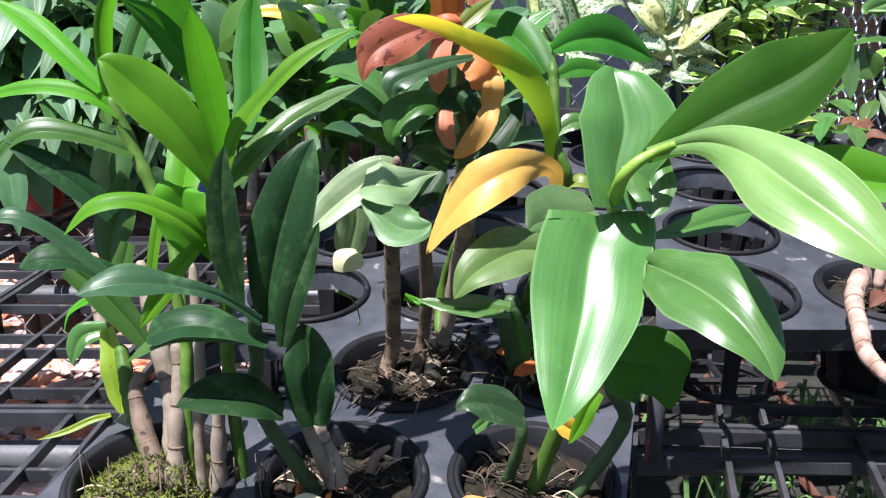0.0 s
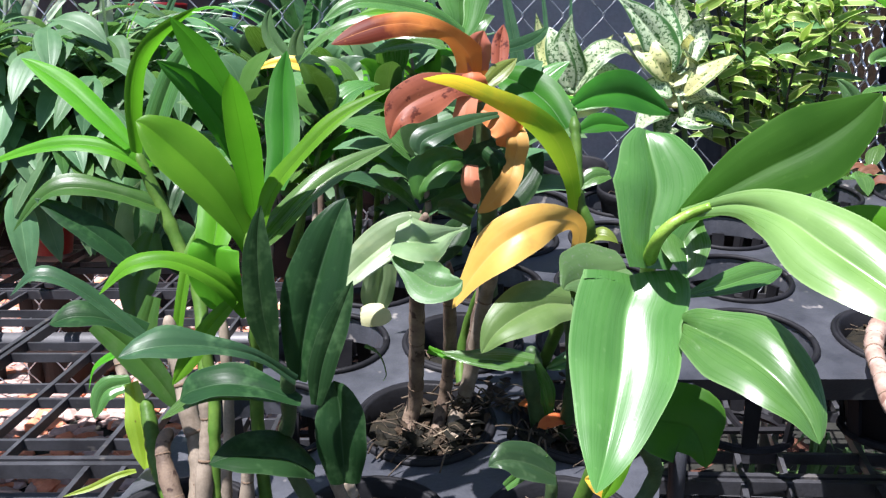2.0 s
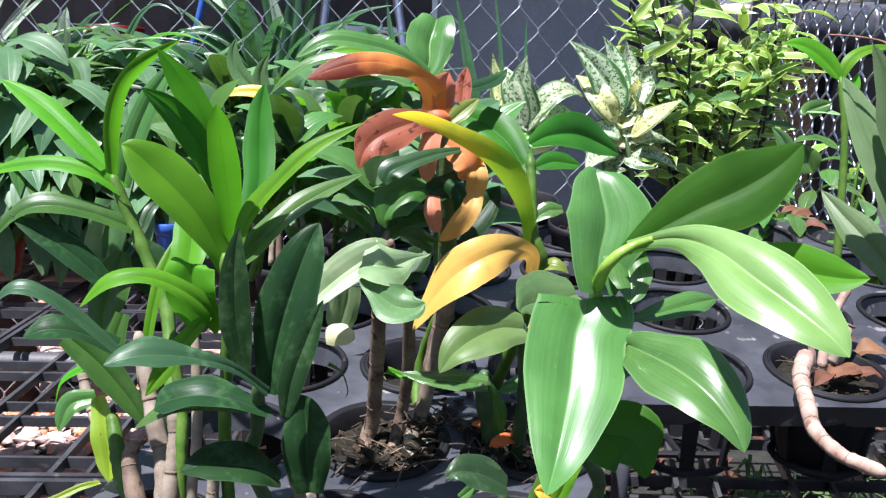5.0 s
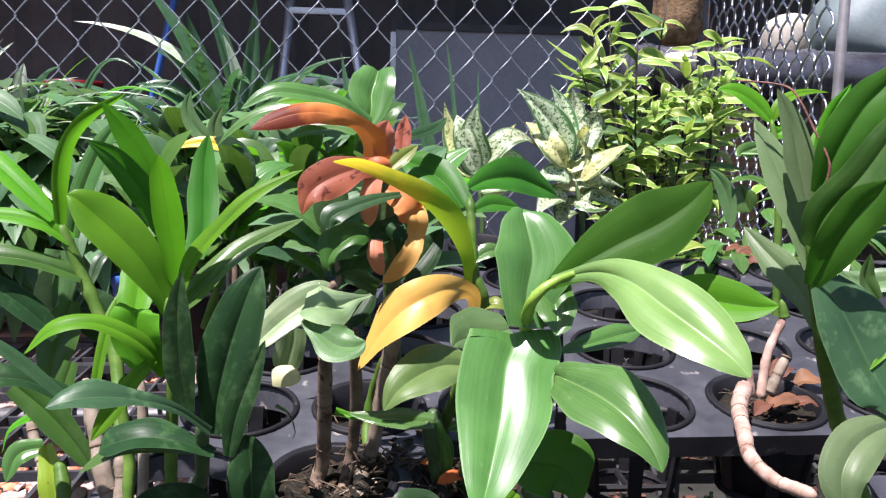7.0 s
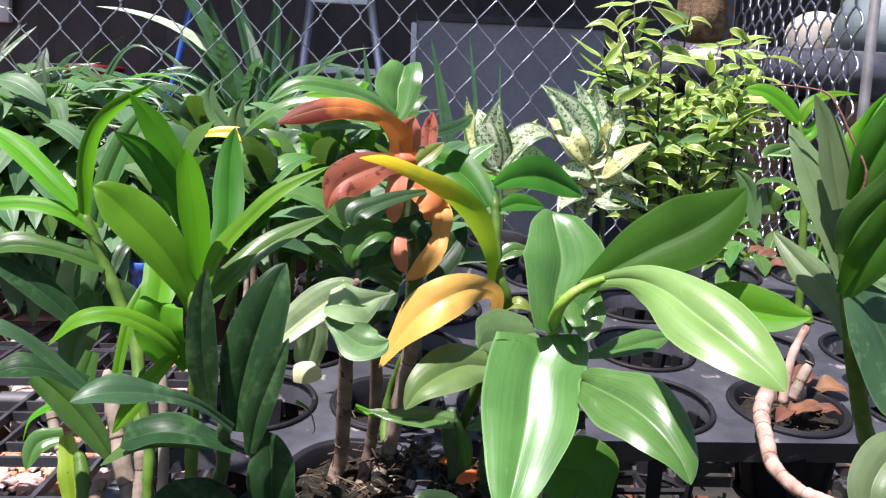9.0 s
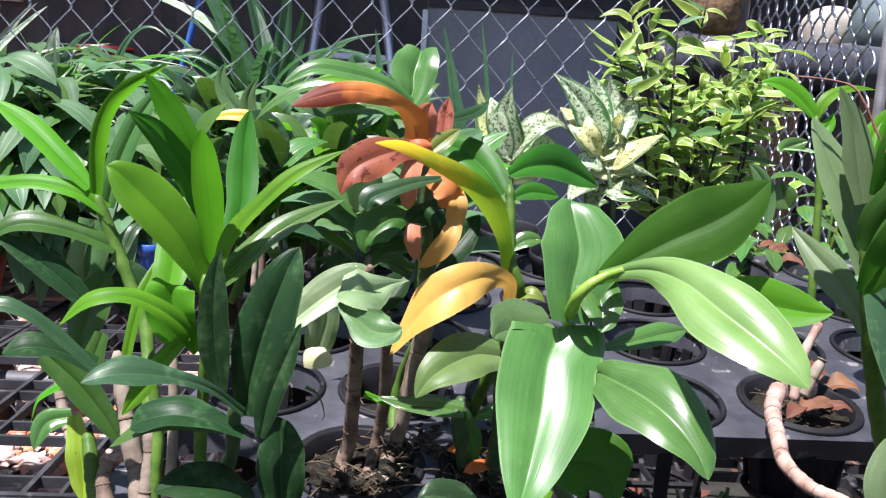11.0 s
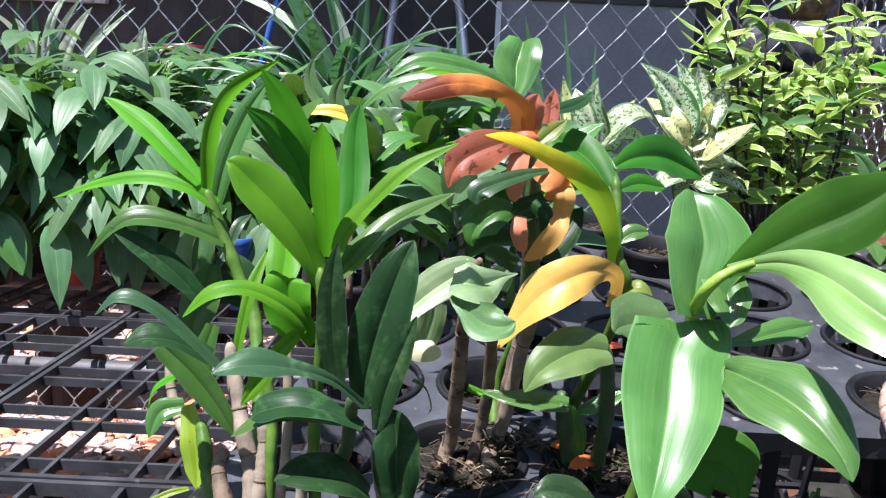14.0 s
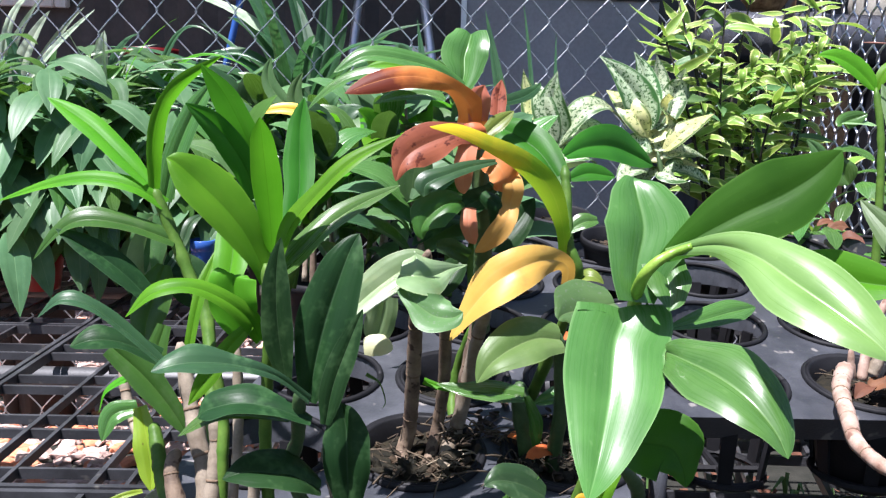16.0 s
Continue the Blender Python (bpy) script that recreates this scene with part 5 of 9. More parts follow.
sheet(orchid_plant_3, [(-0.1931, 0.4900, 0.7424), (-0.2102, 0.4860, 0.7540), (-0.2349, 0.4850, 0.7585), (-0.2627, 0.4850, 0.7545), (-0.2960, 0.4850, 0.7427)], [0.0093, 0.0124, 0.0128, 0.0098, 0.0000], [(0.49, -0.73, 0.47), (0.35, -0.61, 0.71), (0.02, -0.59, 0.81), (-0.20, -0.62, 0.76), (-0.20, -0.62, 0.76)], G["bright"], fold=0.2)
sheet(orchid_plant_3, [(-0.1857, 0.4850, 0.7200), (-0.2123, 0.4800, 0.7307), (-0.2374, 0.4750, 0.7346), (-0.2531, 0.4720, 0.7273), (-0.2685, 0.4700, 0.7090)], [0.0113, 0.0155, 0.0189, 0.0108, 0.0000], [(0.39, -0.61, 0.69), (0.32, -0.54, 0.78), (0.04, -0.56, 0.83), (-0.40, -0.68, 0.62), (-0.40, -0.68, 0.62)], G["deep"], fold=0.3)
sheet(orchid_plant_3, [(-0.1988, 0.4750, 0.6840), (-0.2169, 0.4720, 0.7036), (-0.2368, 0.4700, 0.7186), (-0.2540, 0.4700, 0.7284)], [0.0127, 0.0184, 0.0139, 0.0000], [(0.66, -0.54, 0.52), (0.55, -0.66, 0.51), (0.42, -0.71, 0.57), (0.42, -0.71, 0.57)], G["dark"], fold=0.25)
sheet(orchid_plant_3, [(-0.2172, 0.5400, 0.7292), (-0.2201, 0.5400, 0.7066), (-0.2200, 0.5400, 0.6873), (-0.2188, 0.5400, 0.6749)], [0.0214, 0.0254, 0.0135, 0.0000], [(-0.15, -0.99, 0.02), (-0.06, -1.00, 0.00), (-0.07, -1.00, -0.00), (-0.07, -1.00, -0.00)], G["grey"], fold=0.2)
sheet(orchid_plant_3, [(-0.1198, 0.4300, 0.7657), (-0.1265, 0.4200, 0.7887), (-0.1334, 0.4000, 0.8116), (-0.1419, 0.3870, 0.8266)], [0.0092, 0.0174, 0.0142, 0.0000], [(0.41, -0.87, -0.26), (0.05, -0.84, -0.54), (0.16, -0.78, -0.61), (0.16, -0.78, -0.61)], G["rich"], fold=0.3)
sheet(orchid_plant_3, [(-0.1207, 0.4200, 0.7572), (-0.1275, 0.4100, 0.7777), (-0.1397, 0.4020, 0.7967), (-0.1528, 0.3970, 0.8071)], [0.0099, 0.0148, 0.0127, 0.0000], [(0.39, -0.87, -0.29), (0.27, -0.92, -0.29), (0.27, -0.94, -0.18), (0.27, -0.94, -0.18)], G["rich"], fold=0.3)
sheet(orchid_plant_3, [(-0.2029, 0.5200, 0.6918), (-0.1961, 0.5300, 0.7062), (-0.1910, 0.5400, 0.7230), (-0.1843, 0.5500, 0.7293)], [0.0050, 0.0054, 0.0088, 0.0000], [(-0.08, -0.80, 0.59), (-0.05, -0.83, 0.55), (-0.12, -0.72, 0.68), (-0.12, -0.72, 0.68)], G["dusk"], fold=0.25)
sheet(orchid_plant_3, [(-0.1337, 0.4000, 0.7122), (-0.1331, 0.4100, 0.7252), (-0.1348, 0.4200, 0.7368), (-0.1368, 0.4300, 0.7433)], [0.0156, 0.0195, 0.0156, 0.0000], [(-0.01, -0.79, 0.61), (0.00, -0.78, 0.63), (-0.02, -0.67, 0.74), (-0.02, -0.67, 0.74)], G["bright"], fold=0.3)
leaf(orchid_plant_3, (-0.223, 0.537, 0.678), (-0.221, 0.541, 0.707), (-0.211, 0.544, 0.731), 0.0274, (0.538, -0.839, 0.079), G["pale"], shape=0.7)
leaf(orchid_plant_3, (-0.173, 0.521, 0.668), (-0.191, 0.526, 0.689), (-0.202, 0.529, 0.706), 0.0308, (0.265, -0.902, 0.341), G["dark"])

orchid_plant_4 = thing("orchid_plant", (-0.024, 0.486, 0.575), "old orchid cane with red, orange and yellow dying leaves", "plant", "potted plants")
cane(orchid_plant_4, [(0.0120, 0.5080, 0.6600), (0.0106, 0.4900, 0.7002), (0.0094, 0.4780, 0.7246), (0.0061, 0.4680, 0.7613), (-0.0002, 0.4680, 0.7953), (-0.0016, 0.4750, 0.8186)], 0.0066, M_STEM_DARK, swell=0.08)
sheet(orchid_plant_4, [(-0.0019, 0.4620, 0.7938), (-0.0018, 0.4560, 0.8071), (-0.0137, 0.4500, 0.8200), (-0.0313, 0.4460, 0.8248), (-0.0465, 0.4430, 0.8243), (-0.0600, 0.4400, 0.8205), (-0.0747, 0.4360, 0.8146)], [0.0167, 0.0168, 0.0095, 0.0124, 0.0150, 0.0127, 0.0000], [(0.02, -0.91, -0.41), (0.02, -0.91, -0.41), (0.16, -0.95, -0.27), (0.24, -0.92, 0.32), (0.13, -0.90, 0.42), (0.08, -0.90, 0.43), (0.08, -0.90, 0.43)], G["orange"], fold=-0.08, wave=0.12, bulge=0.12)
sheet(orchid_plant_4, [(0.0020, 0.4550, 0.7932), (-0.0114, 0.4490, 0.7930), (-0.0251, 0.4430, 0.7887), (-0.0365, 0.4380, 0.7826), (-0.0426, 0.4350, 0.7750), (-0.0451, 0.4350, 0.7660)], [0.0118, 0.0145, 0.0235, 0.0229, 0.0119, 0.0000], [(0.40, -0.90, 0.16), (0.32, -0.87, 0.38), (0.22, -0.89, 0.41), (0.10, -0.91, 0.40), (-0.25, -0.92, 0.30), (-0.25, -0.92, 0.30)], G["red"], fold=0.12, wave=0.08, bulge=0.1)
sheet(orchid_plant_4, [(0.0600, 0.4660, 0.7126), (0.0567, 0.4630, 0.7381), (0.0461, 0.4520, 0.7618), (0.0290, 0.4400, 0.7779), (0.0075, 0.4250, 0.7890), (-0.0113, 0.4140, 0.7965), (-0.0266, 0.4080, 0.7979)], [0.0071, 0.0089, 0.0151, 0.0126, 0.0100, 0.0074, 0.0000], [(0.00, -0.99, -0.12), (0.16, -0.96, -0.23), (0.32, -0.90, -0.30), (0.50, -0.85, -0.13), (0.59, -0.80, 0.15), (0.49, -0.78, 0.40), (0.49, -0.78, 0.40)], G["turning"], fold=-0.08, wave=0.03)
sheet(orchid_plant_4, [(-0.0033, 0.4520, 0.7873), (-0.0057, 0.4460, 0.7753), (-0.0060, 0.4480, 0.7633), (-0.0055, 0.4510, 0.7579)], [0.0115, 0.0121, 0.0089, 0.0000], [(-0.00, -0.89, 0.45), (-0.03, -0.99, 0.17), (-0.10, -0.96, -0.28), (-0.10, -0.96, -0.28)], G["pink"], fold=-0.08, wave=0.12, blunt=1.7)
sheet(orchid_plant_4, [(-0.0017, 0.4520, 0.7498), (-0.0020, 0.4460, 0.7412), (0.0001, 0.4490, 0.7323), (0.0026, 0.4530, 0.7275)], [0.0083, 0.0103, 0.0080, 0.0000], [(-0.01, -0.82, 0.57), (0.02, -0.98, 0.17), (0.01, -0.89, -0.45), (0.01, -0.89, -0.45)], G["pink"], fold=-0.08, wave=0.12, blunt=1.6)
sheet(orchid_plant_4, [(0.0048, 0.4520, 0.7801), (0.0144, 0.4450, 0.7752), (0.0182, 0.4440, 0.7676), (0.0150, 0.4480, 0.7605)], [0.0105, 0.0172, 0.0189, 0.0060], [(-0.35, -0.81, 0.47), (-0.06, -0.87, 0.49), (0.41, -0.90, -0.17), (0.29, -0.77, -0.57)], G["orange_sheath"], fold=0.06, bulge=0.05, wave=0.18, blunt=1.7)
sheet(orchid_plant_4, [(0.0204, 0.4520, 0.7719), (0.0234, 0.4450, 0.7630), (0.0224, 0.4490, 0.7525), (0.0199, 0.4430, 0.7439), (0.0138, 0.4460, 0.7343), (0.0076, 0.4500, 0.7267), (0.0026, 0.4520, 0.7229)], [0.0120, 0.0121, 0.0117, 0.0116, 0.0123, 0.0080, 0.0000], [(-0.02, -0.79, 0.61), (0.06, -0.99, 0.16), (0.03, -0.99, 0.10), (-0.02, -0.99, 0.17), (-0.14, -0.95, -0.28), (-0.22, -0.94, -0.28), (-0.22, -0.94, -0.28)], G["tan"], fold=0.06, bulge=0.05, wave=0.22, blunt=1.6)
sheet(orchid_plant_4, [(0.0059, 0.4520, 0.7927), (0.0145, 0.4560, 0.8003), (0.0238, 0.4620, 0.8073)], [0.0070, 0.0105, 0.0000], [(0.00, -0.89, 0.46), (0.06, -0.85, 0.52), (0.06, -0.85, 0.52)], G["olive"], fold=0.3)
sheet(orchid_plant_4, [(0.0147, 0.4700, 0.8039), (0.0155, 0.4750, 0.8156), (0.0172, 0.4780, 0.8258)], [0.0094, 0.0097, 0.0000], [(0.02, -0.92, 0.39), (-0.01, -0.94, 0.34), (-0.01, -0.94, 0.34)], G["red"], fold=0.25)
sheet(orchid_plant_4, [(0.0022, 0.4600, 0.8011), (0.0025, 0.4550, 0.8147), (0.0051, 0.4550, 0.8218)], [0.0117, 0.0136, 0.0000], [(0.09, -0.93, -0.35), (0.02, -0.97, -0.24), (0.02, -0.97, -0.24)], G["pink"], fold=0.3, bulge=0.2)
sheet(orchid_plant_4, [(-0.0017, 0.4580, 0.7844), (-0.0008, 0.4500, 0.7943), (-0.0015, 0.4520, 0.7997)], [0.0183, 0.0160, 0.0107], [(-0.05, -0.78, -0.62), (0.02, -0.93, -0.36), (0.00, -0.94, 0.35)], G["orange_sheath"], fold=-0.2, bulge=0.15, blunt=2.0)
sheet(orchid_plant_4, [(0.0145, 0.4480, 0.7781), (-0.0017, 0.4380, 0.7755), (-0.0159, 0.4300, 0.7712), (-0.0276, 0.4250, 0.7660), (-0.0292, 0.4240, 0.7586)], [0.0029, 0.0077, 0.0112, 0.0142, 0.0000], [(0.35, -0.72, 0.60), (0.22, -0.65, 0.73), (0.09, -0.70, 0.71), (-0.15, -0.83, 0.54), (-0.15, -0.83, 0.54)], G["dusk"], fold=0.2)
sheet(orchid_plant_4, [(-0.0055, 0.4550, 0.7533), (-0.0142, 0.4450, 0.7534), (-0.0253, 0.4400, 0.7463), (-0.0301, 0.4370, 0.7384), (-0.0291, 0.4370, 0.7322)], [0.0069, 0.0175, 0.0240, 0.0106, 0.0000], [(0.65, -0.56, 0.51), (0.30, -0.70, 0.65), (-0.06, -0.85, 0.52), (-0.41, -0.87, 0.29), (-0.41, -0.87, 0.29)], G["deep"], fold=0.2, bulge=0.15)
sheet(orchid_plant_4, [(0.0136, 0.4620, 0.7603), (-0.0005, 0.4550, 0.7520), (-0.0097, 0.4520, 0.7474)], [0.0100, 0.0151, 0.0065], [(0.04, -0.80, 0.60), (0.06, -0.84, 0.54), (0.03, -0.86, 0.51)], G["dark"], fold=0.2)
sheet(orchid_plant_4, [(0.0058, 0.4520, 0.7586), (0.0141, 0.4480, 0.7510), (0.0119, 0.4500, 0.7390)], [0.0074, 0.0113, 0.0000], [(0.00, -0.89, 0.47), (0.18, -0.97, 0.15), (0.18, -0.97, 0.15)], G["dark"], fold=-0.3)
sheet(orchid_plant_4, [(-0.0073, 0.5050, 0.8174), (-0.0043, 0.5100, 0.8305), (-0.0042, 0.5150, 0.8413), (-0.0019, 0.5200, 0.8498), (0.0003, 0.5280, 0.8577)], [0.0060, 0.0227, 0.0311, 0.0280, 0.0202], [(-0.00, -0.93, 0.36), (0.00, -0.92, 0.39), (-0.00, -0.89, 0.46), (-0.03, -0.78, 0.63), (-0.05, -0.70, 0.72)], G["glossy"], fold=0.45, bulge=0.15, blunt=2.0)
sheet(orchid_plant_4, [(-0.0050, 0.5050, 0.8205), (-0.0217, 0.5000, 0.8320), (-0.0444, 0.4930, 0.8377), (-0.0673, 0.4880, 0.8385), (-0.0862, 0.4850, 0.8272)], [0.0088, 0.0119, 0.0160, 0.0137, 0.0000], [(0.52, -0.74, 0.44), (0.46, -0.68, 0.57), (0.27, -0.66, 0.70), (-0.07, -0.65, 0.76), (-0.07, -0.65, 0.76)], G["mid"], fold=0.25)
sheet(orchid_plant_4, [(-0.0086, 0.5100, 0.8243), (-0.0311, 0.5120, 0.8310), (-0.0520, 0.5120, 0.8347), (-0.0674, 0.5120, 0.8330)], [0.0099, 0.0124, 0.0119, 0.0000], [(0.15, -0.69, 0.71), (0.14, -0.68, 0.72), (0.04, -0.66, 0.75), (0.04, -0.66, 0.75)], G["bright"], fold=0.25)
sheet(orchid_plant_4, [(0.0004, 0.4800, 0.7143), (-0.0119, 0.4700, 0.7224), (-0.0204, 0.4650, 0.7236)], [0.0106, 0.0117, 0.0064], [(0.64, -0.77, 0.01), (0.61, -0.78, 0.11), (0.51, -0.81, 0.30)], G["dusk"], fold=0.2)
cane(orchid_plant_4, [(-0.020, 0.500, 0.578), (-0.005, 0.531, 0.558), (0.003, 0.515, 0.624), (0.012, 0.508, 0.679)], 0.0047, M_CANE_BROWN)
leaf(orchid_plant_4, (-0.019, 0.533, 0.818), (-0.069, 0.539, 0.830), (-0.110, 0.538, 0.803), 0.0139, (0.041, -0.519, 0.854), G["mid"])
leaf(orchid_plant_4, (0.010, 0.499, 0.811), (0.033, 0.508, 0.816), (0.047, 0.518, 0.826), 0.0126, (-0.058, -0.571, 0.819), G["dark"])
leaf(orchid_plant_4, (-0.015, 0.542, 0.813), (-0.038, 0.544, 0.817), (-0.065, 0.545, 0.809), 0.0157, (0.017, -0.660, 0.751), G["mid"])
leaf(orchid_plant_4, (-0.002, 0.494, 0.712), (-0.013, 0.483, 0.699), (-0.023, 0.471, 0.686), 0.0175, (-0.018, -0.937, 0.348), G["dark"])
leaf(orchid_plant_4, (0.016, 0.493, 0.717), (0.031, 0.505, 0.731), (0.046, 0.516, 0.750), 0.0227, (-0.093, -0.953, 0.289), G["dark"])

orchid_plant_5 = thing("orchid_plant", (0.000, 0.594, 0.594), "green orchid cane with a hanging yellow leaf", "plant", "potted plants")
cane(orchid_plant_5, [(0.0500, 0.5400, 0.5920), (0.0684, 0.4720, 0.6967), (0.0620, 0.4680, 0.7267), (0.0605, 0.4770, 0.7575), (0.0599, 0.4850, 0.7739)], 0.0048, M_CANE_GREEN, swell=0.0, node_len=0.05, taper=0.7)
sheet(orchid_plant_5, [(0.0615, 0.4700, 0.6935), (0.0600, 0.4560, 0.7139), (0.0449, 0.4380, 0.7216), (0.0275, 0.4260, 0.7187), (0.0113, 0.4240, 0.7086), (-0.0018, 0.4260, 0.6922), (-0.0122, 0.4300, 0.6736)], [0.0085, 0.0096, 0.0159, 0.0260, 0.0272, 0.0167, 0.0000], [(0.15, -0.82, -0.55), (0.40, -0.71, -0.57), (0.68, -0.72, 0.15), (0.21, -0.89, 0.42), (-0.40, -0.81, 0.44), (-0.71, -0.60, 0.37), (-0.71, -0.60, 0.37)], G["ripe"], fold=0.07, wave=0.05, bulge=0.07)
sheet(orchid_plant_5, [(0.0602, 0.4900, 0.7796), (0.0756, 0.5020, 0.7855), (0.0976, 0.5200, 0.7861), (0.1176, 0.5350, 0.7792), (0.1332, 0.5470, 0.7713)], [0.0061, 0.0191, 0.0291, 0.0212, 0.0000], [(0.29, -0.70, 0.65), (0.43, -0.67, 0.61), (0.59, -0.66, 0.47), (0.65, -0.64, 0.40), (0.65, -0.64, 0.40)], G["rich"], fold=0.3)
sheet(orchid_plant_5, [(0.0557, 0.4860, 0.7670), (0.0441, 0.5000, 0.7829), (0.0274, 0.5150, 0.7937), (0.0139, 0.5250, 0.7971)], [0.0164, 0.0258, 0.0219, 0.0000], [(-0.07, -0.77, 0.63), (-0.15, -0.75, 0.65), (-0.25, -0.69, 0.68), (-0.25, -0.69, 0.68)], G["rich"], fold=0.25)
sheet(orchid_plant_5, [(0.0626, 0.4860, 0.7652), (0.0757, 0.4900, 0.7694), (0.0882, 0.4940, 0.7681), (0.0951, 0.4970, 0.7668)], [0.0051, 0.0136, 0.0097, 0.0000], [(0.02, -0.75, 0.66), (0.16, -0.75, 0.64), (0.34, -0.75, 0.57), (0.34, -0.75, 0.57)], G["rich"], fold=0.3)
sheet(orchid_plant_5, [(0.0605, 0.4680, 0.7345), (0.0706, 0.4700, 0.7404), (0.0800, 0.4720, 0.7412)], [0.0048, 0.0122, 0.0049], [(-0.22, -0.74, 0.63), (-0.08, -0.74, 0.67), (0.10, -0.74, 0.66)], G["mid"], fold=0.3)
leaf(orchid_plant_5, (0.064, 0.476, 0.697), (0.074, 0.467, 0.707), (0.085, 0.465, 0.702), 0.0129, (-0.086, -0.456, 0.886), G["olive"])

orchid_plant_6 = thing("orchid_plant", (-0.024, 0.486, 0.575), "orchid with bare brown canes and pale mottled leaves", "plant", "potted plants")
cane(orchid_plant_6, [(-0.0400, 0.4800, 0.5740), (-0.0388, 0.4900, 0.5797), (-0.0348, 0.4880, 0.5966), (-0.0330, 0.4680, 0.6390), (-0.0312, 0.4400, 0.6905), (-0.0260, 0.4050, 0.7309)], 0.0053, M_CANE_BROWN, node_len=0.04, swell=0.1, taper=0.8)
cane(orchid_plant_6, [(-0.0220, 0.4780, 0.5740), (-0.0195, 0.4860, 0.5830), (-0.0158, 0.4900, 0.5994), (-0.0129, 0.4750, 0.6363), (-0.0141, 0.4480, 0.6953)], 0.0043, M_CANE_BROWN, node_len=0.035, swell=0.1, taper=0.9, label='grey bare cane')
cane(orchid_plant_6, [(-0.0100, 0.4740, 0.5740), (-0.0090, 0.4860, 0.5828), (-0.0045, 0.4940, 0.5894), (0.0007, 0.4880, 0.6159), (0.0070, 0.4780, 0.6580), (0.0130, 0.4700, 0.6881)], 0.0054, M_CANE_PALE, node_len=0.035, swell=0.12, taper=0.8)
sheet(orchid_plant_6, [(-0.0243, 0.4150, 0.7227), (-0.0339, 0.4120, 0.7227), (-0.0460, 0.4080, 0.7160), (-0.0585, 0.4020, 0.7067), (-0.0686, 0.3960, 0.6973), (-0.0732, 0.3920, 0.6897)], [0.0078, 0.0186, 0.0215, 0.0194, 0.0104, 0.0000], [(0.25, -0.80, 0.54), (0.05, -0.77, 0.63), (-0.08, -0.78, 0.62), (-0.09, -0.79, 0.61), (-0.14, -0.80, 0.59), (-0.14, -0.80, 0.59)], G["pale"], fold=0.3, wave=0.06)
sheet(orchid_plant_6, [(-0.0408, 0.3840, 0.7227), (-0.0316, 0.3820, 0.7226), (-0.0233, 0.3900, 0.7206), (-0.0137, 0.4000, 0.7226), (-0.0045, 0.4080, 0.7235)], [0.0159, 0.0305, 0.0202, 0.0065, 0.0000], [(-0.12, -0.61, 0.79), (0.29, -0.60, 0.74), (0.57, -0.56, 0.60), (0.50, -0.62, 0.61), (0.50, -0.62, 0.61)], G["pale"], fold=0.25, wave=0.1)
sheet(orchid_plant_6, [(-0.0409, 0.3760, 0.7163), (-0.0320, 0.3700, 0.7106), (-0.0228, 0.3660, 0.7054), (-0.0137, 0.3640, 0.7050), (-0.0081, 0.3640, 0.7076)], [0.0027, 0.0128, 0.0238, 0.0156, 0.0000], [(-0.15, -0.79, 0.59), (-0.03, -0.76, 0.65), (-0.05, -0.75, 0.66), (-0.20, -0.72, 0.67), (-0.20, -0.72, 0.67)], G["grey"], fold=0.25, wave=0.14)
sheet(orchid_plant_6, [(-0.0497, 0.4300, 0.6998), (-0.0524, 0.4320, 0.6862), (-0.0554, 0.4340, 0.6741), (-0.0590, 0.4340, 0.6683)], [0.0146, 0.0181, 0.0142, 0.0000], [(0.14, -0.98, -0.17), (0.02, -0.99, -0.16), (-0.03, -0.99, -0.10), (-0.03, -0.99, -0.10)], G["pale"], fold=0.15)
sheet(orchid_plant_6, [(-0.0612, 0.4170, 0.6734), (-0.0542, 0.4160, 0.6748), (-0.0482, 0.4160, 0.6749), (-0.0454, 0.4160, 0.6764)], [0.0101, 0.0130, 0.0105, 0.0000], [(-0.22, -0.85, 0.48), (-0.13, -0.85, 0.51), (-0.09, -0.85, 0.51), (-0.09, -0.85, 0.51)], G["cream"], fold=-0.12, blunt=2.0)
sheet(orchid_plant_6, [(-0.0604, 0.4300, 0.6524), (-0.0525, 0.4280, 0.6482), (-0.0487, 0.4270, 0.6374), (-0.0505, 0.4270, 0.6325)], [0.0024, 0.0018, 0.0015, 0.0000], [(-0.00, -0.91, 0.42), (-0.61, -0.72, -0.33), (-0.85, -0.53, -0.07), (-0.85, -0.53, -0.07)], G["mid"], fold=0.3)
sheet(orchid_plant_6, [(-0.0262, 0.4700, 0.6354), (-0.0142, 0.4660, 0.6326), (0.0033, 0.4620, 0.6301)], [0.0046, 0.0040, 0.0000], [(-0.19, -0.87, 0.45), (-0.14, -0.86, 0.49), (-0.14, -0.86, 0.49)], G["bright"], fold=0.3)
cane(orchid_plant_6, [(-0.005, 0.500, 0.578), (-0.004, 0.529, 0.615), (0.007, 0.516, 0.661)], 0.0035, M_CANE_GREEN)

orchid_plant_7 = thing("orchid_plant", (0.075, 0.486, 0.575), "small orchid with dark stems and broad pale-green leaves", "plant", "potted plants")
cane(orchid_plant_7, [(0.0720, 0.4880, 0.5780), (0.0504, 0.4800, 0.5575), (0.0397, 0.4700, 0.5985), (0.0324, 0.4580, 0.6311)], 0.0052, M_STEM_DARK)
cane(orchid_plant_7, [(0.0800, 0.4900, 0.5780), (0.0603, 0.4750, 0.5718), (0.0598, 0.4520, 0.6283), (0.0531, 0.4350, 0.6775)], 0.0050, M_STEM_DARK)
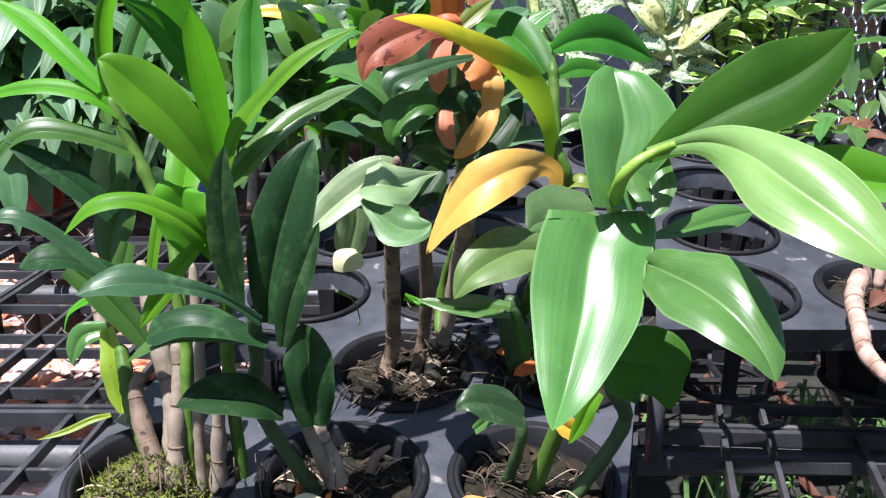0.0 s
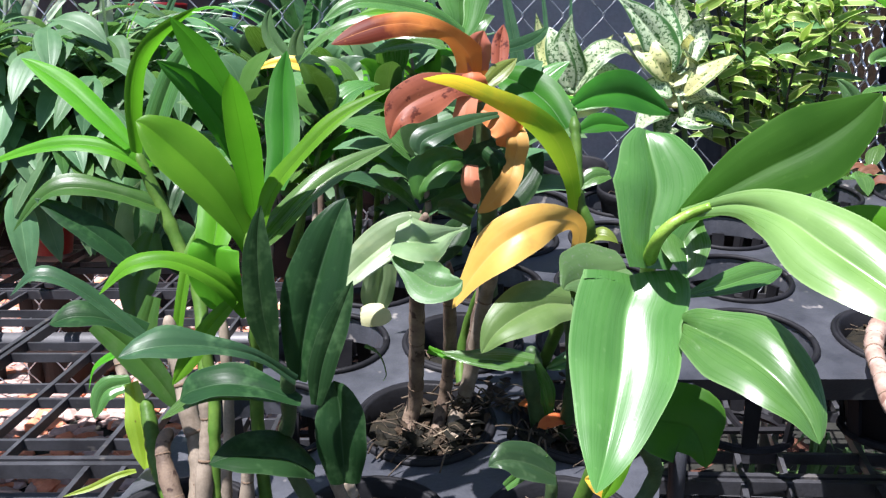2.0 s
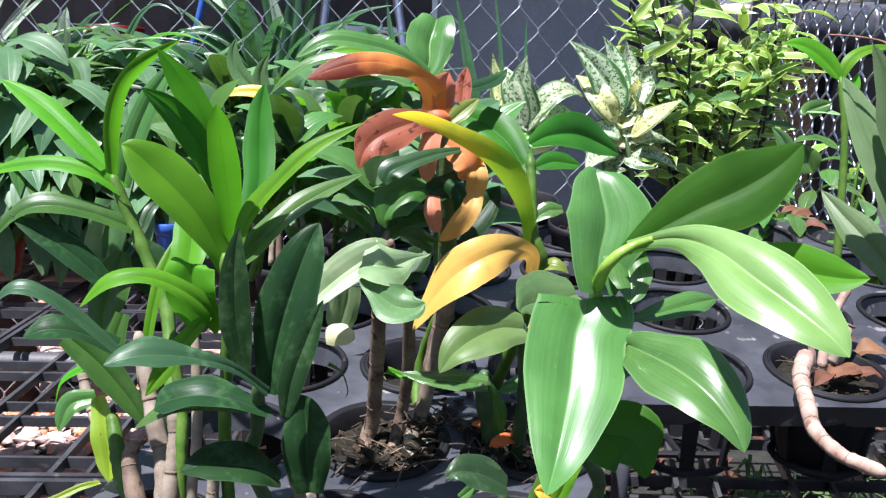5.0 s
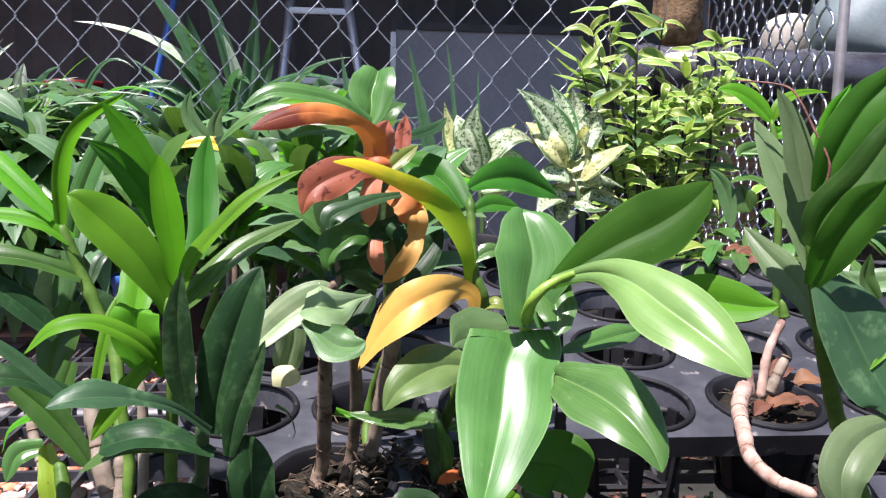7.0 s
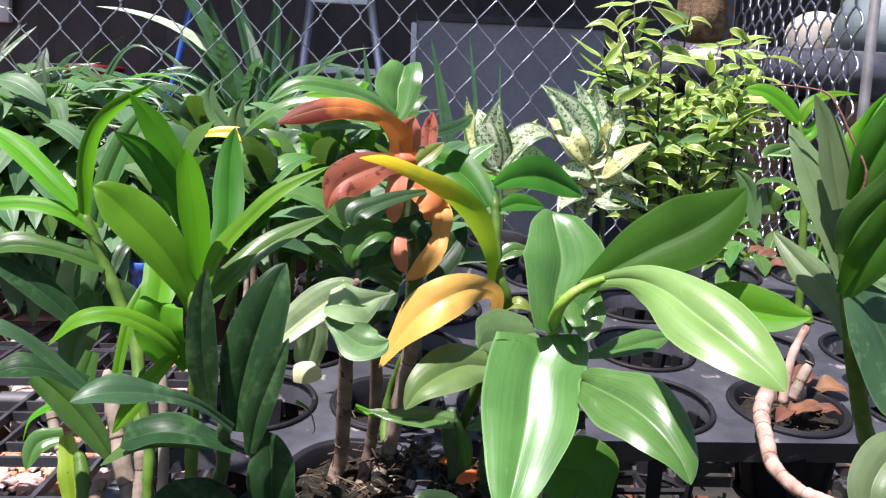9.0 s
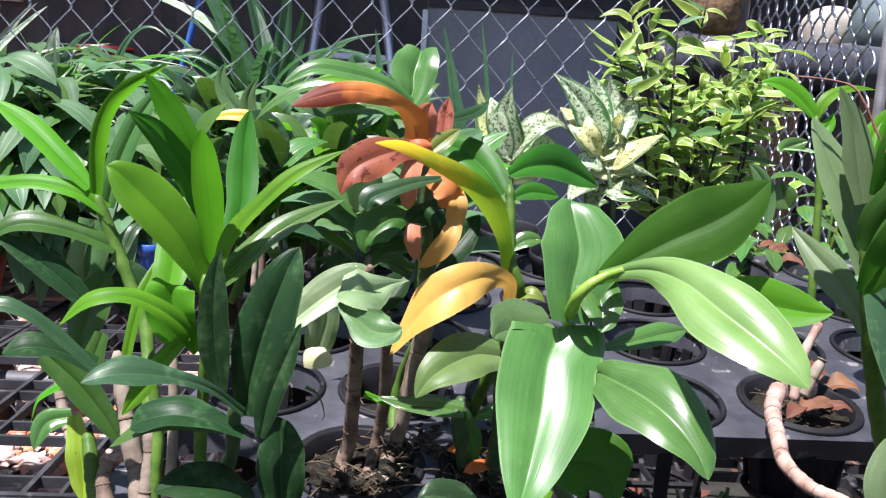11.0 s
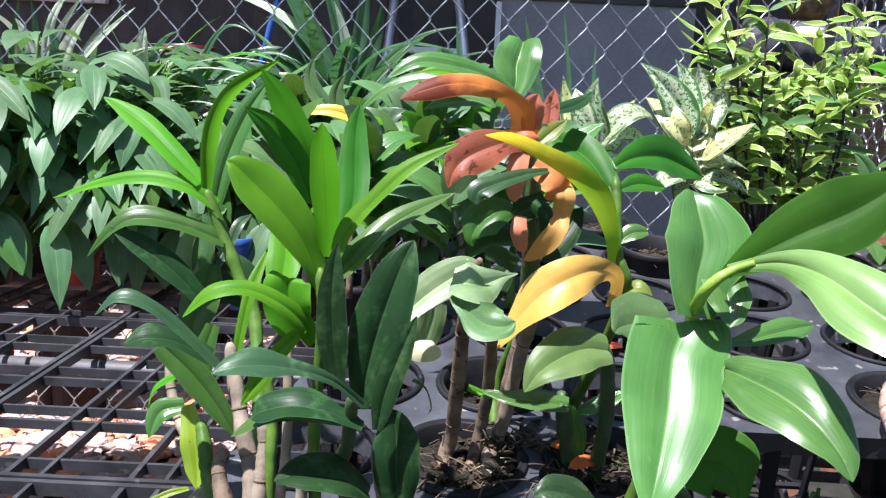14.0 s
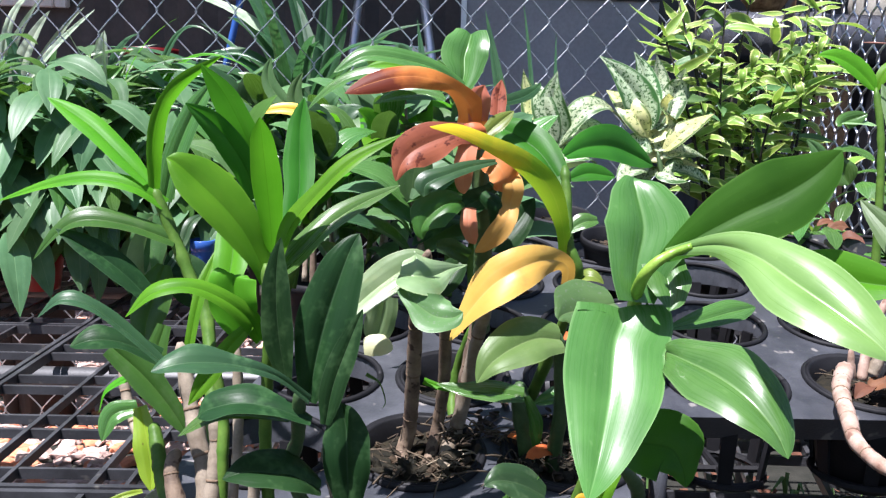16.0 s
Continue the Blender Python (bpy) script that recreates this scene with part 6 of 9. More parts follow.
sheet(orchid_plant_7, [(0.0536, 0.4320, 0.6755), (0.0389, 0.4250, 0.6779), (0.0240, 0.4170, 0.6744), (0.0109, 0.4100, 0.6670), (0.0030, 0.4070, 0.6561)], [0.0179, 0.0284, 0.0305, 0.0181, 0.0000], [(0.41, -0.62, 0.67), (0.30, -0.65, 0.70), (0.08, -0.68, 0.73), (-0.26, -0.69, 0.67), (-0.26, -0.69, 0.67)], G["pale_green"], fold=0.2, bulge=0.14)
sheet(orchid_plant_7, [(0.0371, 0.4590, 0.6305), (0.0164, 0.4600, 0.6324), (-0.0007, 0.4620, 0.6328), (-0.0181, 0.4650, 0.6353)], [0.0121, 0.0179, 0.0107, 0.0000], [(0.05, -0.54, 0.84), (0.01, -0.54, 0.84), (-0.01, -0.54, 0.84), (-0.01, -0.54, 0.84)], G["mid"], fold=0.25)
sheet(orchid_plant_7, [(0.0374, 0.4620, 0.6288), (0.0439, 0.4660, 0.6095), (0.0483, 0.4720, 0.5856)], [0.0073, 0.0142, 0.0000], [(0.12, -0.98, -0.16), (0.13, -0.97, -0.19), (0.13, -0.97, -0.19)], G["mid"], fold=0.2)
cane(orchid_plant_7, [(0.062, 0.490, 0.576), (0.059, 0.515, 0.558), (0.047, 0.523, 0.602), (0.041, 0.526, 0.617)], 0.0049, M_STEM_DARK)
leaf(orchid_plant_7, (0.053, 0.523, 0.602), (0.073, 0.523, 0.611), (0.089, 0.523, 0.620), 0.0138, (-0.089, -0.531, 0.842), G["mid"])

orchid_plant_8 = thing("orchid_plant", (0.322, 0.577, 0.591), "leafless orchid with a fat pale cane creeping over the tray", "plant", "potted plants")
cane(orchid_plant_8, [(0.2921, 0.5560, 0.6211), (0.2714, 0.5200, 0.6170), (0.2520, 0.4700, 0.6144), (0.2423, 0.4400, 0.6106), (0.2431, 0.4120, 0.6081), (0.2481, 0.3960, 0.6089), (0.2541, 0.3820, 0.6099)], 0.0066, M_CANE_PINK, ring=0.0005, node_len=0.0235, swell=0.15, taper=0.6)
cane(orchid_plant_8, [(0.306, 0.572, 0.610), (0.303, 0.571, 0.635)], 0.0036, M_CANE_PINK, node_len=0.014, taper=0.5)
cane(orchid_plant_8, [(0.314, 0.571, 0.608), (0.322, 0.580, 0.643), (0.338, 0.587, 0.672)], 0.0038, M_CANE_PINK, node_len=0.018)
cane(orchid_plant_8, [(0.321, 0.571, 0.613), (0.327, 0.572, 0.626), (0.335, 0.574, 0.642)], 0.0046, M_CANE_PALE, node_len=0.016)
cane(orchid_plant_8, [(0.338, 0.587, 0.671), (0.335, 0.589, 0.686)], 0.0042, M_CANE_GREEN, taper=0.5)

orchid_plant_9 = thing("orchid_plant", (0.385, 0.430, 0.566), "tall orchid with upright grey-green leaves", "plant", "potted plants")
cane(orchid_plant_9, [(0.3050, 0.3850, 0.5600), (0.2598, 0.3720, 0.6516), (0.2384, 0.3580, 0.6982), (0.2253, 0.3500, 0.7392), (0.2220, 0.3500, 0.7680), (0.2241, 0.3520, 0.7959)], 0.0052, M_CANE_GREEN, swell=0.08)
cane(orchid_plant_9, [(0.2203, 0.3400, 0.7938), (0.2205, 0.3400, 0.8046), (0.2144, 0.3450, 0.8199), (0.2093, 0.3500, 0.8331), (0.2045, 0.3550, 0.8412), (0.1961, 0.3650, 0.8442), (0.1854, 0.3750, 0.8455)], 0.0006, M_TWIG, node_len=0.012, swell=0.5, taper=0.6)
sheet(orchid_plant_9, [(0.2326, 0.3600, 0.7170), (0.2318, 0.3720, 0.7292), (0.2299, 0.3920, 0.7405), (0.2257, 0.4120, 0.7516), (0.2204, 0.4270, 0.7627)], [0.0091, 0.0132, 0.0191, 0.0127, 0.0000], [(-0.99, -0.11, 0.05), (-0.87, -0.34, 0.36), (-0.84, -0.36, 0.41), (-0.75, -0.49, 0.45), (-0.75, -0.49, 0.45)], G["sage"], fold=0.2)
sheet(orchid_plant_9, [(0.2226, 0.3520, 0.7487), (0.2177, 0.3580, 0.7710), (0.2122, 0.3640, 0.7899), (0.2054, 0.3720, 0.8091), (0.1997, 0.3800, 0.8258)], [0.0098, 0.0180, 0.0232, 0.0155, 0.0000], [(0.06, -0.96, 0.27), (0.04, -0.96, 0.29), (0.03, -0.94, 0.35), (0.01, -0.91, 0.41), (0.01, -0.91, 0.41)], G["sage"], fold=0.22)
sheet(orchid_plant_9, [(0.2158, 0.3500, 0.7844), (0.2111, 0.3520, 0.8051), (0.2071, 0.3540, 0.8227), (0.1990, 0.3560, 0.8405)], [0.0104, 0.0172, 0.0132, 0.0000], [(0.08, -0.99, 0.11), (0.08, -0.99, 0.12), (0.02, -0.99, 0.12), (0.02, -0.99, 0.12)], G["sage"], fold=0.22)
sheet(orchid_plant_9, [(0.2192, 0.3450, 0.7884), (0.2254, 0.3420, 0.8092), (0.2364, 0.3400, 0.8311), (0.2464, 0.3380, 0.8434), (0.2540, 0.3380, 0.8557)], [0.0092, 0.0233, 0.0227, 0.0160, 0.0000], [(-0.12, -0.99, -0.11), (-0.18, -0.98, -0.04), (-0.31, -0.95, 0.08), (-0.31, -0.94, 0.14), (-0.31, -0.94, 0.14)], G["rich"], fold=0.25)
sheet(orchid_plant_9, [(0.2206, 0.3520, 0.8069), (0.2281, 0.3550, 0.8269), (0.2396, 0.3580, 0.8443)], [0.0061, 0.0097, 0.0000], [(-0.04, -0.99, 0.16), (-0.01, -0.99, 0.17), (-0.01, -0.99, 0.17)], G["bright"], fold=0.3)
sheet(orchid_plant_9, [(0.2155, 0.3420, 0.7615), (0.2195, 0.3360, 0.7787), (0.2323, 0.3300, 0.7980), (0.2450, 0.3260, 0.8206), (0.2540, 0.3240, 0.8366)], [0.0099, 0.0214, 0.0206, 0.0159, 0.0000], [(-0.81, -0.58, -0.01), (-0.55, -0.84, -0.02), (-0.43, -0.90, 0.05), (-0.39, -0.92, 0.08), (-0.39, -0.92, 0.08)], G["deep"], fold=0.25)
sheet(orchid_plant_9, [(0.2163, 0.3400, 0.7418), (0.2206, 0.3300, 0.7622), (0.2297, 0.3240, 0.7817), (0.2363, 0.3200, 0.7919), (0.2386, 0.3190, 0.7971)], [0.0077, 0.0207, 0.0234, 0.0137, 0.0000], [(-0.62, -0.75, -0.24), (-0.40, -0.89, -0.22), (-0.34, -0.93, -0.13), (-0.35, -0.93, -0.10), (-0.35, -0.93, -0.10)], G["rich"], fold=0.25)
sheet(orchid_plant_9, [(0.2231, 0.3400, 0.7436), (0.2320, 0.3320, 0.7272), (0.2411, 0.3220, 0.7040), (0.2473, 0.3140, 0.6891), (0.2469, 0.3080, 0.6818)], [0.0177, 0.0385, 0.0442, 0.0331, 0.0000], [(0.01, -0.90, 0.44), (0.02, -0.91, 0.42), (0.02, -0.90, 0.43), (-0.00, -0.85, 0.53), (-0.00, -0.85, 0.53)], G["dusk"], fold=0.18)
sheet(orchid_plant_9, [(0.2750, 0.3200, 0.6756), (0.2456, 0.3100, 0.6782), (0.2238, 0.3000, 0.6737), (0.2114, 0.2920, 0.6621), (0.2118, 0.2880, 0.6481), (0.2155, 0.2860, 0.6398)], [0.0152, 0.0135, 0.0227, 0.0225, 0.0112, 0.0000], [(0.31, -0.75, 0.58), (0.24, -0.68, 0.69), (0.04, -0.70, 0.71), (-0.28, -0.81, 0.51), (-0.31, -0.93, 0.19), (-0.31, -0.93, 0.19)], G["sage"], fold=0.18, bulge=0.15)
sheet(orchid_plant_9, [(0.2695, 0.3300, 0.7208), (0.2542, 0.3250, 0.7161), (0.2460, 0.3230, 0.7091), (0.2402, 0.3220, 0.7028)], [0.0097, 0.0072, 0.0041, 0.0000], [(0.02, -0.71, 0.70), (-0.17, -0.66, 0.73), (-0.51, -0.56, 0.66), (-0.51, -0.56, 0.66)], G["bright"], fold=0.3)
sheet(orchid_plant_9, [(0.3711, 0.5000, 0.6280), (0.3580, 0.5000, 0.6526), (0.3393, 0.5000, 0.6678), (0.3195, 0.5000, 0.6696)], [0.0131, 0.0165, 0.0160, 0.0000], [(0.36, -0.91, 0.19), (0.20, -0.97, 0.16), (0.15, -0.93, 0.33), (0.15, -0.93, 0.33)], G["mid"], fold=0.25)
sheet(orchid_plant_9, [(0.3600, 0.5000, 0.7035), (0.3495, 0.5000, 0.7187), (0.3514, 0.5000, 0.7367)], [0.0085, 0.0162, 0.0000], [(0.10, -0.99, 0.07), (0.24, -0.97, 0.06), (0.24, -0.97, 0.06)], G["mid"], fold=0.25)
sheet(orchid_plant_9, [(0.3513, 0.4900, 0.7045), (0.3326, 0.4900, 0.7204), (0.3106, 0.4900, 0.7320)], [0.0042, 0.0045, 0.0000], [(0.62, -0.26, 0.74), (0.49, -0.48, 0.73), (0.49, -0.48, 0.73)], G["sage"], fold=0.25)
leaf(orchid_plant_9, (0.425, 0.554, 0.716), (0.396, 0.565, 0.705), (0.375, 0.579, 0.712), 0.0226, (-0.407, -0.621, 0.670), G["grey"])
leaf(orchid_plant_9, (0.358, 0.569, 0.781), (0.355, 0.584, 0.812), (0.383, 0.596, 0.848), 0.0181, (-0.491, -0.858, 0.150), G["bright"])


# ---------------------------------------------------------------- plants further back
def shoot_leaves(plant, rnd, base, top, n, length, width, mats, droop=0.35, spread=1.0, first=0.25):
    """Leaves up a cane, to either side in turn, longest in the middle."""
    b, t = Vector(base), Vector(top)
    turn = rnd.uniform(0, 6.28)
    for i in range(n):
        s = first + (1 - first) * (i + 0.5) / n
        p = b.lerp(t, s)
        a = turn + i * math.pi + rnd.uniform(-0.6, 0.6)
        out = Vector((math.cos(a), math.sin(a), 0)) * spread
        rise = 0.25 + 0.9 * s + rnd.uniform(-0.2, 0.2)
        k = length * rnd.uniform(0.75, 1.15)
        mid = p + (out + Vector((0, 0, rise))).normalized() * k * 0.55
        end = mid + (out + Vector((0, 0, rise - 2.4 * droop - rnd.uniform(0, 0.6)))).normalized() * k * 0.5
        leaf(plant, p, mid, end, width * rnd.uniform(0.8, 1.15), (0.2 * rnd.uniform(-1, 1), -0.45, 1), G[rnd.choice(mats)], seg=8, across=4)


def back_orchid(at, height, canes, n, length, width, mats, seed, label):
    rnd = random.Random(seed)
    ob = thing("orchid_plant", at, label, "plant", "potted plants")
    b = Vector(at)
    for c in range(canes):
        foot = b + Vector((rnd.uniform(-0.03, 0.03), rnd.uniform(-0.03, 0.03), 0))
        top = foot + Vector((rnd.uniform(-0.05, 0.05), rnd.uniform(-0.04, 0.03), height * rnd.uniform(0.7, 1.0)))
        mid = (foot + top) / 2 + Vector((rnd.uniform(-0.012, 0.012), rnd.uniform(-0.012, 0.012), 0))
        cane(ob, [foot, mid, foot.lerp(top, 0.94)], rnd.uniform(0.003, 0.0045), rnd.choice((M_CANE_BROWN, M_CANE_PALE, M_CANE_GREEN)), taper=0.4)
        shoot_leaves(ob, rnd, foot, top, n + 3, length, width, mats, droop=0.2, first=0.35)
        q = foot.lerp(top, 0.92)
        lean = Vector((rnd.uniform(-0.6, 0.6), rnd.uniform(-0.5, 0.3), 0))
        leaf(ob, q, q + (lean * 0.5 + Vector((0, 0, 1))) * length * 0.45, q + (lean + Vector((0, 0, 0.8))) * length * 0.85, width, (0.2, -0.8, 0.6), G[rnd.choice(mats)], seg=8, across=4)
    return ob


def bush(at, radius, height, n, length, width, mats, seed, label, low=0.15):
    """A leafy bush of arching stems whose leaves hang outwards."""
    rnd = random.Random(seed)
    ob = thing("leafy_bush", at, label, "plant", "bushes")
    b = Vector(at)
    stems = max(6, n // 7)
    for s in range(stems):
        a = 2.4 * s + rnd.uniform(-0.3, 0.3)
        lean = math.sqrt(rnd.random())
        top = b + Vector((radius * lean * math.cos(a), 0.5 * radius * lean * math.sin(a), height * (1 - 0.7 * lean ** 2) * rnd.uniform(0.7, 0.98)))
        mid = b.lerp(top, 0.5) + Vector((0, 0, 0.03))
        stem(ob, [b + Vector((rnd.uniform(-0.02, 0.02), rnd.uniform(-0.02, 0.02), 0)), mid, top], 0.003, 0.0016, M_CANE_GREEN)
        for i in range(n // stems + 1):
            f = rnd.uniform(low, 1.0)
            p = mid.lerp(top, f) if f > 0.3 else b.lerp(mid, 0.4 + f)
            aa = a + rnd.uniform(-1.5, 1.5)
            out = Vector((math.cos(aa), math.sin(aa), 0))
            k = length * rnd.uniform(0.7, 1.2)
            h = (p.z - b.z) / height
            m1 = p + (out * 0.9 + Vector((0, 0, rnd.uniform(-0.4, 0.1) + 0.5 * h))).normalized() * k * 0.5
            end = m1 + (out * 0.6 + Vector((0, 0, rnd.uniform(-1.3, -0.4) + 0.9 * h))).normalized() * k * 0.55
            leaf(ob, p, m1, end, width * rnd.uniform(0.75, 1.2), (0.5 * out.x, 0.5 * out.y - 0.25, 1), G[rnd.choice(mats)], seg=8, across=4, stalk=0.12, shape=1.5, point=1.0)
    # an outer layer: long pointed leaves, level at the top and hanging lower down
    for i in range(int(0.72 * n)):
        a = rnd.uniform(3.0, 6.4) if i % 7 else rnd.uniform(0, 6.28)
        phi = math.asin(rnd.uniform(0.0, 0.97))
        ca, sa, cp, sp = math.cos(a), math.sin(a), math.cos(phi), math.sin(phi)
        q = rnd.uniform(0.66, 0.98)
        p = b + Vector((radius * cp * ca, 0.5 * radius * cp * sa, height * (0.12 + 0.86 * sp))) * q
        turn = a + rnd.uniform(-1.1, 1.1)
        fall = 0.10 + 1.25 * (1 - sp) ** 0.8 + rnd.uniform(-0.2, 0.25)
        way = Vector((math.cos(turn), math.sin(turn), -fall)).normalized()
        nrm = Vector((0.5 * ca, 0.5 * sa, 1.0))
        k = length * rnd.uniform(0.8, 1.25)
        m1 = p + way * k * 0.48 + Vector((0, 0, k * rnd.uniform(0.05, 0.16)))
        leaf(ob, p, m1, p + way * k * 0.95 - Vector((0, 0, k * 0.06)), width * rnd.uniform(0.85, 1.15), nrm + Vector((rnd.uniform(-0.5, 0.5), rnd.uniform(-0.4, 0.2), 0)), G[rnd.choice(mats)], seg=8, across=4, stalk=0.1, shape=1.5, point=0.95, fold=0.16)
    return ob


def strap_plant(at, n, length, width, spread, mats, seed, label, up=1.0):
    """A clump of long strap leaves that rise and bow over."""
    rnd = random.Random(seed)
    ob = thing("strap_leaf_plant", at, label, "plant", "strap-leaved plants")
    b = Vector(at)
    for i in range(n):
        a = 2.4 * i + rnd.uniform(-0.5, 0.5)
        k = length * rnd.uniform(0.6, 1.1)
        out = Vector((math.cos(a), math.sin(a) * 0.8, 0)) * spread * rnd.uniform(0.4, 1.1)
        mid = b + (out * 0.6 + Vector((0, 0, up))).normalized() * k * 0.55
        end = mid + (out * 1.5 + Vector((0, 0, rnd.uniform(-0.7, 0.7) * up))).normalized() * k * 0.5
        leaf(ob, b + out * 0.03, mid, end, width * rnd.uniform(0.7, 1.2), (out.x * -0.4, -0.5, 1), G[rnd.choice(mats)], seg=12, across=2, shape=0.35, fold=0.35)
    return ob


def round_pot(at, r, h, material, label):
    x, y, z = at
    ob = thing("plant_pot", at, label, "pot", "pots on the bench")
    bm = bmesh.new()
    prof = [(0.72 * r, 0), (0.95 * r, h * 0.85), (0.96 * r, h * 0.86), (1.05 * r, h * 0.87), (1.06 * r, h), (0.98 * r, h * 1.01), (0.92 * r, h * 0.8), (0.05 * r, h * 0.82)]
    rings = [[bm.verts.new((x + pr * math.cos(2 * math.pi * q / 28), y + pr * math.sin(2 * math.pi * q / 28), z + pz)) for q in range(28)] for pr, pz in prof]
    for a, b in zip(rings, rings[1:]):
        for q in range(28):
            bm.faces.new((a[q], a[(q + 1) % 28], b[(q + 1) % 28], b[q]))
    bm.faces.new(rings[0][::-1])
    part("shell", bm, material, ob)
    bm = bmesh.new()
    bmesh.ops.create_circle(bm, cap_ends=True, segments=20, radius=0.9 * r, matrix=Matrix.Translation((x, y, z + h * 0.84)))
    part("soil", bm, M_SOIL, ob)
    return ob


bush((-0.800, 1.300, 0.575), 0.36, 0.34, 170, 0.118, 0.039, ("bush", "bush", "bush", "mid"), 1, "dense bush of narrow hanging mid-green leaves")
round_pot((-0.800, 1.300, 0.490), 0.055, 0.075, M_POT, "black plastic plant pot on the bench")
bush((-0.660, 1.340, 0.575), 0.36, 0.34, 176, 0.118, 0.039, ("bush", "bush", "bush", "mid"), 2, "dense bush of narrow hanging mid-green leaves")
round_pot((-0.660, 1.340, 0.490), 0.04, 0.075, M_RED, "red plastic plant pot on the bench")
bush((-0.430, 1.370, 0.575), 0.30, 0.29, 110, 0.112, 0.038, ("bush", "bush", "bush", "mid"), 3, "dense bush of narrow hanging mid-green leaves")
round_pot((-0.430, 1.370, 0.490), 0.055, 0.075, M_POT, "black plastic plant pot on the bench")
bush((-0.775, 1.420, 0.575), 0.28, 0.35, 96, 0.112, 0.038, ("bush", "bush", "bush", "mid"), 4, "dense bush of narrow hanging mid-green leaves")
round_pot((-0.775, 1.420, 0.490), 0.055, 0.075, M_POT, "black plastic plant pot on the bench")
bush((-0.630, 1.478, 0.575), 0.28, 0.35, 96, 0.112, 0.038, ("bush", "bush", "bush", "mid"), 5, "dense bush of narrow hanging mid-green leaves")
round_pot((-0.630, 1.478, 0.490), 0.034, 0.075, M_POT, "black plastic plant pot on the bench")
bush((-1.000, 1.360, 0.575), 0.32, 0.33, 100, 0.112, 0.038, ("bush", "bush", "bush", "mid"), 6, "dense bush of narrow hanging mid-green leaves")
round_pot((-1.000, 1.360, 0.490), 0.055, 0.075, M_POT, "black plastic plant pot on the bench")
back_orchid((-0.154, 0.732, 0.629), 0.16, 3, 6, 0.078, 0.031, ("mid", "bush", "bright", "dusk", "grey", "bush"), 11, "potted orchid with thin canes and dark green leaves")
back_orchid((-0.087, 0.846, 0.575), 0.27, 4, 6, 0.078, 0.031, ("mid", "bush", "bright", "dusk", "grey", "bush"), 12, "potted orchid with thin canes and dark green leaves")
round_pot((-0.087, 0.846, 0.490), 0.045, 0.09, M_POT, "black plastic plant pot on the bench")
back_orchid((-0.040, 0.941, 0.575), 0.27, 4, 6, 0.078, 0.031, ("mid", "bush", "bright", "dusk", "grey", "bush"), 13, "potted orchid with thin canes and dark green leaves")
round_pot((-0.040, 0.941, 0.490), 0.045, 0.09, M_POT, "black plastic plant pot on the bench")
back_orchid((-0.158, 1.032, 0.575), 0.24, 4, 7, 0.078, 0.031, ("mid", "bush", "bright", "dusk", "grey", "bush"), 14, "potted orchid with thin canes and dark green leaves")
round_pot((-0.158, 1.032, 0.490), 0.045, 0.09, M_POT, "black plastic plant pot on the bench")
back_orchid((-0.010, 0.742, 0.631), 0.13, 3, 6, 0.078, 0.031, ("mid", "bush", "bright", "dusk", "grey", "bush"), 15, "potted orchid with thin canes and dark green leaves")
back_orchid((-0.028, 1.142, 0.575), 0.27, 4, 7, 0.078, 0.031, ("mid", "bush", "bright", "dusk", "grey", "bush"), 17, "potted orchid with thin canes and dark green leaves")
round_pot((-0.028, 1.142, 0.490), 0.045, 0.09, M_POT, "black plastic plant pot on the bench")
back_orchid((-0.082, 1.246, 0.575), 0.27, 4, 7, 0.078, 0.031, ("mid", "bush", "bright", "dusk", "grey", "bush"), 18, "potted orchid with thin canes and dark green leaves")
round_pot((-0.082, 1.246, 0.490), 0.045, 0.09, M_POT, "black plastic plant pot on the bench")
back_orchid((-0.247, 1.208, 0.575), 0.26, 4, 7, 0.078, 0.031, ("mid", "bush", "bright", "dusk", "grey", "bush"), 19, "potted orchid with thin canes and dark green leaves")
round_pot((-0.247, 1.208, 0.490), 0.045, 0.09, M_POT, "black plastic plant pot on the bench")

orchid_plant_10 = thing("orchid_plant", (-0.162, 0.953, 0.575), "orchid with one orange-yellow dying leaf", "plant", "potted plants")
cane(orchid_plant_10, [(-0.159, 0.953, 0.575), (-0.159, 0.965, 0.718), (-0.154, 0.975, 0.785)], 0.0041, M_CANE_BROWN)
leaf(orchid_plant_10, (-0.142, 0.903, 0.785), (-0.177, 0.898, 0.801), (-0.216, 0.900, 0.793), 0.0162, (0.137, -0.841, 0.523), G["yellow"])
leaf(orchid_plant_10, (-0.162, 0.975, 0.778), (-0.184, 0.981, 0.810), (-0.175, 0.986, 0.844), 0.0203, (0.153, -0.976, 0.152), G["grey"])
leaf(orchid_plant_10, (-0.155, 0.973, 0.772), (-0.142, 0.974, 0.783), (-0.122, 0.973, 0.787), 0.0243, (0.114, -0.977, 0.178), G["grey"])
leaf(orchid_plant_10, (-0.162, 0.976, 0.785), (-0.211, 0.985, 0.822), (-0.213, 0.992, 0.862), 0.0203, (0.178, -0.974, 0.141), G["grey"])
strap_plant((-0.365, 2.141, 0.550), 46, 0.60, 0.050, 1.35, ("strap",), 31, "clump of long bowed strap leaves with pale edges", 1.0)
round_pot((-0.365, 2.141, 0.000), 0.085, 0.55, M_PLANTER, "tall black planter on the ground")
strap_plant((-0.540, 1.625, 0.550), 26, 0.36, 0.016, 1.10, ("strap", "strap_pale", "strap_pale"), 32, "clump of long bowed strap leaves with pale edges", 0.7)
round_pot((-0.540, 1.625, 0.485), 0.06, 0.075, M_POT, "black plastic plant pot on the bench")
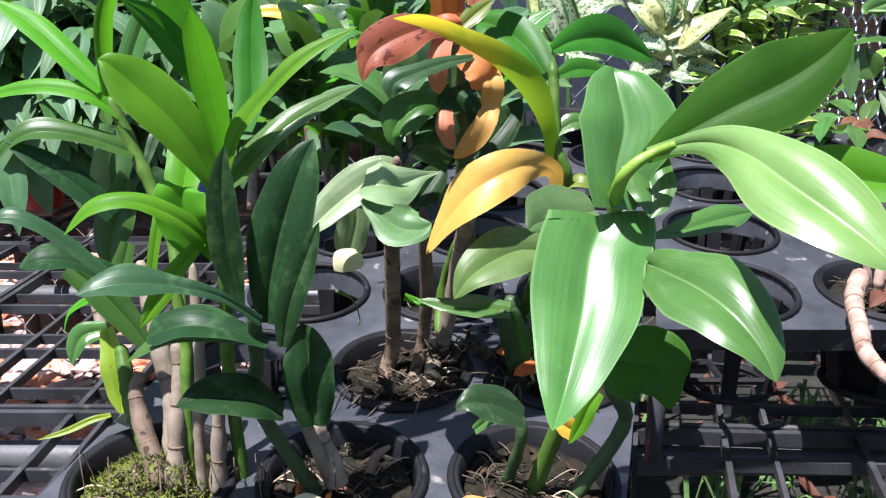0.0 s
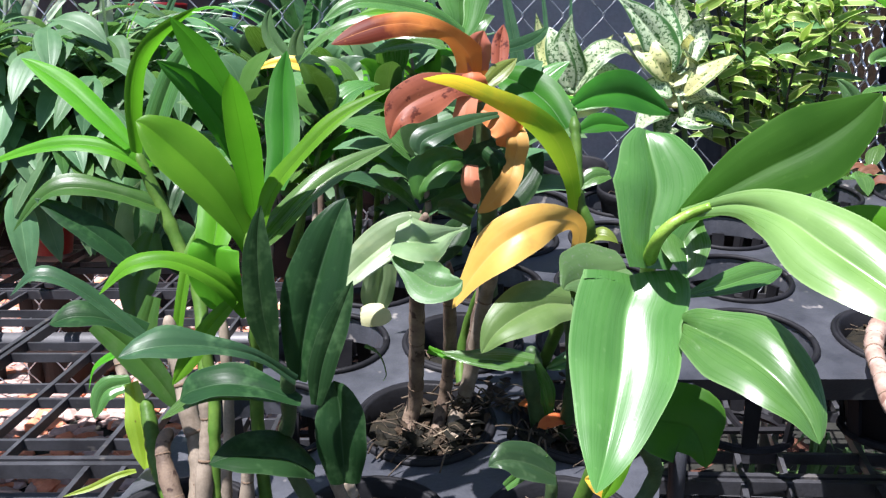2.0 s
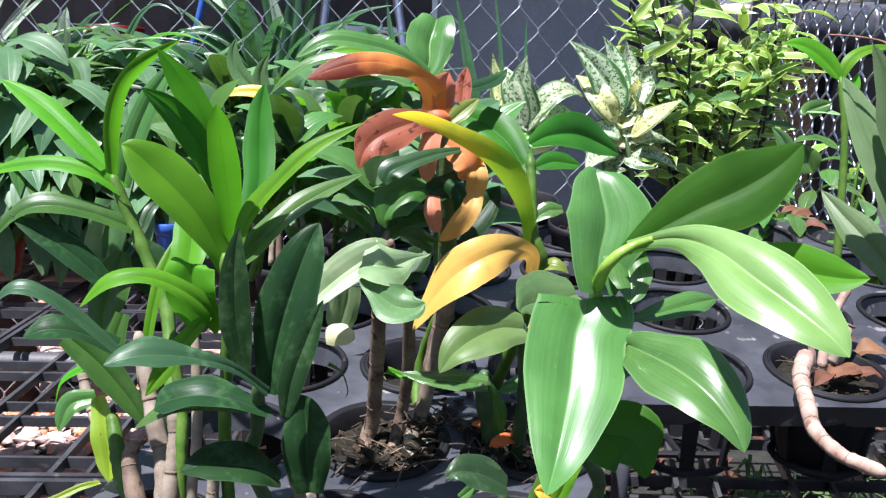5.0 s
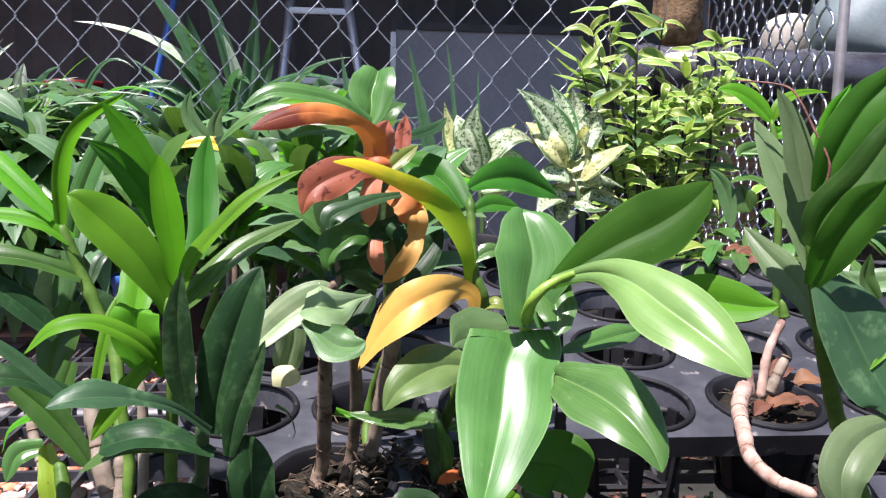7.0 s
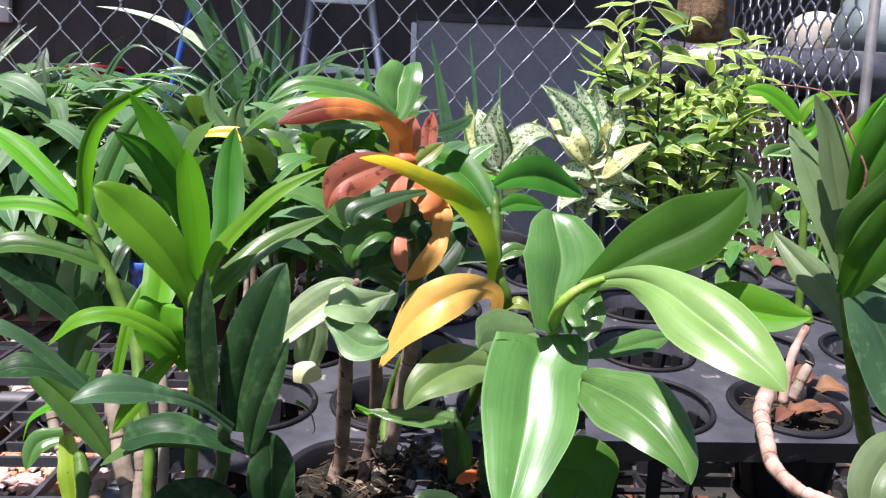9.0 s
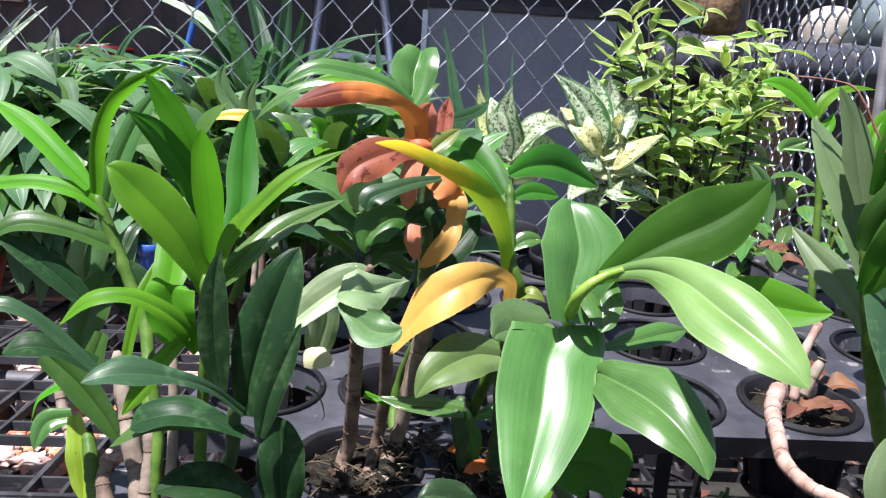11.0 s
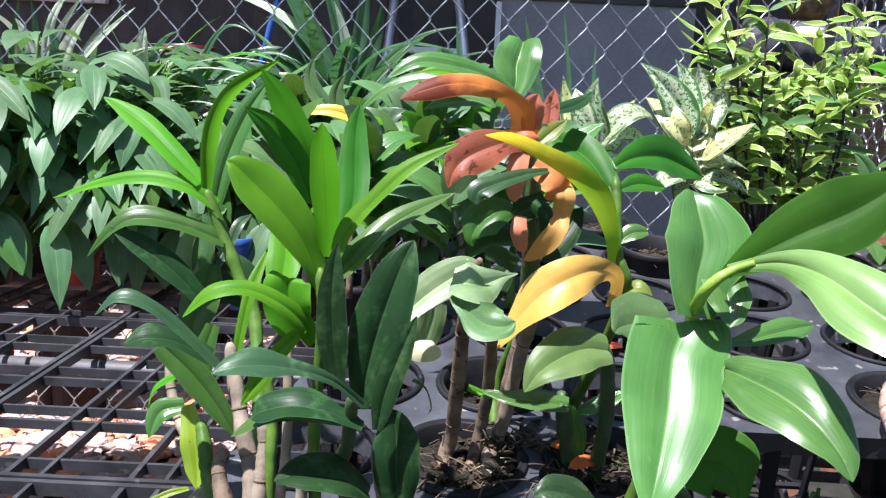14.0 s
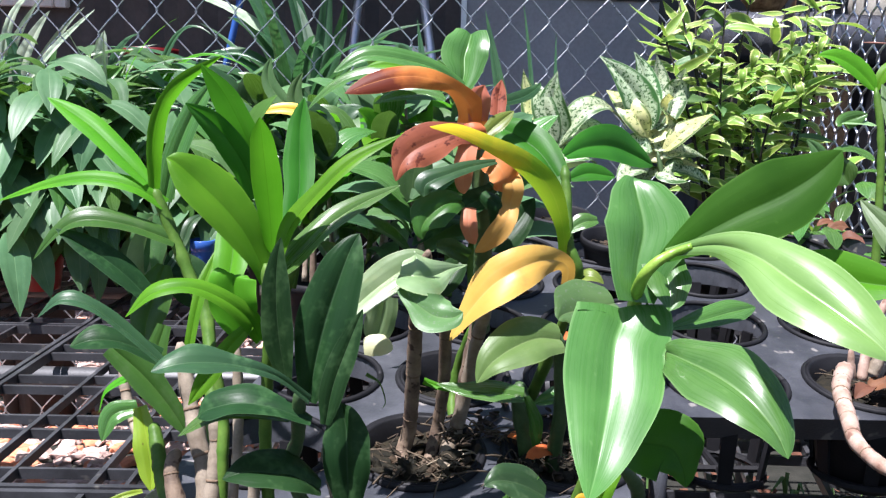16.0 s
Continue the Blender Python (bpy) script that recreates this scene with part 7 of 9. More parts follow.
strap_plant((-0.703, 1.722, 0.550), 26, 0.40, 0.018, 1.10, ("strap", "strap_pale", "mid"), 33, "clump of long bowed strap leaves with pale edges", 0.8)
round_pot((-0.703, 1.722, 0.485), 0.06, 0.075, M_POT, "black plastic plant pot on the bench")
strap_plant((-1.039, 2.259, 0.550), 40, 0.55, 0.045, 0.95, ("strap", "strap", "strap", "strap_pale"), 34, "clump of long bowed strap leaves with pale edges", 1.0)
round_pot((-1.039, 2.259, 0.000), 0.036, 0.55, M_PLANTER, "slim tall black planter on the ground")
strap_plant((-0.139, 1.967, 0.550), 40, 0.40, 0.036, 1.0, ("strap", "strap", "mid"), 35, "clump of long bowed strap leaves with pale edges", 0.9)
round_pot((-0.139, 1.967, 0.000), 0.085, 0.55, M_PLANTER, "tall black planter on the ground")
strap_plant((-1.141, 1.967, 0.550), 24, 0.50, 0.020, 0.90, ("strap", "strap_pale", "mid"), 36, "clump of long bowed strap leaves with pale edges", 1.0)
round_pot((-1.141, 1.967, 0.000), 0.036, 0.55, M_PLANTER, "slim tall black planter on the ground")
strap_plant((-0.383, 1.640, 0.550), 24, 0.33, 0.015, 1.10, ("strap", "bright", "strap_pale"), 37, "clump of long bowed strap leaves with pale edges", 0.7)
round_pot((-0.383, 1.640, 0.485), 0.06, 0.075, M_POT, "black plastic plant pot on the bench")

strap_leaf_plant_1 = thing("strap_leaf_plant", (-0.329, 2.087, 0.550), "clump of long bowed strap leaves behind the fence", "plant", "strap-leaved plants")
leaf(strap_leaf_plant_1, (-0.330, 2.106, 0.820), (-0.468, 2.125, 1.005), (-0.710, 2.129, 1.075), 0.0474, (0.315, -0.594, 0.740), G["strap_pale"], shape=0.35, fold=0.35)
leaf(strap_leaf_plant_1, (-0.337, 2.107, 0.820), (-0.440, 2.125, 1.026), (-0.539, 2.123, 1.165), 0.0549, (0.310, -0.599, 0.738), G["strap"], shape=0.35, fold=0.35)
leaf(strap_leaf_plant_1, (-0.299, 2.101, 0.806), (-0.279, 2.103, 0.988), (-0.267, 2.093, 1.150), 0.0474, (0.269, -0.607, 0.748), G["strap"], shape=0.35, fold=0.35)
leaf(strap_leaf_plant_1, (-0.309, 2.104, 0.820), (-0.311, 2.099, 0.931), (-0.346, 2.088, 1.052), 0.0474, (0.274, -0.598, 0.753), G["strap_pale"], shape=0.35, fold=0.35)
leaf(strap_leaf_plant_1, (-0.287, 2.100, 0.807), (-0.174, 2.087, 0.948), (-0.027, 2.048, 1.002), 0.0292, (0.241, -0.609, 0.756), G["strap"], shape=0.35, fold=0.35)
leaf(strap_leaf_plant_1, (-0.344, 2.105, 0.805), (-0.495, 2.117, 0.927), (-0.598, 2.086, 0.841), 0.0402, (0.318, -0.584, 0.747), G["strap"], shape=0.35, fold=0.35)
leaf(strap_leaf_plant_1, (-0.323, 2.105, 0.820), (-0.398, 2.115, 0.985), (-0.435, 2.104, 1.105), 0.0474, (0.298, -0.598, 0.744), G["strap"], shape=0.35, fold=0.35)
leaf(strap_leaf_plant_1, (-0.316, 2.103, 0.806), (-0.369, 2.101, 0.902), (-0.448, 2.089, 0.982), 0.0549, (0.287, -0.591, 0.754), G["strap"], shape=0.35, fold=0.35)
leaf(strap_leaf_plant_1, (-0.301, 2.101, 0.806), (-0.244, 2.096, 0.961), (-0.228, 2.076, 1.055), 0.0402, (0.259, -0.606, 0.752), G["strap"], shape=0.35, fold=0.35)
leaf(strap_leaf_plant_1, (-0.344, 2.104, 0.791), (-0.481, 2.112, 0.900), (-0.557, 2.093, 0.924), 0.0365, (0.313, -0.582, 0.750), G["strap"], shape=0.35, fold=0.35)
leaf(strap_leaf_plant_1, (-0.295, 2.102, 0.821), (-0.357, 2.120, 1.056), (-0.408, 2.111, 1.175), 0.0438, (0.292, -0.609, 0.738), G["strap"], shape=0.35, fold=0.35)
leaf(strap_leaf_plant_1, (-0.287, 2.100, 0.807), (-0.202, 2.084, 0.906), (-0.117, 2.054, 0.975), 0.0365, (0.246, -0.602, 0.760), G["mid"], shape=0.35, fold=0.35)
leaf(strap_leaf_plant_1, (-0.351, 2.106, 0.805), (-0.440, 2.115, 0.957), (-0.517, 2.100, 1.008), 0.0438, (0.306, -0.592, 0.746), G["strap"], shape=0.35, fold=0.35)
round_pot((-0.329, 2.087, 0.000), 0.085, 0.56, M_PLANTER, "tall black planter on the ground")

strap_leaf_plant_2 = thing("strap_leaf_plant", (-1.013, 1.943, 0.550), "clump of pale strap leaves behind the fence", "plant", "strap-leaved plants")
leaf(strap_leaf_plant_2, (-1.035, 1.966, 0.690), (-1.004, 1.978, 0.877), (-0.912, 1.974, 1.031), 0.0294, (0.502, -0.670, 0.548), G["strap_pale"], shape=0.35, fold=0.35)
leaf(strap_leaf_plant_2, (-1.009, 1.968, 0.705), (-0.918, 1.982, 0.896), (-0.814, 1.972, 1.011), 0.0241, (0.481, -0.686, 0.545), G["strap_pale"], shape=0.35, fold=0.35)
leaf(strap_leaf_plant_2, (-0.768, 1.977, 0.747), (-0.793, 1.977, 0.865), (-0.780, 1.962, 0.952), 0.0268, (0.445, -0.702, 0.556), G["strap_pale"], shape=0.35, fold=0.35)
leaf(strap_leaf_plant_2, (-1.089, 1.965, 0.686), (-1.084, 1.977, 0.872), (-1.065, 1.971, 1.015), 0.0348, (0.520, -0.656, 0.547), G["strap"], shape=0.35, fold=0.35)
leaf(strap_leaf_plant_2, (-1.042, 1.965, 0.689), (-1.031, 1.977, 0.876), (-1.039, 1.971, 1.016), 0.0294, (0.508, -0.665, 0.547), G["strap"], shape=0.35, fold=0.35)
leaf(strap_leaf_plant_2, (-1.062, 1.965, 0.688), (-1.075, 1.970, 0.833), (-1.061, 1.960, 0.950), 0.0214, (0.515, -0.652, 0.556), G["strap_pale"], shape=0.35, fold=0.35)
leaf(strap_leaf_plant_2, (-0.995, 1.969, 0.706), (-0.874, 1.971, 0.833), (-0.778, 1.931, 0.773), 0.0214, (0.465, -0.685, 0.561), G["strap"], shape=0.35, fold=0.35)
leaf(strap_leaf_plant_2, (-1.116, 1.964, 0.685), (-1.123, 1.974, 0.857), (-1.134, 1.961, 0.958), 0.0321, (0.528, -0.647, 0.549), G["strap"], shape=0.35, fold=0.35)
leaf(strap_leaf_plant_2, (-1.062, 1.965, 0.688), (-1.007, 1.969, 0.824), (-0.986, 1.954, 0.916), 0.0241, (0.499, -0.662, 0.559), G["strap"], shape=0.35, fold=0.35)
leaf(strap_leaf_plant_2, (-0.981, 1.966, 0.693), (-0.886, 1.968, 0.819), (-0.744, 1.943, 0.847), 0.0187, (0.467, -0.681, 0.564), G["strap_pale"], shape=0.35, fold=0.35)
round_pot((-1.013, 1.943, 0.000), 0.036, 0.56, M_PLANTER, "slim tall black planter on the ground")

strap_leaf_plant_3 = thing("strap_leaf_plant", (-0.563, 1.551, 0.560), "clump of pale spreading strap leaves on the bench", "plant", "strap-leaved plants")
leaf(strap_leaf_plant_3, (-0.591, 1.569, 0.730), (-0.601, 1.563, 0.814), (-0.659, 1.548, 0.843), 0.0235, (0.298, -0.606, 0.738), G["strap_pale"], shape=0.35, fold=0.3)
leaf(strap_leaf_plant_3, (-0.570, 1.571, 0.742), (-0.508, 1.572, 0.863), (-0.406, 1.549, 0.842), 0.0149, (0.269, -0.626, 0.732), G["bright"], shape=0.35, fold=0.3)
leaf(strap_leaf_plant_3, (-0.570, 1.569, 0.731), (-0.558, 1.564, 0.817), (-0.550, 1.553, 0.869), 0.0213, (0.284, -0.612, 0.738), G["strap_pale"], shape=0.35, fold=0.3)
leaf(strap_leaf_plant_3, (-0.559, 1.569, 0.732), (-0.474, 1.569, 0.844), (-0.410, 1.546, 0.826), 0.0192, (0.256, -0.627, 0.736), G["strap_pale"], shape=0.35, fold=0.3)
leaf(strap_leaf_plant_3, (-0.602, 1.569, 0.729), (-0.655, 1.564, 0.821), (-0.722, 1.545, 0.832), 0.0171, (0.316, -0.600, 0.735), G["strap_pale"], shape=0.35, fold=0.3)
leaf(strap_leaf_plant_3, (-0.559, 1.569, 0.732), (-0.445, 1.575, 0.877), (-0.323, 1.554, 0.873), 0.0149, (0.247, -0.637, 0.731), G["strap"], shape=0.35, fold=0.3)
leaf(strap_leaf_plant_3, (-0.580, 1.569, 0.731), (-0.611, 1.561, 0.803), (-0.613, 1.550, 0.855), 0.0235, (0.300, -0.603, 0.739), G["strap_pale"], shape=0.35, fold=0.3)
leaf(strap_leaf_plant_3, (-0.549, 1.571, 0.743), (-0.477, 1.575, 0.880), (-0.344, 1.552, 0.862), 0.0128, (0.259, -0.633, 0.729), G["bright"], shape=0.35, fold=0.3)
leaf(strap_leaf_plant_3, (-0.554, 1.569, 0.732), (-0.501, 1.581, 0.916), (-0.422, 1.563, 0.924), 0.0149, (0.269, -0.637, 0.723), G["strap"], shape=0.35, fold=0.3)
round_pot((-0.563, 1.551, 0.485), 0.06, 0.085, M_POT, "black plastic plant pot on the bench")

strap_leaf_plant_5 = thing("strap_leaf_plant", (-0.943, 1.958, 0.550), "clump of broad pale strap leaves behind the fence", "plant", "strap-leaved plants")
leaf(strap_leaf_plant_5, (-0.992, 1.966, 0.787), (-0.952, 1.965, 0.905), (-0.893, 1.969, 1.000), 0.0397, (0.297, -0.466, 0.833), G["strap_pale"], shape=0.35, fold=0.2, point=0.6)
leaf(strap_leaf_plant_5, (-0.978, 1.966, 0.787), (-0.905, 1.962, 0.894), (-0.790, 1.968, 1.005), 0.0291, (0.288, -0.469, 0.835), G["strap_pale"], shape=0.35, fold=0.2, point=0.6)
leaf(strap_leaf_plant_5, (-1.005, 1.964, 0.773), (-0.980, 1.980, 0.996), (-0.845, 1.975, 1.040), 0.0212, (0.306, -0.471, 0.827), G["strap_pale"], shape=0.35, fold=0.2, point=0.6)
leaf(strap_leaf_plant_5, (-0.784, 1.964, 0.792), (-0.778, 1.959, 0.884), (-0.768, 1.961, 0.959), 0.0344, (0.263, -0.480, 0.837), G["strap_pale"], shape=0.35, fold=0.2, point=0.6)
leaf(strap_leaf_plant_5, (-0.898, 1.963, 0.776), (-0.852, 1.957, 0.869), (-0.736, 1.953, 0.917), 0.0238, (0.277, -0.472, 0.837), G["strap_pale"], shape=0.35, fold=0.2, point=0.6)
leaf(strap_leaf_plant_5, (-0.965, 1.964, 0.774), (-0.971, 1.961, 0.879), (-0.994, 1.961, 0.943), 0.0344, (0.300, -0.462, 0.835), G["strap"], shape=0.35, fold=0.2, point=0.6)
leaf(strap_leaf_plant_5, (-0.751, 1.964, 0.793), (-0.725, 1.954, 0.859), (-0.664, 1.952, 0.919), 0.0265, (0.251, -0.482, 0.839), G["strap_pale"], shape=0.35, fold=0.2, point=0.6)
leaf(strap_leaf_plant_5, (-0.804, 1.962, 0.778), (-0.740, 1.962, 0.911), (-0.685, 1.958, 0.951), 0.0238, (0.256, -0.486, 0.836), G["strap"], shape=0.35, fold=0.2, point=0.6)
leaf(strap_leaf_plant_5, (-0.858, 1.965, 0.790), (-0.818, 1.955, 0.856), (-0.798, 1.951, 0.898), 0.0291, (0.270, -0.474, 0.838), G["strap_pale"], shape=0.35, fold=0.2, point=0.6)
leaf(strap_leaf_plant_5, (-1.032, 1.967, 0.786), (-1.037, 1.964, 0.890), (-1.074, 1.967, 0.967), 0.0318, (0.312, -0.456, 0.833), G["strap_pale"], shape=0.35, fold=0.2, point=0.6)
round_pot((-0.943, 1.958, 0.000), 0.085, 0.56, M_PLANTER, "tall black planter on the ground")

strap_leaf_plant_4 = thing("strap_leaf_plant", (-0.550, 1.413, 0.560), "low clump of pale spreading strap leaves on the bench", "plant", "strap-leaved plants")
leaf(strap_leaf_plant_4, (-0.555, 1.429, 0.752), (-0.509, 1.378, 0.842), (-0.357, 1.306, 0.845), 0.0156, (0.230, -0.422, 0.877), G["strap_pale"], shape=0.4, fold=0.25)
leaf(strap_leaf_plant_4, (-0.555, 1.429, 0.752), (-0.592, 1.385, 0.842), (-0.671, 1.326, 0.817), 0.0184, (0.249, -0.414, 0.875), G["bush"], shape=0.4, fold=0.25)
leaf(strap_leaf_plant_4, (-0.564, 1.428, 0.742), (-0.555, 1.379, 0.826), (-0.537, 1.329, 0.903), 0.0138, (0.240, -0.416, 0.877), G["strap_pale"], shape=0.4, fold=0.25)
leaf(strap_leaf_plant_4, (-0.545, 1.428, 0.752), (-0.463, 1.371, 0.822), (-0.346, 1.300, 0.812), 0.0202, (0.217, -0.425, 0.879), G["bush"], shape=0.4, fold=0.25)
leaf(strap_leaf_plant_4, (-0.555, 1.427, 0.742), (-0.572, 1.378, 0.811), (-0.618, 1.319, 0.801), 0.0165, (0.243, -0.413, 0.878), G["strap_pale"], shape=0.4, fold=0.25)
leaf(strap_leaf_plant_4, (-0.550, 1.427, 0.747), (-0.522, 1.374, 0.810), (-0.439, 1.309, 0.822), 0.0184, (0.231, -0.418, 0.879), G["strap_pale"], shape=0.4, fold=0.25)
leaf(strap_leaf_plant_4, (-0.555, 1.427, 0.742), (-0.608, 1.380, 0.800), (-0.660, 1.318, 0.769), 0.0221, (0.251, -0.408, 0.878), G["bush"], shape=0.4, fold=0.25)
leaf(strap_leaf_plant_4, (-0.560, 1.429, 0.751), (-0.593, 1.389, 0.864), (-0.606, 1.338, 0.920), 0.0119, (0.251, -0.416, 0.874), G["strap_pale"], shape=0.4, fold=0.25)
leaf(strap_leaf_plant_4, (-0.545, 1.426, 0.743), (-0.443, 1.366, 0.801), (-0.318, 1.292, 0.782), 0.0202, (0.211, -0.424, 0.881), G["bush"], shape=0.4, fold=0.25)
leaf(strap_leaf_plant_4, (-0.555, 1.429, 0.752), (-0.483, 1.379, 0.857), (-0.322, 1.306, 0.863), 0.0119, (0.224, -0.427, 0.876), G["strap_pale"], shape=0.4, fold=0.25)
leaf(strap_leaf_plant_4, (-0.555, 1.429, 0.752), (-0.511, 1.382, 0.865), (-0.414, 1.325, 0.937), 0.0092, (0.231, -0.425, 0.875), G["bright"], shape=0.4, fold=0.25)
leaf(strap_leaf_plant_4, (-0.545, 1.427, 0.748), (-0.498, 1.370, 0.793), (-0.407, 1.301, 0.794), 0.0221, (0.225, -0.418, 0.880), G["strap_pale"], shape=0.4, fold=0.25)
leaf(strap_leaf_plant_4, (-0.564, 1.428, 0.746), (-0.628, 1.384, 0.821), (-0.696, 1.325, 0.793), 0.0202, (0.257, -0.408, 0.876), G["bush"], shape=0.4, fold=0.25)
round_pot((-0.550, 1.413, 0.485), 0.06, 0.085, M_POT, "black plastic plant pot on the bench")

upright_leaf_plant = thing("upright_leaf_plant", (0.131, 1.395, 0.565), "plant of thin upright green leaves by the fence", "plant", "potted plants")
round_pot((0.004, 1.404, 0.490), 0.06, 0.08, M_POT, "black plastic plant pot on the bench")
cane(upright_leaf_plant, [(0.131, 1.395, 0.550), (0.127, 1.393, 0.682), (0.131, 1.397, 0.707)], 0.0069, M_STEM_DARK)
leaf(upright_leaf_plant, (0.126, 1.395, 0.697), (0.105, 1.417, 0.821), (0.073, 1.444, 0.974), 0.0255, (-0.086, -0.986, 0.144), G["strap"], shape=0.5)
leaf(upright_leaf_plant, (0.168, 1.393, 0.699), (0.154, 1.420, 0.863), (0.138, 1.441, 0.988), 0.0088, (-0.119, -0.986, 0.116), G["strap"], shape=0.5)
leaf(upright_leaf_plant, (0.199, 1.390, 0.701), (0.196, 1.411, 0.827), (0.195, 1.428, 0.938), 0.0088, (-0.147, -0.979, 0.140), G["strap"], shape=0.5)
leaf(upright_leaf_plant, (-0.005, 1.405, 0.688), (-0.022, 1.426, 0.813), (-0.044, 1.451, 0.957), 0.0235, (-0.001, -0.989, 0.149), G["strap"], shape=0.5)
round_pot((0.131, 1.395, 0.490), 0.06, 0.08, M_POT, "black plastic plant pot on the bench")

aglaonema_plant_1 = thing("aglaonema_plant", (0.309, 1.123, 0.570), "aglaonema with silver and cream flecked leaves", "plant", "potted plants")
leaf(aglaonema_plant_1, (0.292, 1.142, 0.783), (0.262, 1.143, 0.839), (0.210, 1.134, 0.883), 0.0500, (-0.411, -0.641, 0.648), G["silver"], point=1.1, fold=0.3)
leaf(aglaonema_plant_1, (0.294, 1.143, 0.789), (0.287, 1.163, 0.849), (0.265, 1.162, 0.892), 0.0354, (-0.178, -0.694, 0.697), G["silver"], point=1.1, fold=0.3)
leaf(aglaonema_plant_1, (0.297, 1.142, 0.784), (0.310, 1.180, 0.842), (0.305, 1.188, 0.890), 0.0382, (0.079, -0.701, 0.708), G["silver"], point=1.1, fold=0.3)
leaf(aglaonema_plant_1, (0.288, 1.141, 0.773), (0.258, 1.139, 0.813), (0.241, 1.216, 0.838), 0.0369, (-0.405, -0.636, 0.657), G["butter"], point=1.1, fold=0.3)
leaf(aglaonema_plant_1, (0.292, 1.139, 0.765), (0.312, 1.154, 0.802), (0.307, 1.118, 0.834), 0.0508, (-0.189, -0.678, 0.711), G["butter"], point=1.1, fold=0.3)
leaf(aglaonema_plant_1, (0.302, 1.141, 0.782), (0.334, 1.177, 0.836), (0.338, 1.152, 0.870), 0.0404, (0.066, -0.698, 0.713), G["silver"], point=1.1, fold=0.3)
leaf(aglaonema_plant_1, (0.309, 1.136, 0.754), (0.341, 1.128, 0.787), (0.390, 1.169, 0.808), 0.0369, (-0.440, -0.611, 0.658), G["butter"], point=1.1, fold=0.3)
leaf(aglaonema_plant_1, (0.310, 1.135, 0.746), (0.340, 1.144, 0.755), (0.394, 1.188, 0.740), 0.0375, (-0.202, -0.660, 0.724), G["silver"], point=1.1, fold=0.3)
leaf(aglaonema_plant_1, (0.306, 1.133, 0.734), (0.343, 1.161, 0.736), (0.355, 1.098, 0.732), 0.0292, (0.057, -0.670, 0.740), G["butter"], point=1.1, fold=0.3)
leaf(aglaonema_plant_1, (0.294, 1.137, 0.753), (0.266, 1.131, 0.764), (0.241, 1.141, 0.750), 0.0369, (-0.403, -0.622, 0.671), G["silver"], point=1.1, fold=0.3)
leaf(aglaonema_plant_1, (0.304, 1.134, 0.739), (0.296, 1.146, 0.746), (0.282, 1.166, 0.740), 0.0288, (-0.178, -0.664, 0.726), G["cream"], point=1.1, fold=0.3)
leaf(aglaonema_plant_1, (0.314, 1.132, 0.730), (0.356, 1.158, 0.726), (0.396, 1.182, 0.705), 0.0382, (0.050, -0.666, 0.744), G["silver"], point=1.1, fold=0.3)
leaf(aglaonema_plant_1, (0.290, 1.133, 0.729), (0.264, 1.125, 0.728), (0.240, 1.103, 0.705), 0.0413, (-0.397, -0.614, 0.682), G["silver"], point=1.1, fold=0.3)
leaf(aglaonema_plant_1, (0.301, 1.137, 0.753), (0.323, 1.148, 0.774), (0.338, 1.136, 0.772), 0.0375, (-0.194, -0.668, 0.718), G["silver"], point=1.1, fold=0.3)
leaf(aglaonema_plant_1, (0.299, 1.134, 0.737), (0.285, 1.165, 0.736), (0.257, 1.165, 0.717), 0.0382, (0.086, -0.672, 0.735), G["butter"], point=1.1, fold=0.3)
leaf(aglaonema_plant_1, (0.307, 1.132, 0.726), (0.324, 1.119, 0.720), (0.367, 1.182, 0.688), 0.0413, (-0.424, -0.599, 0.679), G["silver"], point=1.1, fold=0.3)
leaf(aglaonema_plant_1, (0.300, 1.131, 0.721), (0.290, 1.141, 0.710), (0.269, 1.098, 0.687), 0.0420, (-0.172, -0.654, 0.736), G["silver"], point=1.1, fold=0.3)
leaf(aglaonema_plant_1, (0.301, 1.137, 0.753), (0.295, 1.172, 0.782), (0.263, 1.146, 0.791), 0.0336, (0.083, -0.685, 0.723), G["butter"], point=1.1, fold=0.3)
cane(aglaonema_plant_1, [(0.309, 1.123, 0.565), (0.312, 1.126, 0.690), (0.302, 1.136, 0.753)], 0.0041, M_STEM_DARK)
round_pot((0.309, 1.123, 0.490), 0.06, 0.085, M_POT, "black plastic plant pot on the bench")

aglaonema_plant_2 = thing("aglaonema_plant", (0.168, 1.133, 0.570), "aglaonema with silver and cream flecked leaves", "plant", "potted plants")
leaf(aglaonema_plant_2, (0.163, 1.148, 0.757), (0.152, 1.147, 0.807), (0.155, 1.135, 0.861), 0.0543, (-0.353, -0.655, 0.668), G["silver"], point=1.1, fold=0.3)
leaf(aglaonema_plant_2, (0.151, 1.149, 0.756), (0.127, 1.168, 0.803), (0.111, 1.169, 0.863), 0.0375, (-0.086, -0.698, 0.711), G["butter"], point=1.1, fold=0.3)
leaf(aglaonema_plant_2, (0.159, 1.148, 0.753), (0.187, 1.183, 0.794), (0.221, 1.186, 0.835), 0.0336, (0.140, -0.691, 0.710), G["butter"], point=1.1, fold=0.3)
leaf(aglaonema_plant_2, (0.163, 1.148, 0.757), (0.209, 1.144, 0.816), (0.274, 1.204, 0.780), 0.0435, (-0.382, -0.646, 0.660), G["silver"], point=1.1, fold=0.3)
leaf(aglaonema_plant_2, (0.164, 1.146, 0.745), (0.200, 1.159, 0.783), (0.233, 1.113, 0.763), 0.0420, (-0.127, -0.686, 0.716), G["silver"], point=1.1, fold=0.3)
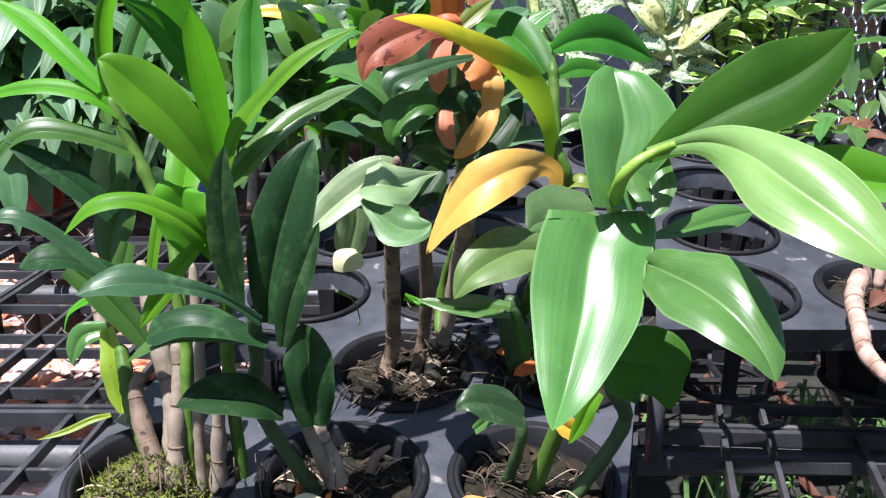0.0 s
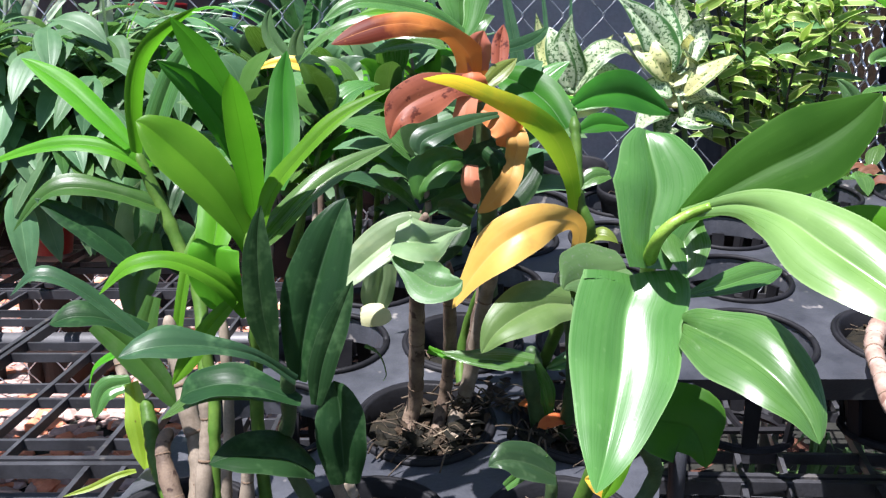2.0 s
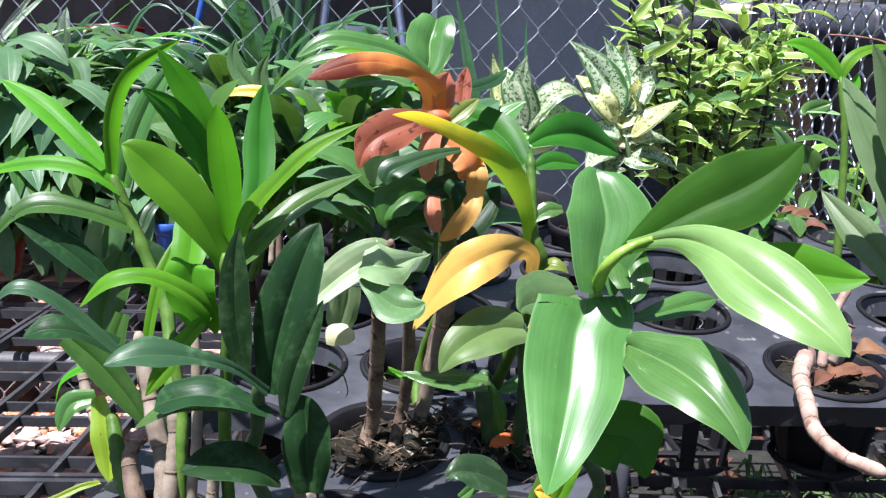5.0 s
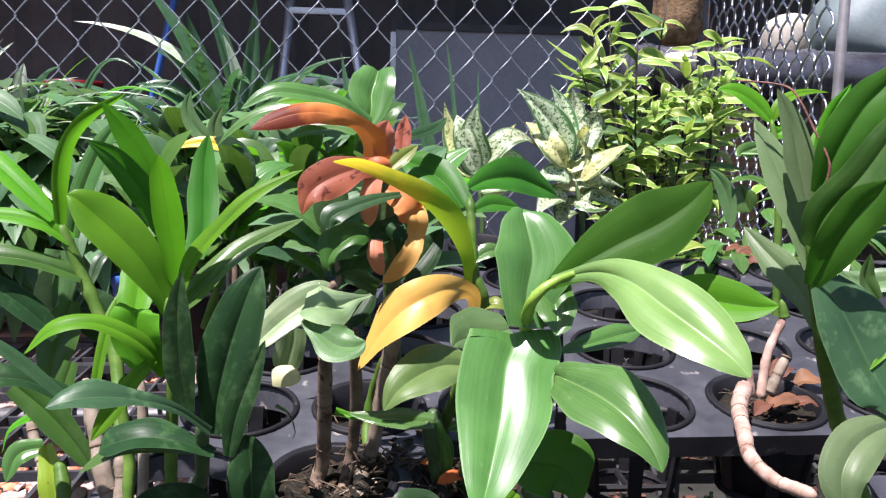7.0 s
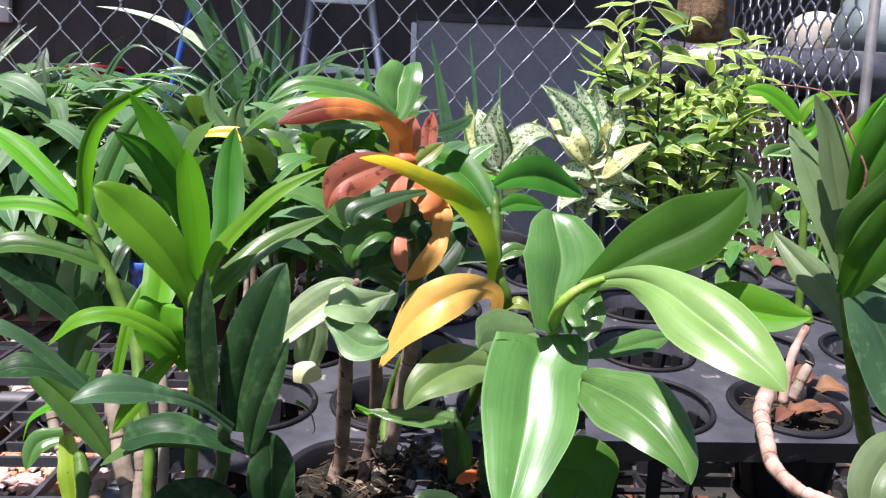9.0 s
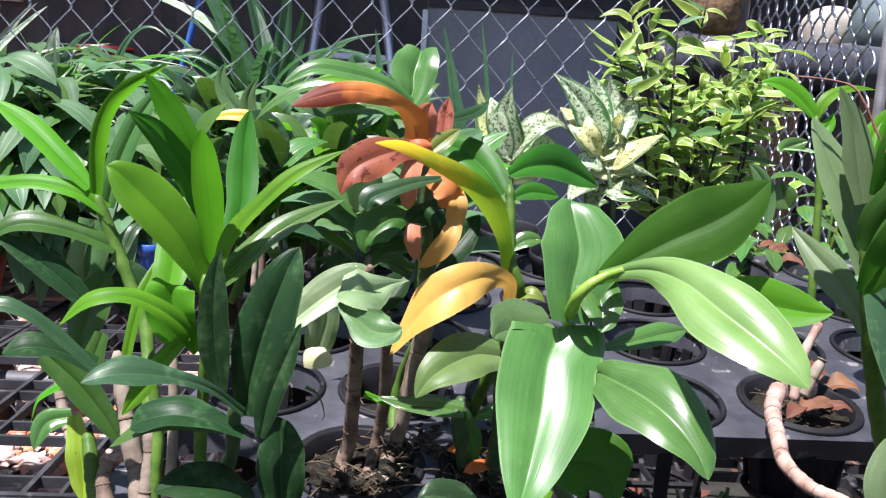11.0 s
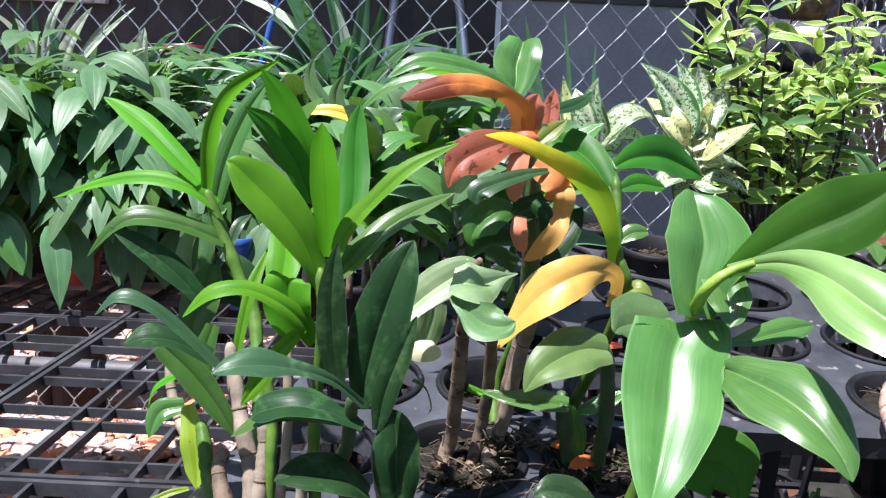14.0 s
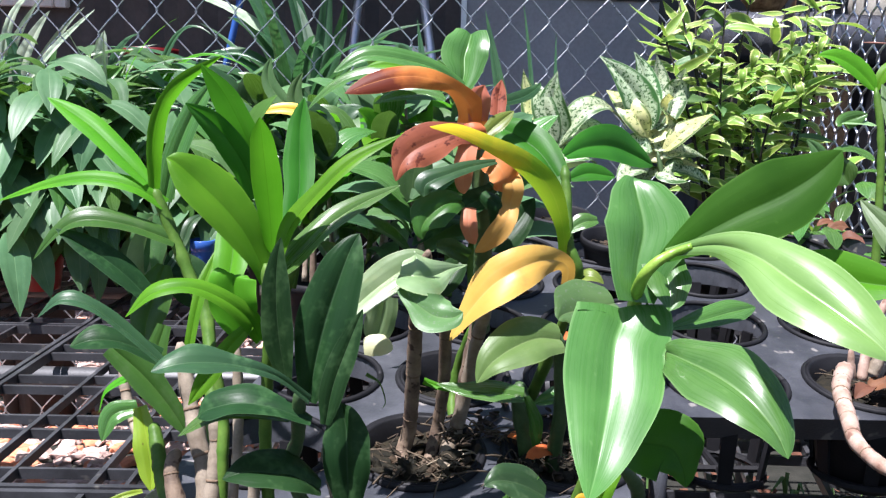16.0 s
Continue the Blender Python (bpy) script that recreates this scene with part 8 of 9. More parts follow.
leaf(aglaonema_plant_2, (0.156, 1.147, 0.744), (0.138, 1.182, 0.766), (0.108, 1.155, 0.773), 0.0382, (0.163, -0.682, 0.713), G["butter"], point=1.1, fold=0.3)
leaf(aglaonema_plant_2, (0.164, 1.145, 0.737), (0.190, 1.134, 0.747), (0.227, 1.169, 0.726), 0.0369, (-0.364, -0.633, 0.683), G["silver"], point=1.1, fold=0.3)
leaf(aglaonema_plant_2, (0.165, 1.143, 0.725), (0.186, 1.153, 0.736), (0.221, 1.200, 0.729), 0.0288, (-0.118, -0.674, 0.729), G["cream"], point=1.1, fold=0.3)
leaf(aglaonema_plant_2, (0.156, 1.147, 0.744), (0.131, 1.179, 0.741), (0.105, 1.116, 0.720), 0.0382, (0.165, -0.675, 0.719), G["silver"], point=1.1, fold=0.3)
leaf(aglaonema_plant_2, (0.159, 1.149, 0.761), (0.139, 1.149, 0.812), (0.129, 1.165, 0.845), 0.0369, (-0.346, -0.658, 0.668), G["silver"], point=1.1, fold=0.3)
cane(aglaonema_plant_2, [(0.168, 1.133, 0.565), (0.167, 1.136, 0.681), (0.162, 1.146, 0.745)], 0.0041, M_STEM_DARK)
round_pot((0.168, 1.133, 0.490), 0.06, 0.085, M_POT, "black plastic plant pot on the bench")


def twig_shrub(at, tips, seed, label):
    """Dark twigs with pairs of small pale-edged leaves."""
    rnd = random.Random(seed)
    ob = thing("variegated_shrub", at, label, "plant", "shrubs")
    b = Vector(at)
    for tip in tips:
        t = Vector(tip)
        mid = b.lerp(t, 0.5) + Vector((rnd.uniform(-0.02, 0.02), rnd.uniform(-0.03, 0.03), 0.02))
        stem(ob, [b + Vector((rnd.uniform(-0.015, 0.015), rnd.uniform(-0.015, 0.015), 0)), mid, t], 0.0032, 0.0012, M_BLACKTWIG, name="twig")
        line = smooth_line([b, mid, t], 14)
        for i, p in enumerate(line):
            if i < 8 or rnd.random() < 0.36:
                continue
            for s in (-1, 1):
                if rnd.random() < 0.12:
                    continue
                a = i * 1.1 + (0 if s < 0 else math.pi) + rnd.uniform(-0.5, 0.5)
                out = Vector((1.3 * math.cos(a), 0.6 * math.sin(a) - 0.25, rnd.uniform(-0.25, 0.7)))
                k = rnd.uniform(0.040, 0.072)
                m1 = p + out.normalized() * k * 0.5
                end = m1 + (out + Vector((0, 0, rnd.uniform(-1.2, 0.3)))).normalized() * k * 0.5
                leaf(ob, p, m1, end, k * rnd.uniform(0.20, 0.30), (rnd.uniform(-0.5, 0.5), -rnd.uniform(0.3, 1.2), rnd.uniform(0.4, 1)), G[rnd.choice(("lime", "lime", "lime", "lime", "lime", "lime", "grey"))], seg=7, across=4, fold=0.4, point=1.2, wave=0.15)
    return ob


twig_shrub((0.455, 1.269, 0.570), [(0.332, 1.265, 0.935), (0.403, 1.302, 0.885), (0.373, 1.352, 0.866), (0.363, 1.294, 0.979), (0.403, 1.351, 1.033), (0.426, 1.264, 0.976), (0.491, 1.319, 1.039), (0.556, 1.354, 0.971)], 41, "twiggy shrub with small lime leaves edged in cream")
sh2 = twig_shrub((0.527, 1.284, 0.570), [(0.563, 1.282, 1.000), (0.625, 1.320, 0.955), (0.545, 1.238, 0.875), (0.486, 1.292, 0.863), (0.446, 1.354, 0.917), (0.519, 1.271, 0.909), (0.595, 1.317, 0.916), (0.504, 1.235, 0.833), (0.461, 1.285, 0.812)], 42, "twiggy shrub with small lime leaves edged in cream")
round_pot((0.455, 1.269, 0.490), 0.06, 0.085, M_POT, "black plastic plant pot on the bench")
round_pot((0.527, 1.284, 0.490), 0.06, 0.085, M_POT, "black plastic plant pot on the bench")
leaf(sh2, (0.444, 1.169, 0.899), (0.435, 1.155, 0.887), (0.436, 1.164, 0.867), 0.0138, (-0.091, -0.722, 0.686), G["lime"], point=1.25, fold=0.4, seg=8, across=4, wave=0.2)
leaf(sh2, (0.490, 1.192, 0.878), (0.494, 1.178, 0.865), (0.508, 1.185, 0.843), 0.0101, (-0.411, -0.806, 0.427), G["lime"], point=1.25, fold=0.4, seg=8, across=4, wave=0.2)
leaf(sh2, (0.527, 1.216, 0.857), (0.526, 1.203, 0.848), (0.536, 1.211, 0.830), 0.0140, (-0.487, -0.538, 0.688), G["lime"], point=1.25, fold=0.4, seg=8, across=4, wave=0.2)
leaf(sh2, (0.528, 1.242, 0.826), (0.514, 1.229, 0.819), (0.511, 1.239, 0.802), 0.0122, (0.151, -0.922, 0.356), G["lime"], point=1.25, fold=0.4, seg=8, across=4, wave=0.2)
leaf(sh2, (0.438, 1.154, 0.804), (0.453, 1.140, 0.801), (0.479, 1.148, 0.788), 0.0130, (-0.480, -0.566, 0.670), G["lime"], point=1.25, fold=0.4, seg=8, across=4, wave=0.2)
leaf(sh2, (0.525, 1.200, 0.948), (0.533, 1.186, 0.940), (0.553, 1.194, 0.924), 0.0107, (-0.385, -0.667, 0.638), G["lime"], point=1.25, fold=0.4, seg=8, across=4, wave=0.2)
leaf(sh2, (0.522, 1.237, 0.985), (0.535, 1.222, 0.976), (0.559, 1.230, 0.960), 0.0125, (-0.661, -0.720, 0.210), G["lime"], point=1.25, fold=0.4, seg=8, across=4, wave=0.2)
leaf(sh2, (0.558, 1.254, 0.917), (0.545, 1.241, 0.906), (0.542, 1.250, 0.886), 0.0133, (-0.198, -0.819, 0.538), G["lime"], point=1.25, fold=0.4, seg=8, across=4, wave=0.2)
leaf(sh2, (0.447, 1.162, 0.858), (0.461, 1.148, 0.856), (0.485, 1.157, 0.846), 0.0129, (-0.461, -0.807, 0.369), G["lime"], point=1.25, fold=0.4, seg=8, across=4, wave=0.2)
leaf(sh2, (0.553, 1.194, 0.924), (0.541, 1.181, 0.911), (0.541, 1.190, 0.891), 0.0111, (-0.222, -0.760, 0.611), G["lime"], point=1.25, fold=0.4, seg=8, across=4, wave=0.2)
leaf(sh2, (0.447, 1.225, 0.875), (0.442, 1.212, 0.864), (0.446, 1.221, 0.844), 0.0130, (-0.320, -0.859, 0.399), G["lime"], point=1.25, fold=0.4, seg=8, across=4, wave=0.2)
leaf(sh2, (0.467, 1.245, 0.814), (0.474, 1.230, 0.802), (0.490, 1.237, 0.779), 0.0124, (-0.314, -0.628, 0.713), G["lime"], point=1.25, fold=0.4, seg=8, across=4, wave=0.2)
leaf(sh2, (0.493, 1.169, 0.926), (0.487, 1.155, 0.915), (0.491, 1.164, 0.896), 0.0111, (0.019, -0.778, 0.628), G["lime"], point=1.25, fold=0.4, seg=8, across=4, wave=0.2)
leaf(sh2, (0.572, 1.199, 0.965), (0.547, 1.188, 0.961), (0.534, 1.200, 0.950), 0.0104, (-0.537, -0.656, 0.530), G["lime"], point=1.25, fold=0.4, seg=8, across=4, wave=0.2)
bush((0.481, 0.956, 0.570), 0.08, 0.17, 34, 0.055, 0.024, ("mid", "grey", "lime", "mid"), 51, "small leafy plant with rounded green leaves")
round_pot((0.481, 0.956, 0.490), 0.05, 0.085, M_POT, "black plastic plant pot on the bench")
bush((0.591, 1.047, 0.570), 0.10, 0.20, 34, 0.055, 0.024, ("mid", "grey", "lime", "mid"), 52, "small leafy plant with rounded green leaves")
round_pot((0.591, 1.047, 0.490), 0.05, 0.085, M_POT, "black plastic plant pot on the bench")
bush((0.523, 1.201, 0.570), 0.09, 0.13, 26, 0.055, 0.024, ("mid", "grey", "lime", "mid"), 53, "small leafy plant with rounded green leaves")
round_pot((0.523, 1.201, 0.490), 0.05, 0.085, M_POT, "black plastic plant pot on the bench")
bush((0.578, 0.900, 0.570), 0.09, 0.20, 26, 0.055, 0.024, ("mid", "grey", "lime", "mid"), 54, "small leafy plant with rounded green leaves")
round_pot((0.578, 0.900, 0.490), 0.05, 0.085, M_POT, "black plastic plant pot on the bench")

orchid_plant_11 = thing("orchid_plant", (0.425, 0.764, 0.600), "orchid shoot with broad bright green leaves", "plant", "potted plants")
cane(orchid_plant_11, [(0.426, 0.763, 0.600), (0.422, 0.774, 0.768), (0.415, 0.785, 0.838)], 0.0040, M_CANE_GREEN)
leaf(orchid_plant_11, (0.416, 0.785, 0.834), (0.388, 0.791, 0.862), (0.358, 0.795, 0.868), 0.0230, (-0.340, -0.692, 0.636), G["bright"])
leaf(orchid_plant_11, (0.416, 0.785, 0.834), (0.434, 0.788, 0.862), (0.481, 0.795, 0.868), 0.0149, (-0.324, -0.592, 0.738), G["bright"])
leaf(orchid_plant_11, (0.413, 0.783, 0.824), (0.426, 0.783, 0.827), (0.432, 0.785, 0.842), 0.0149, (-0.471, -0.871, 0.135), G["bright"])
leaf(orchid_plant_11, (0.408, 0.782, 0.812), (0.386, 0.782, 0.804), (0.378, 0.772, 0.800), 0.0172, (-0.436, -0.885, 0.159), G["mid"])
leaf(orchid_plant_11, (0.417, 0.779, 0.801), (0.394, 0.782, 0.804), (0.379, 0.783, 0.802), 0.0126, (-0.230, -0.457, 0.859), G["pale"])
leaf(orchid_plant_11, (0.416, 0.774, 0.767), (0.393, 0.777, 0.777), (0.367, 0.769, 0.772), 0.0161, (-0.228, -0.451, 0.863), G["mid"])
leaf(orchid_plant_11, (0.392, 0.772, 0.743), (0.385, 0.775, 0.757), (0.383, 0.777, 0.771), 0.0264, (-0.435, -0.876, 0.208), G["mid"])
leaf(orchid_plant_11, (0.372, 0.771, 0.725), (0.366, 0.777, 0.764), (0.349, 0.782, 0.786), 0.0172, (-0.418, -0.886, 0.201), G["grey"])
flower_pot(0.182, 0.852, 0.036, 0.06, seed=21, dz=0.022, label="small black pot of bark on the tray")
flower_pot(0.133, 0.935, 0.036, 0.06, seed=22, dz=0.022, label="small black pot of bark on the tray")


# ---------------------------------------------------------------- yard behind the fence
pn = thing("leaning_board", (0.48, 3.2, 0), "flat grey board leaning before the shed wall", "board")
part("board", bevelled_box(0.124, 0.845, 3.17, 3.20, 0, 1.240, 0.004), M_PANEL, pn, smooth=False)
part("top_rail", bevelled_box(0.124, 0.845, 3.155, 3.168, 1.210, 1.240, 0.003), M_WALL, pn, smooth=False)
part("side_rail", bevelled_box(0.104, 0.124, 3.155, 3.168, 0, 1.200, 0.003), M_ALU, pn, smooth=False)
ladder = thing("step_ladder", (-0.15, 2.86, 0), "folding aluminium step ladder behind the fence", "ladder")
part("rail", tube([(-0.368, 2.710, 0.000), (-0.294, 2.801, 0.735), (-0.220, 2.892, 1.470)], 0.016, 8), M_ALU, ladder)
part("rail", tube([(0.150, 2.656, 0.000), (0.032, 2.767, 0.735), (-0.087, 2.878, 1.470)], 0.016, 8), M_ALU, ladder)
part("step", bevelled_box(-0.245, -0.047, 2.831, 2.891, 1.210, 1.230, 0.003), M_ALU, ladder, smooth=False)
part("step", bevelled_box(-0.268, -0.009, 2.802, 2.862, 0.980, 1.000, 0.003), M_ALU, ladder, smooth=False)
part("step", bevelled_box(-0.291, 0.028, 2.774, 2.834, 0.750, 0.770, 0.003), M_ALU, ladder, smooth=False)
part("step", bevelled_box(-0.314, 0.065, 2.745, 2.805, 0.520, 0.540, 0.003), M_ALU, ladder, smooth=False)
part("step", bevelled_box(-0.338, 0.102, 2.717, 2.777, 0.290, 0.310, 0.003), M_ALU, ladder, smooth=False)
rb = thing("red_basin", (-0.90, 2.69, 0.72), "red plastic basin on a crate behind the fence", "basin")
part("bowl", tube([(-0.896, 2.688, 0.891), (-0.896, 2.688, 0.941), (-0.896, 2.688, 0.961)], [0.06, 0.085, 0.09], 20), M_RED, rb)
cr = thing("plastic_crate", (-0.90, 2.69, 0), "dark plastic crate under a red basin", "crate")
part("body", bevelled_box(-1.046, -0.746, 2.568, 2.808, 0.0, 0.891, 0.01), M_POT, cr, smooth=False)
win = tagged(new("window_1"), "pale blue window in the shed wall", "window", kind="structure")
win.location = (-1.899, 3.55, 1.164)
part("window_frame", bevelled_box(-1.549, -1.499, 3.54, 3.58, 1.164, 1.864, 0.004), M_WHITE, win, smooth=False)
part("window_sill", bevelled_box(-2.399, -1.551, 3.53, 3.58, 1.164, 1.214, 0.004), M_WHITE, win, smooth=False)
part("pane", bevelled_box(-2.399, -1.551, 3.565, 3.572, 1.216, 1.864, 0.001), M_TARP, win, smooth=False)
dr = thing("black_pipe", (0.89, 1.98, 0.6), "large black plastic pipe lying behind the fence", "pipe")
part("barrel", tube([(0.634, 1.978, 0.985), (0.893, 1.978, 0.985), (1.551, 1.978, 0.985)], 0.062, 24), M_DRUM, dr)
part("band", tube([(0.676, 1.978, 0.985), (0.696, 1.978, 0.985)], 0.066, 24), M_DRUM, dr)
part("band", tube([(0.883, 1.978, 0.985), (0.903, 1.978, 0.985)], 0.066, 24), M_DRUM, dr)
part("band", tube([(1.089, 1.978, 0.985), (1.109, 1.978, 0.985)], 0.066, 24), M_DRUM, dr)
st = thing("pipe_stand", (0.89, 1.98, 0), "black block stand under a large pipe", "stand")
part("block", bevelled_box(0.662, 0.762, 1.928, 2.028, 0, 0.925, 0.006), M_POT, st, smooth=False)
part("block", bevelled_box(1.023, 1.123, 1.928, 2.028, 0, 0.925, 0.006), M_POT, st, smooth=False)
fr = thing("fern_root_clump", (0.654, 1.698, 1.016), "rough brown tree-fern root clump tied to a fence post", "root clump")
cm = tube([(0.654, 1.698, 1.016 + 0.03 * k) for k in range(14)], [0.03] + [0.05] * 13, 18)
for v in cm.verts:
    v.co += Vector((noise.noise(v.co * 40), noise.noise(v.co * 40 + Vector((9, 0, 0))), 0)) * 0.012
part("clump", cm, M_FERN, fr)
gp = thing("grey_pipe", (0.58, 1.40, 0), "short grey plastic pipe standing by the fence", "pipe")
part("tube", tube([(0.580, 1.400, 0), (0.580, 1.400, 0.4), (0.580, 1.400, 0.790)], 0.016, 14), M_PIPE, gp)
part("mouth", tube([(0.580, 1.370, 0.795), (0.580, 1.410, 0.795)], 0.014, 12), M_POT, gp)
sk = thing("sack", (1.31, 2.49, 0), "brown round sack behind the fence", "sack")
sb = bmesh.new()
bmesh.ops.create_icosphere(sb, subdivisions=3, radius=0.09, matrix=Matrix.Translation((1.314, 2.485, 1.129)))
for v in sb.verts:
    v.co += Vector((1, 1, 0.6)) * 0.03 * noise.noise(v.co * 9)
part("bag", sb, M_SACK, sk)
part("pallet", bevelled_box(1.114, 1.514, 2.335, 2.635, 0, 1.048, 0.01), M_BARK, sk, smooth=False)
sk = thing("sack", (1.43, 2.27, 0), "pale blue-green tarpaulin bundle behind the fence", "sack")
sb = bmesh.new()
bmesh.ops.create_icosphere(sb, subdivisions=3, radius=0.16, matrix=Matrix.Translation((1.429, 2.271, 1.133)))
for v in sb.verts:
    v.co += Vector((1, 1, 0.6)) * 0.03 * noise.noise(v.co * 9)
part("bag", sb, M_TARP, sk)
part("pallet", bevelled_box(1.229, 1.629, 2.121, 2.421, 0, 0.989, 0.01), M_BARK, sk, smooth=False)


# ---------------------------------------------------------------- dry leaves on the trays
dl = thing("dry_leaf", (0.359, 0.621, 0.610), "curled dry brown leaf lying on a black tray", "dry leaf", "dry leaves")
leaf(dl, (0.344, 0.615, 0.612), (0.359, 0.621, 0.619), (0.374, 0.627, 0.615), 0.018, (-0.3, -0.3, 1), G["dry"], wave=0.3, seg=10, across=6)
dl = thing("dry_leaf", (0.371, 0.597, 0.606), "curled dry brown leaf lying on a black tray", "dry leaf", "dry leaves")
leaf(dl, (0.359, 0.604, 0.610), (0.371, 0.597, 0.615), (0.382, 0.591, 0.609), 0.021, (0.0, -0.3, 1), G["dry"], wave=0.3, seg=10, across=6)
dl = thing("dry_leaf", (0.332, 0.564, 0.601), "curled dry brown leaf lying on a black tray", "dry leaf", "dry leaves")
leaf(dl, (0.315, 0.561, 0.603), (0.332, 0.564, 0.610), (0.349, 0.567, 0.605), 0.018, (0.3, -0.3, 1), G["dry"], wave=0.3, seg=10, across=6)
dl = thing("dry_leaf", (0.347, 0.560, 0.600), "curled dry brown leaf lying on a black tray", "dry leaf", "dry leaves")
leaf(dl, (0.337, 0.563, 0.604), (0.347, 0.560, 0.609), (0.357, 0.558, 0.604), 0.014, (-0.3, -0.3, 1), G["dry"], wave=0.3, seg=10, across=6)
dl = thing("dry_leaf", (0.309, 0.555, 0.599), "curled dry brown leaf lying on a black tray", "dry leaf", "dry leaves")
leaf(dl, (0.298, 0.549, 0.601), (0.309, 0.555, 0.608), (0.319, 0.561, 0.604), 0.013, (0.0, -0.3, 1), G["dry"], wave=0.3, seg=10, across=6)
dl = thing("dry_leaf", (0.484, 0.963, 0.668), "curled dry brown leaf lying on a black tray", "dry leaf", "dry leaves")
leaf(dl, (0.469, 0.960, 0.671), (0.484, 0.963, 0.677), (0.499, 0.965, 0.673), 0.018, (0.3, -0.3, 1), G["dry"], wave=0.3, seg=10, across=6)
dl = thing("dry_leaf", (0.478, 0.918, 0.661), "curled dry brown leaf lying on a black tray", "dry leaf", "dry leaves")
leaf(dl, (0.466, 0.927, 0.665), (0.478, 0.918, 0.670), (0.489, 0.908, 0.663), 0.015, (-0.3, -0.3, 1), G["dry"], wave=0.3, seg=10, across=6)
dl = thing("dry_leaf", (0.476, 0.979, 0.671), "curled dry brown leaf lying on a black tray", "dry leaf", "dry leaves")
leaf(dl, (0.463, 0.976, 0.674), (0.476, 0.979, 0.680), (0.490, 0.983, 0.676), 0.012, (0.0, -0.3, 1), G["dry"], wave=0.3, seg=10, across=6)

spill = thing("root_litter", (0.03, 0.50, 0.59), "heap of dry roots and bark spilling between two pots", "litter")
srnd = random.Random(5)
bm = bmesh.new()
for i in range(45):
    x, y = srnd.uniform(-0.02, 0.075), srnd.gauss(0.497, 0.016)
    p = Vector((x, y, tray_z(y) + srnd.uniform(0.001, 0.008)))
    q = p + Vector((srnd.uniform(-1, 1), srnd.uniform(-0.6, 0.6), srnd.uniform(-0.05, 0.08))) * srnd.uniform(0.01, 0.035)
    tube(smooth_line([p, (p + q) / 2 + Vector((0, 0, srnd.uniform(0, 0.008))), q], 3), srnd.uniform(0.0002, 0.0007), 5, bm)
for i in range(40):
    x, y = srnd.uniform(-0.075, 0.085), srnd.gauss(0.452, 0.009)
    p = Vector((x, y, tray_z(y) + srnd.uniform(0.002, 0.007)))
    q = p + Vector((srnd.uniform(-1, 1), srnd.uniform(-0.9, 0.4), srnd.uniform(-0.2, 0.1))) * srnd.uniform(0.01, 0.035)
    q.z = max(q.z, tray_z(q.y) + 0.001)
    tube(smooth_line([p, (p + q) / 2 + Vector((0, 0, srnd.uniform(0, 0.007))), q], 3), srnd.uniform(0.0002, 0.0008), 4, bm)
part("roots", bm, M_ROOT, spill)
for i in range(16):
    x, y = srnd.uniform(-0.07, 0.08), srnd.gauss(0.453, 0.008)
    cb = stone_mesh(4000 + i, 0.5)
    bmesh.ops.transform(cb, matrix=pose(x, y, tray_z(y) + 0.004, srnd.uniform(-40, 40), srnd.uniform(-40, 40), srnd.uniform(0, 360)) @ Matrix.Diagonal((srnd.uniform(0.008, 0.02), srnd.uniform(0.006, 0.012), 0.009, 1)), verts=cb.verts)
    part("soil_clod", cb, M_SOIL, spill, smooth=False)
for i in range(40):
    x, y = srnd.uniform(-0.01, 0.07), srnd.gauss(0.497, 0.014)
    cb = stone_mesh(3000 + i, 0.5)
    bmesh.ops.transform(cb, matrix=pose(x, y, tray_z(y) + 0.003, srnd.uniform(-40, 40), srnd.uniform(-40, 40), srnd.uniform(0, 360)) @ Matrix.Diagonal((srnd.uniform(0.006, 0.014), srnd.uniform(0.004, 0.008), 0.006, 1)), verts=cb.verts)
    part("bark_chip", cb, M_BARK, spill, smooth=False)


seedling = thing("seedling", (0.043, 0.493, 0.595), "tiny bright green seedling among roots", "seedling", "")
leaf(seedling, (0.044, 0.505, 0.584), (0.048, 0.505, 0.586), (0.051, 0.505, 0.587), 0.0032, (-0.053, -0.409, 0.911), G["bright"], seg=5, across=2)
leaf(seedling, (0.044, 0.505, 0.584), (0.047, 0.506, 0.588), (0.049, 0.506, 0.591), 0.0032, (-0.052, -0.410, 0.911), G["bright"], seg=5, across=2)
leaf(seedling, (0.044, 0.505, 0.584), (0.045, 0.506, 0.587), (0.045, 0.506, 0.590), 0.0032, (-0.050, -0.409, 0.911), G["bright"], seg=5, across=2)
leaf(seedling, (0.044, 0.505, 0.584), (0.043, 0.506, 0.586), (0.041, 0.506, 0.588), 0.0032, (-0.049, -0.409, 0.911), G["bright"], seg=5, across=2)
leaf(seedling, (0.044, 0.505, 0.584), (0.041, 0.506, 0.588), (0.038, 0.507, 0.590), 0.0032, (-0.047, -0.410, 0.911), G["bright"], seg=5, across=2)
leaf(seedling, (0.044, 0.505, 0.584), (0.041, 0.506, 0.586), (0.038, 0.507, 0.588), 0.0032, (-0.047, -0.409, 0.911), G["bright"], seg=5, across=2)
leaf(seedling, (0.044, 0.505, 0.584), (0.043, 0.506, 0.587), (0.041, 0.507, 0.589), 0.0032, (-0.049, -0.410, 0.911), G["bright"], seg=5, across=2)
leaf(seedling, (0.044, 0.505, 0.584), (0.045, 0.506, 0.588), (0.045, 0.506, 0.590), 0.0032, (-0.050, -0.410, 0.911), G["bright"], seg=5, across=2)
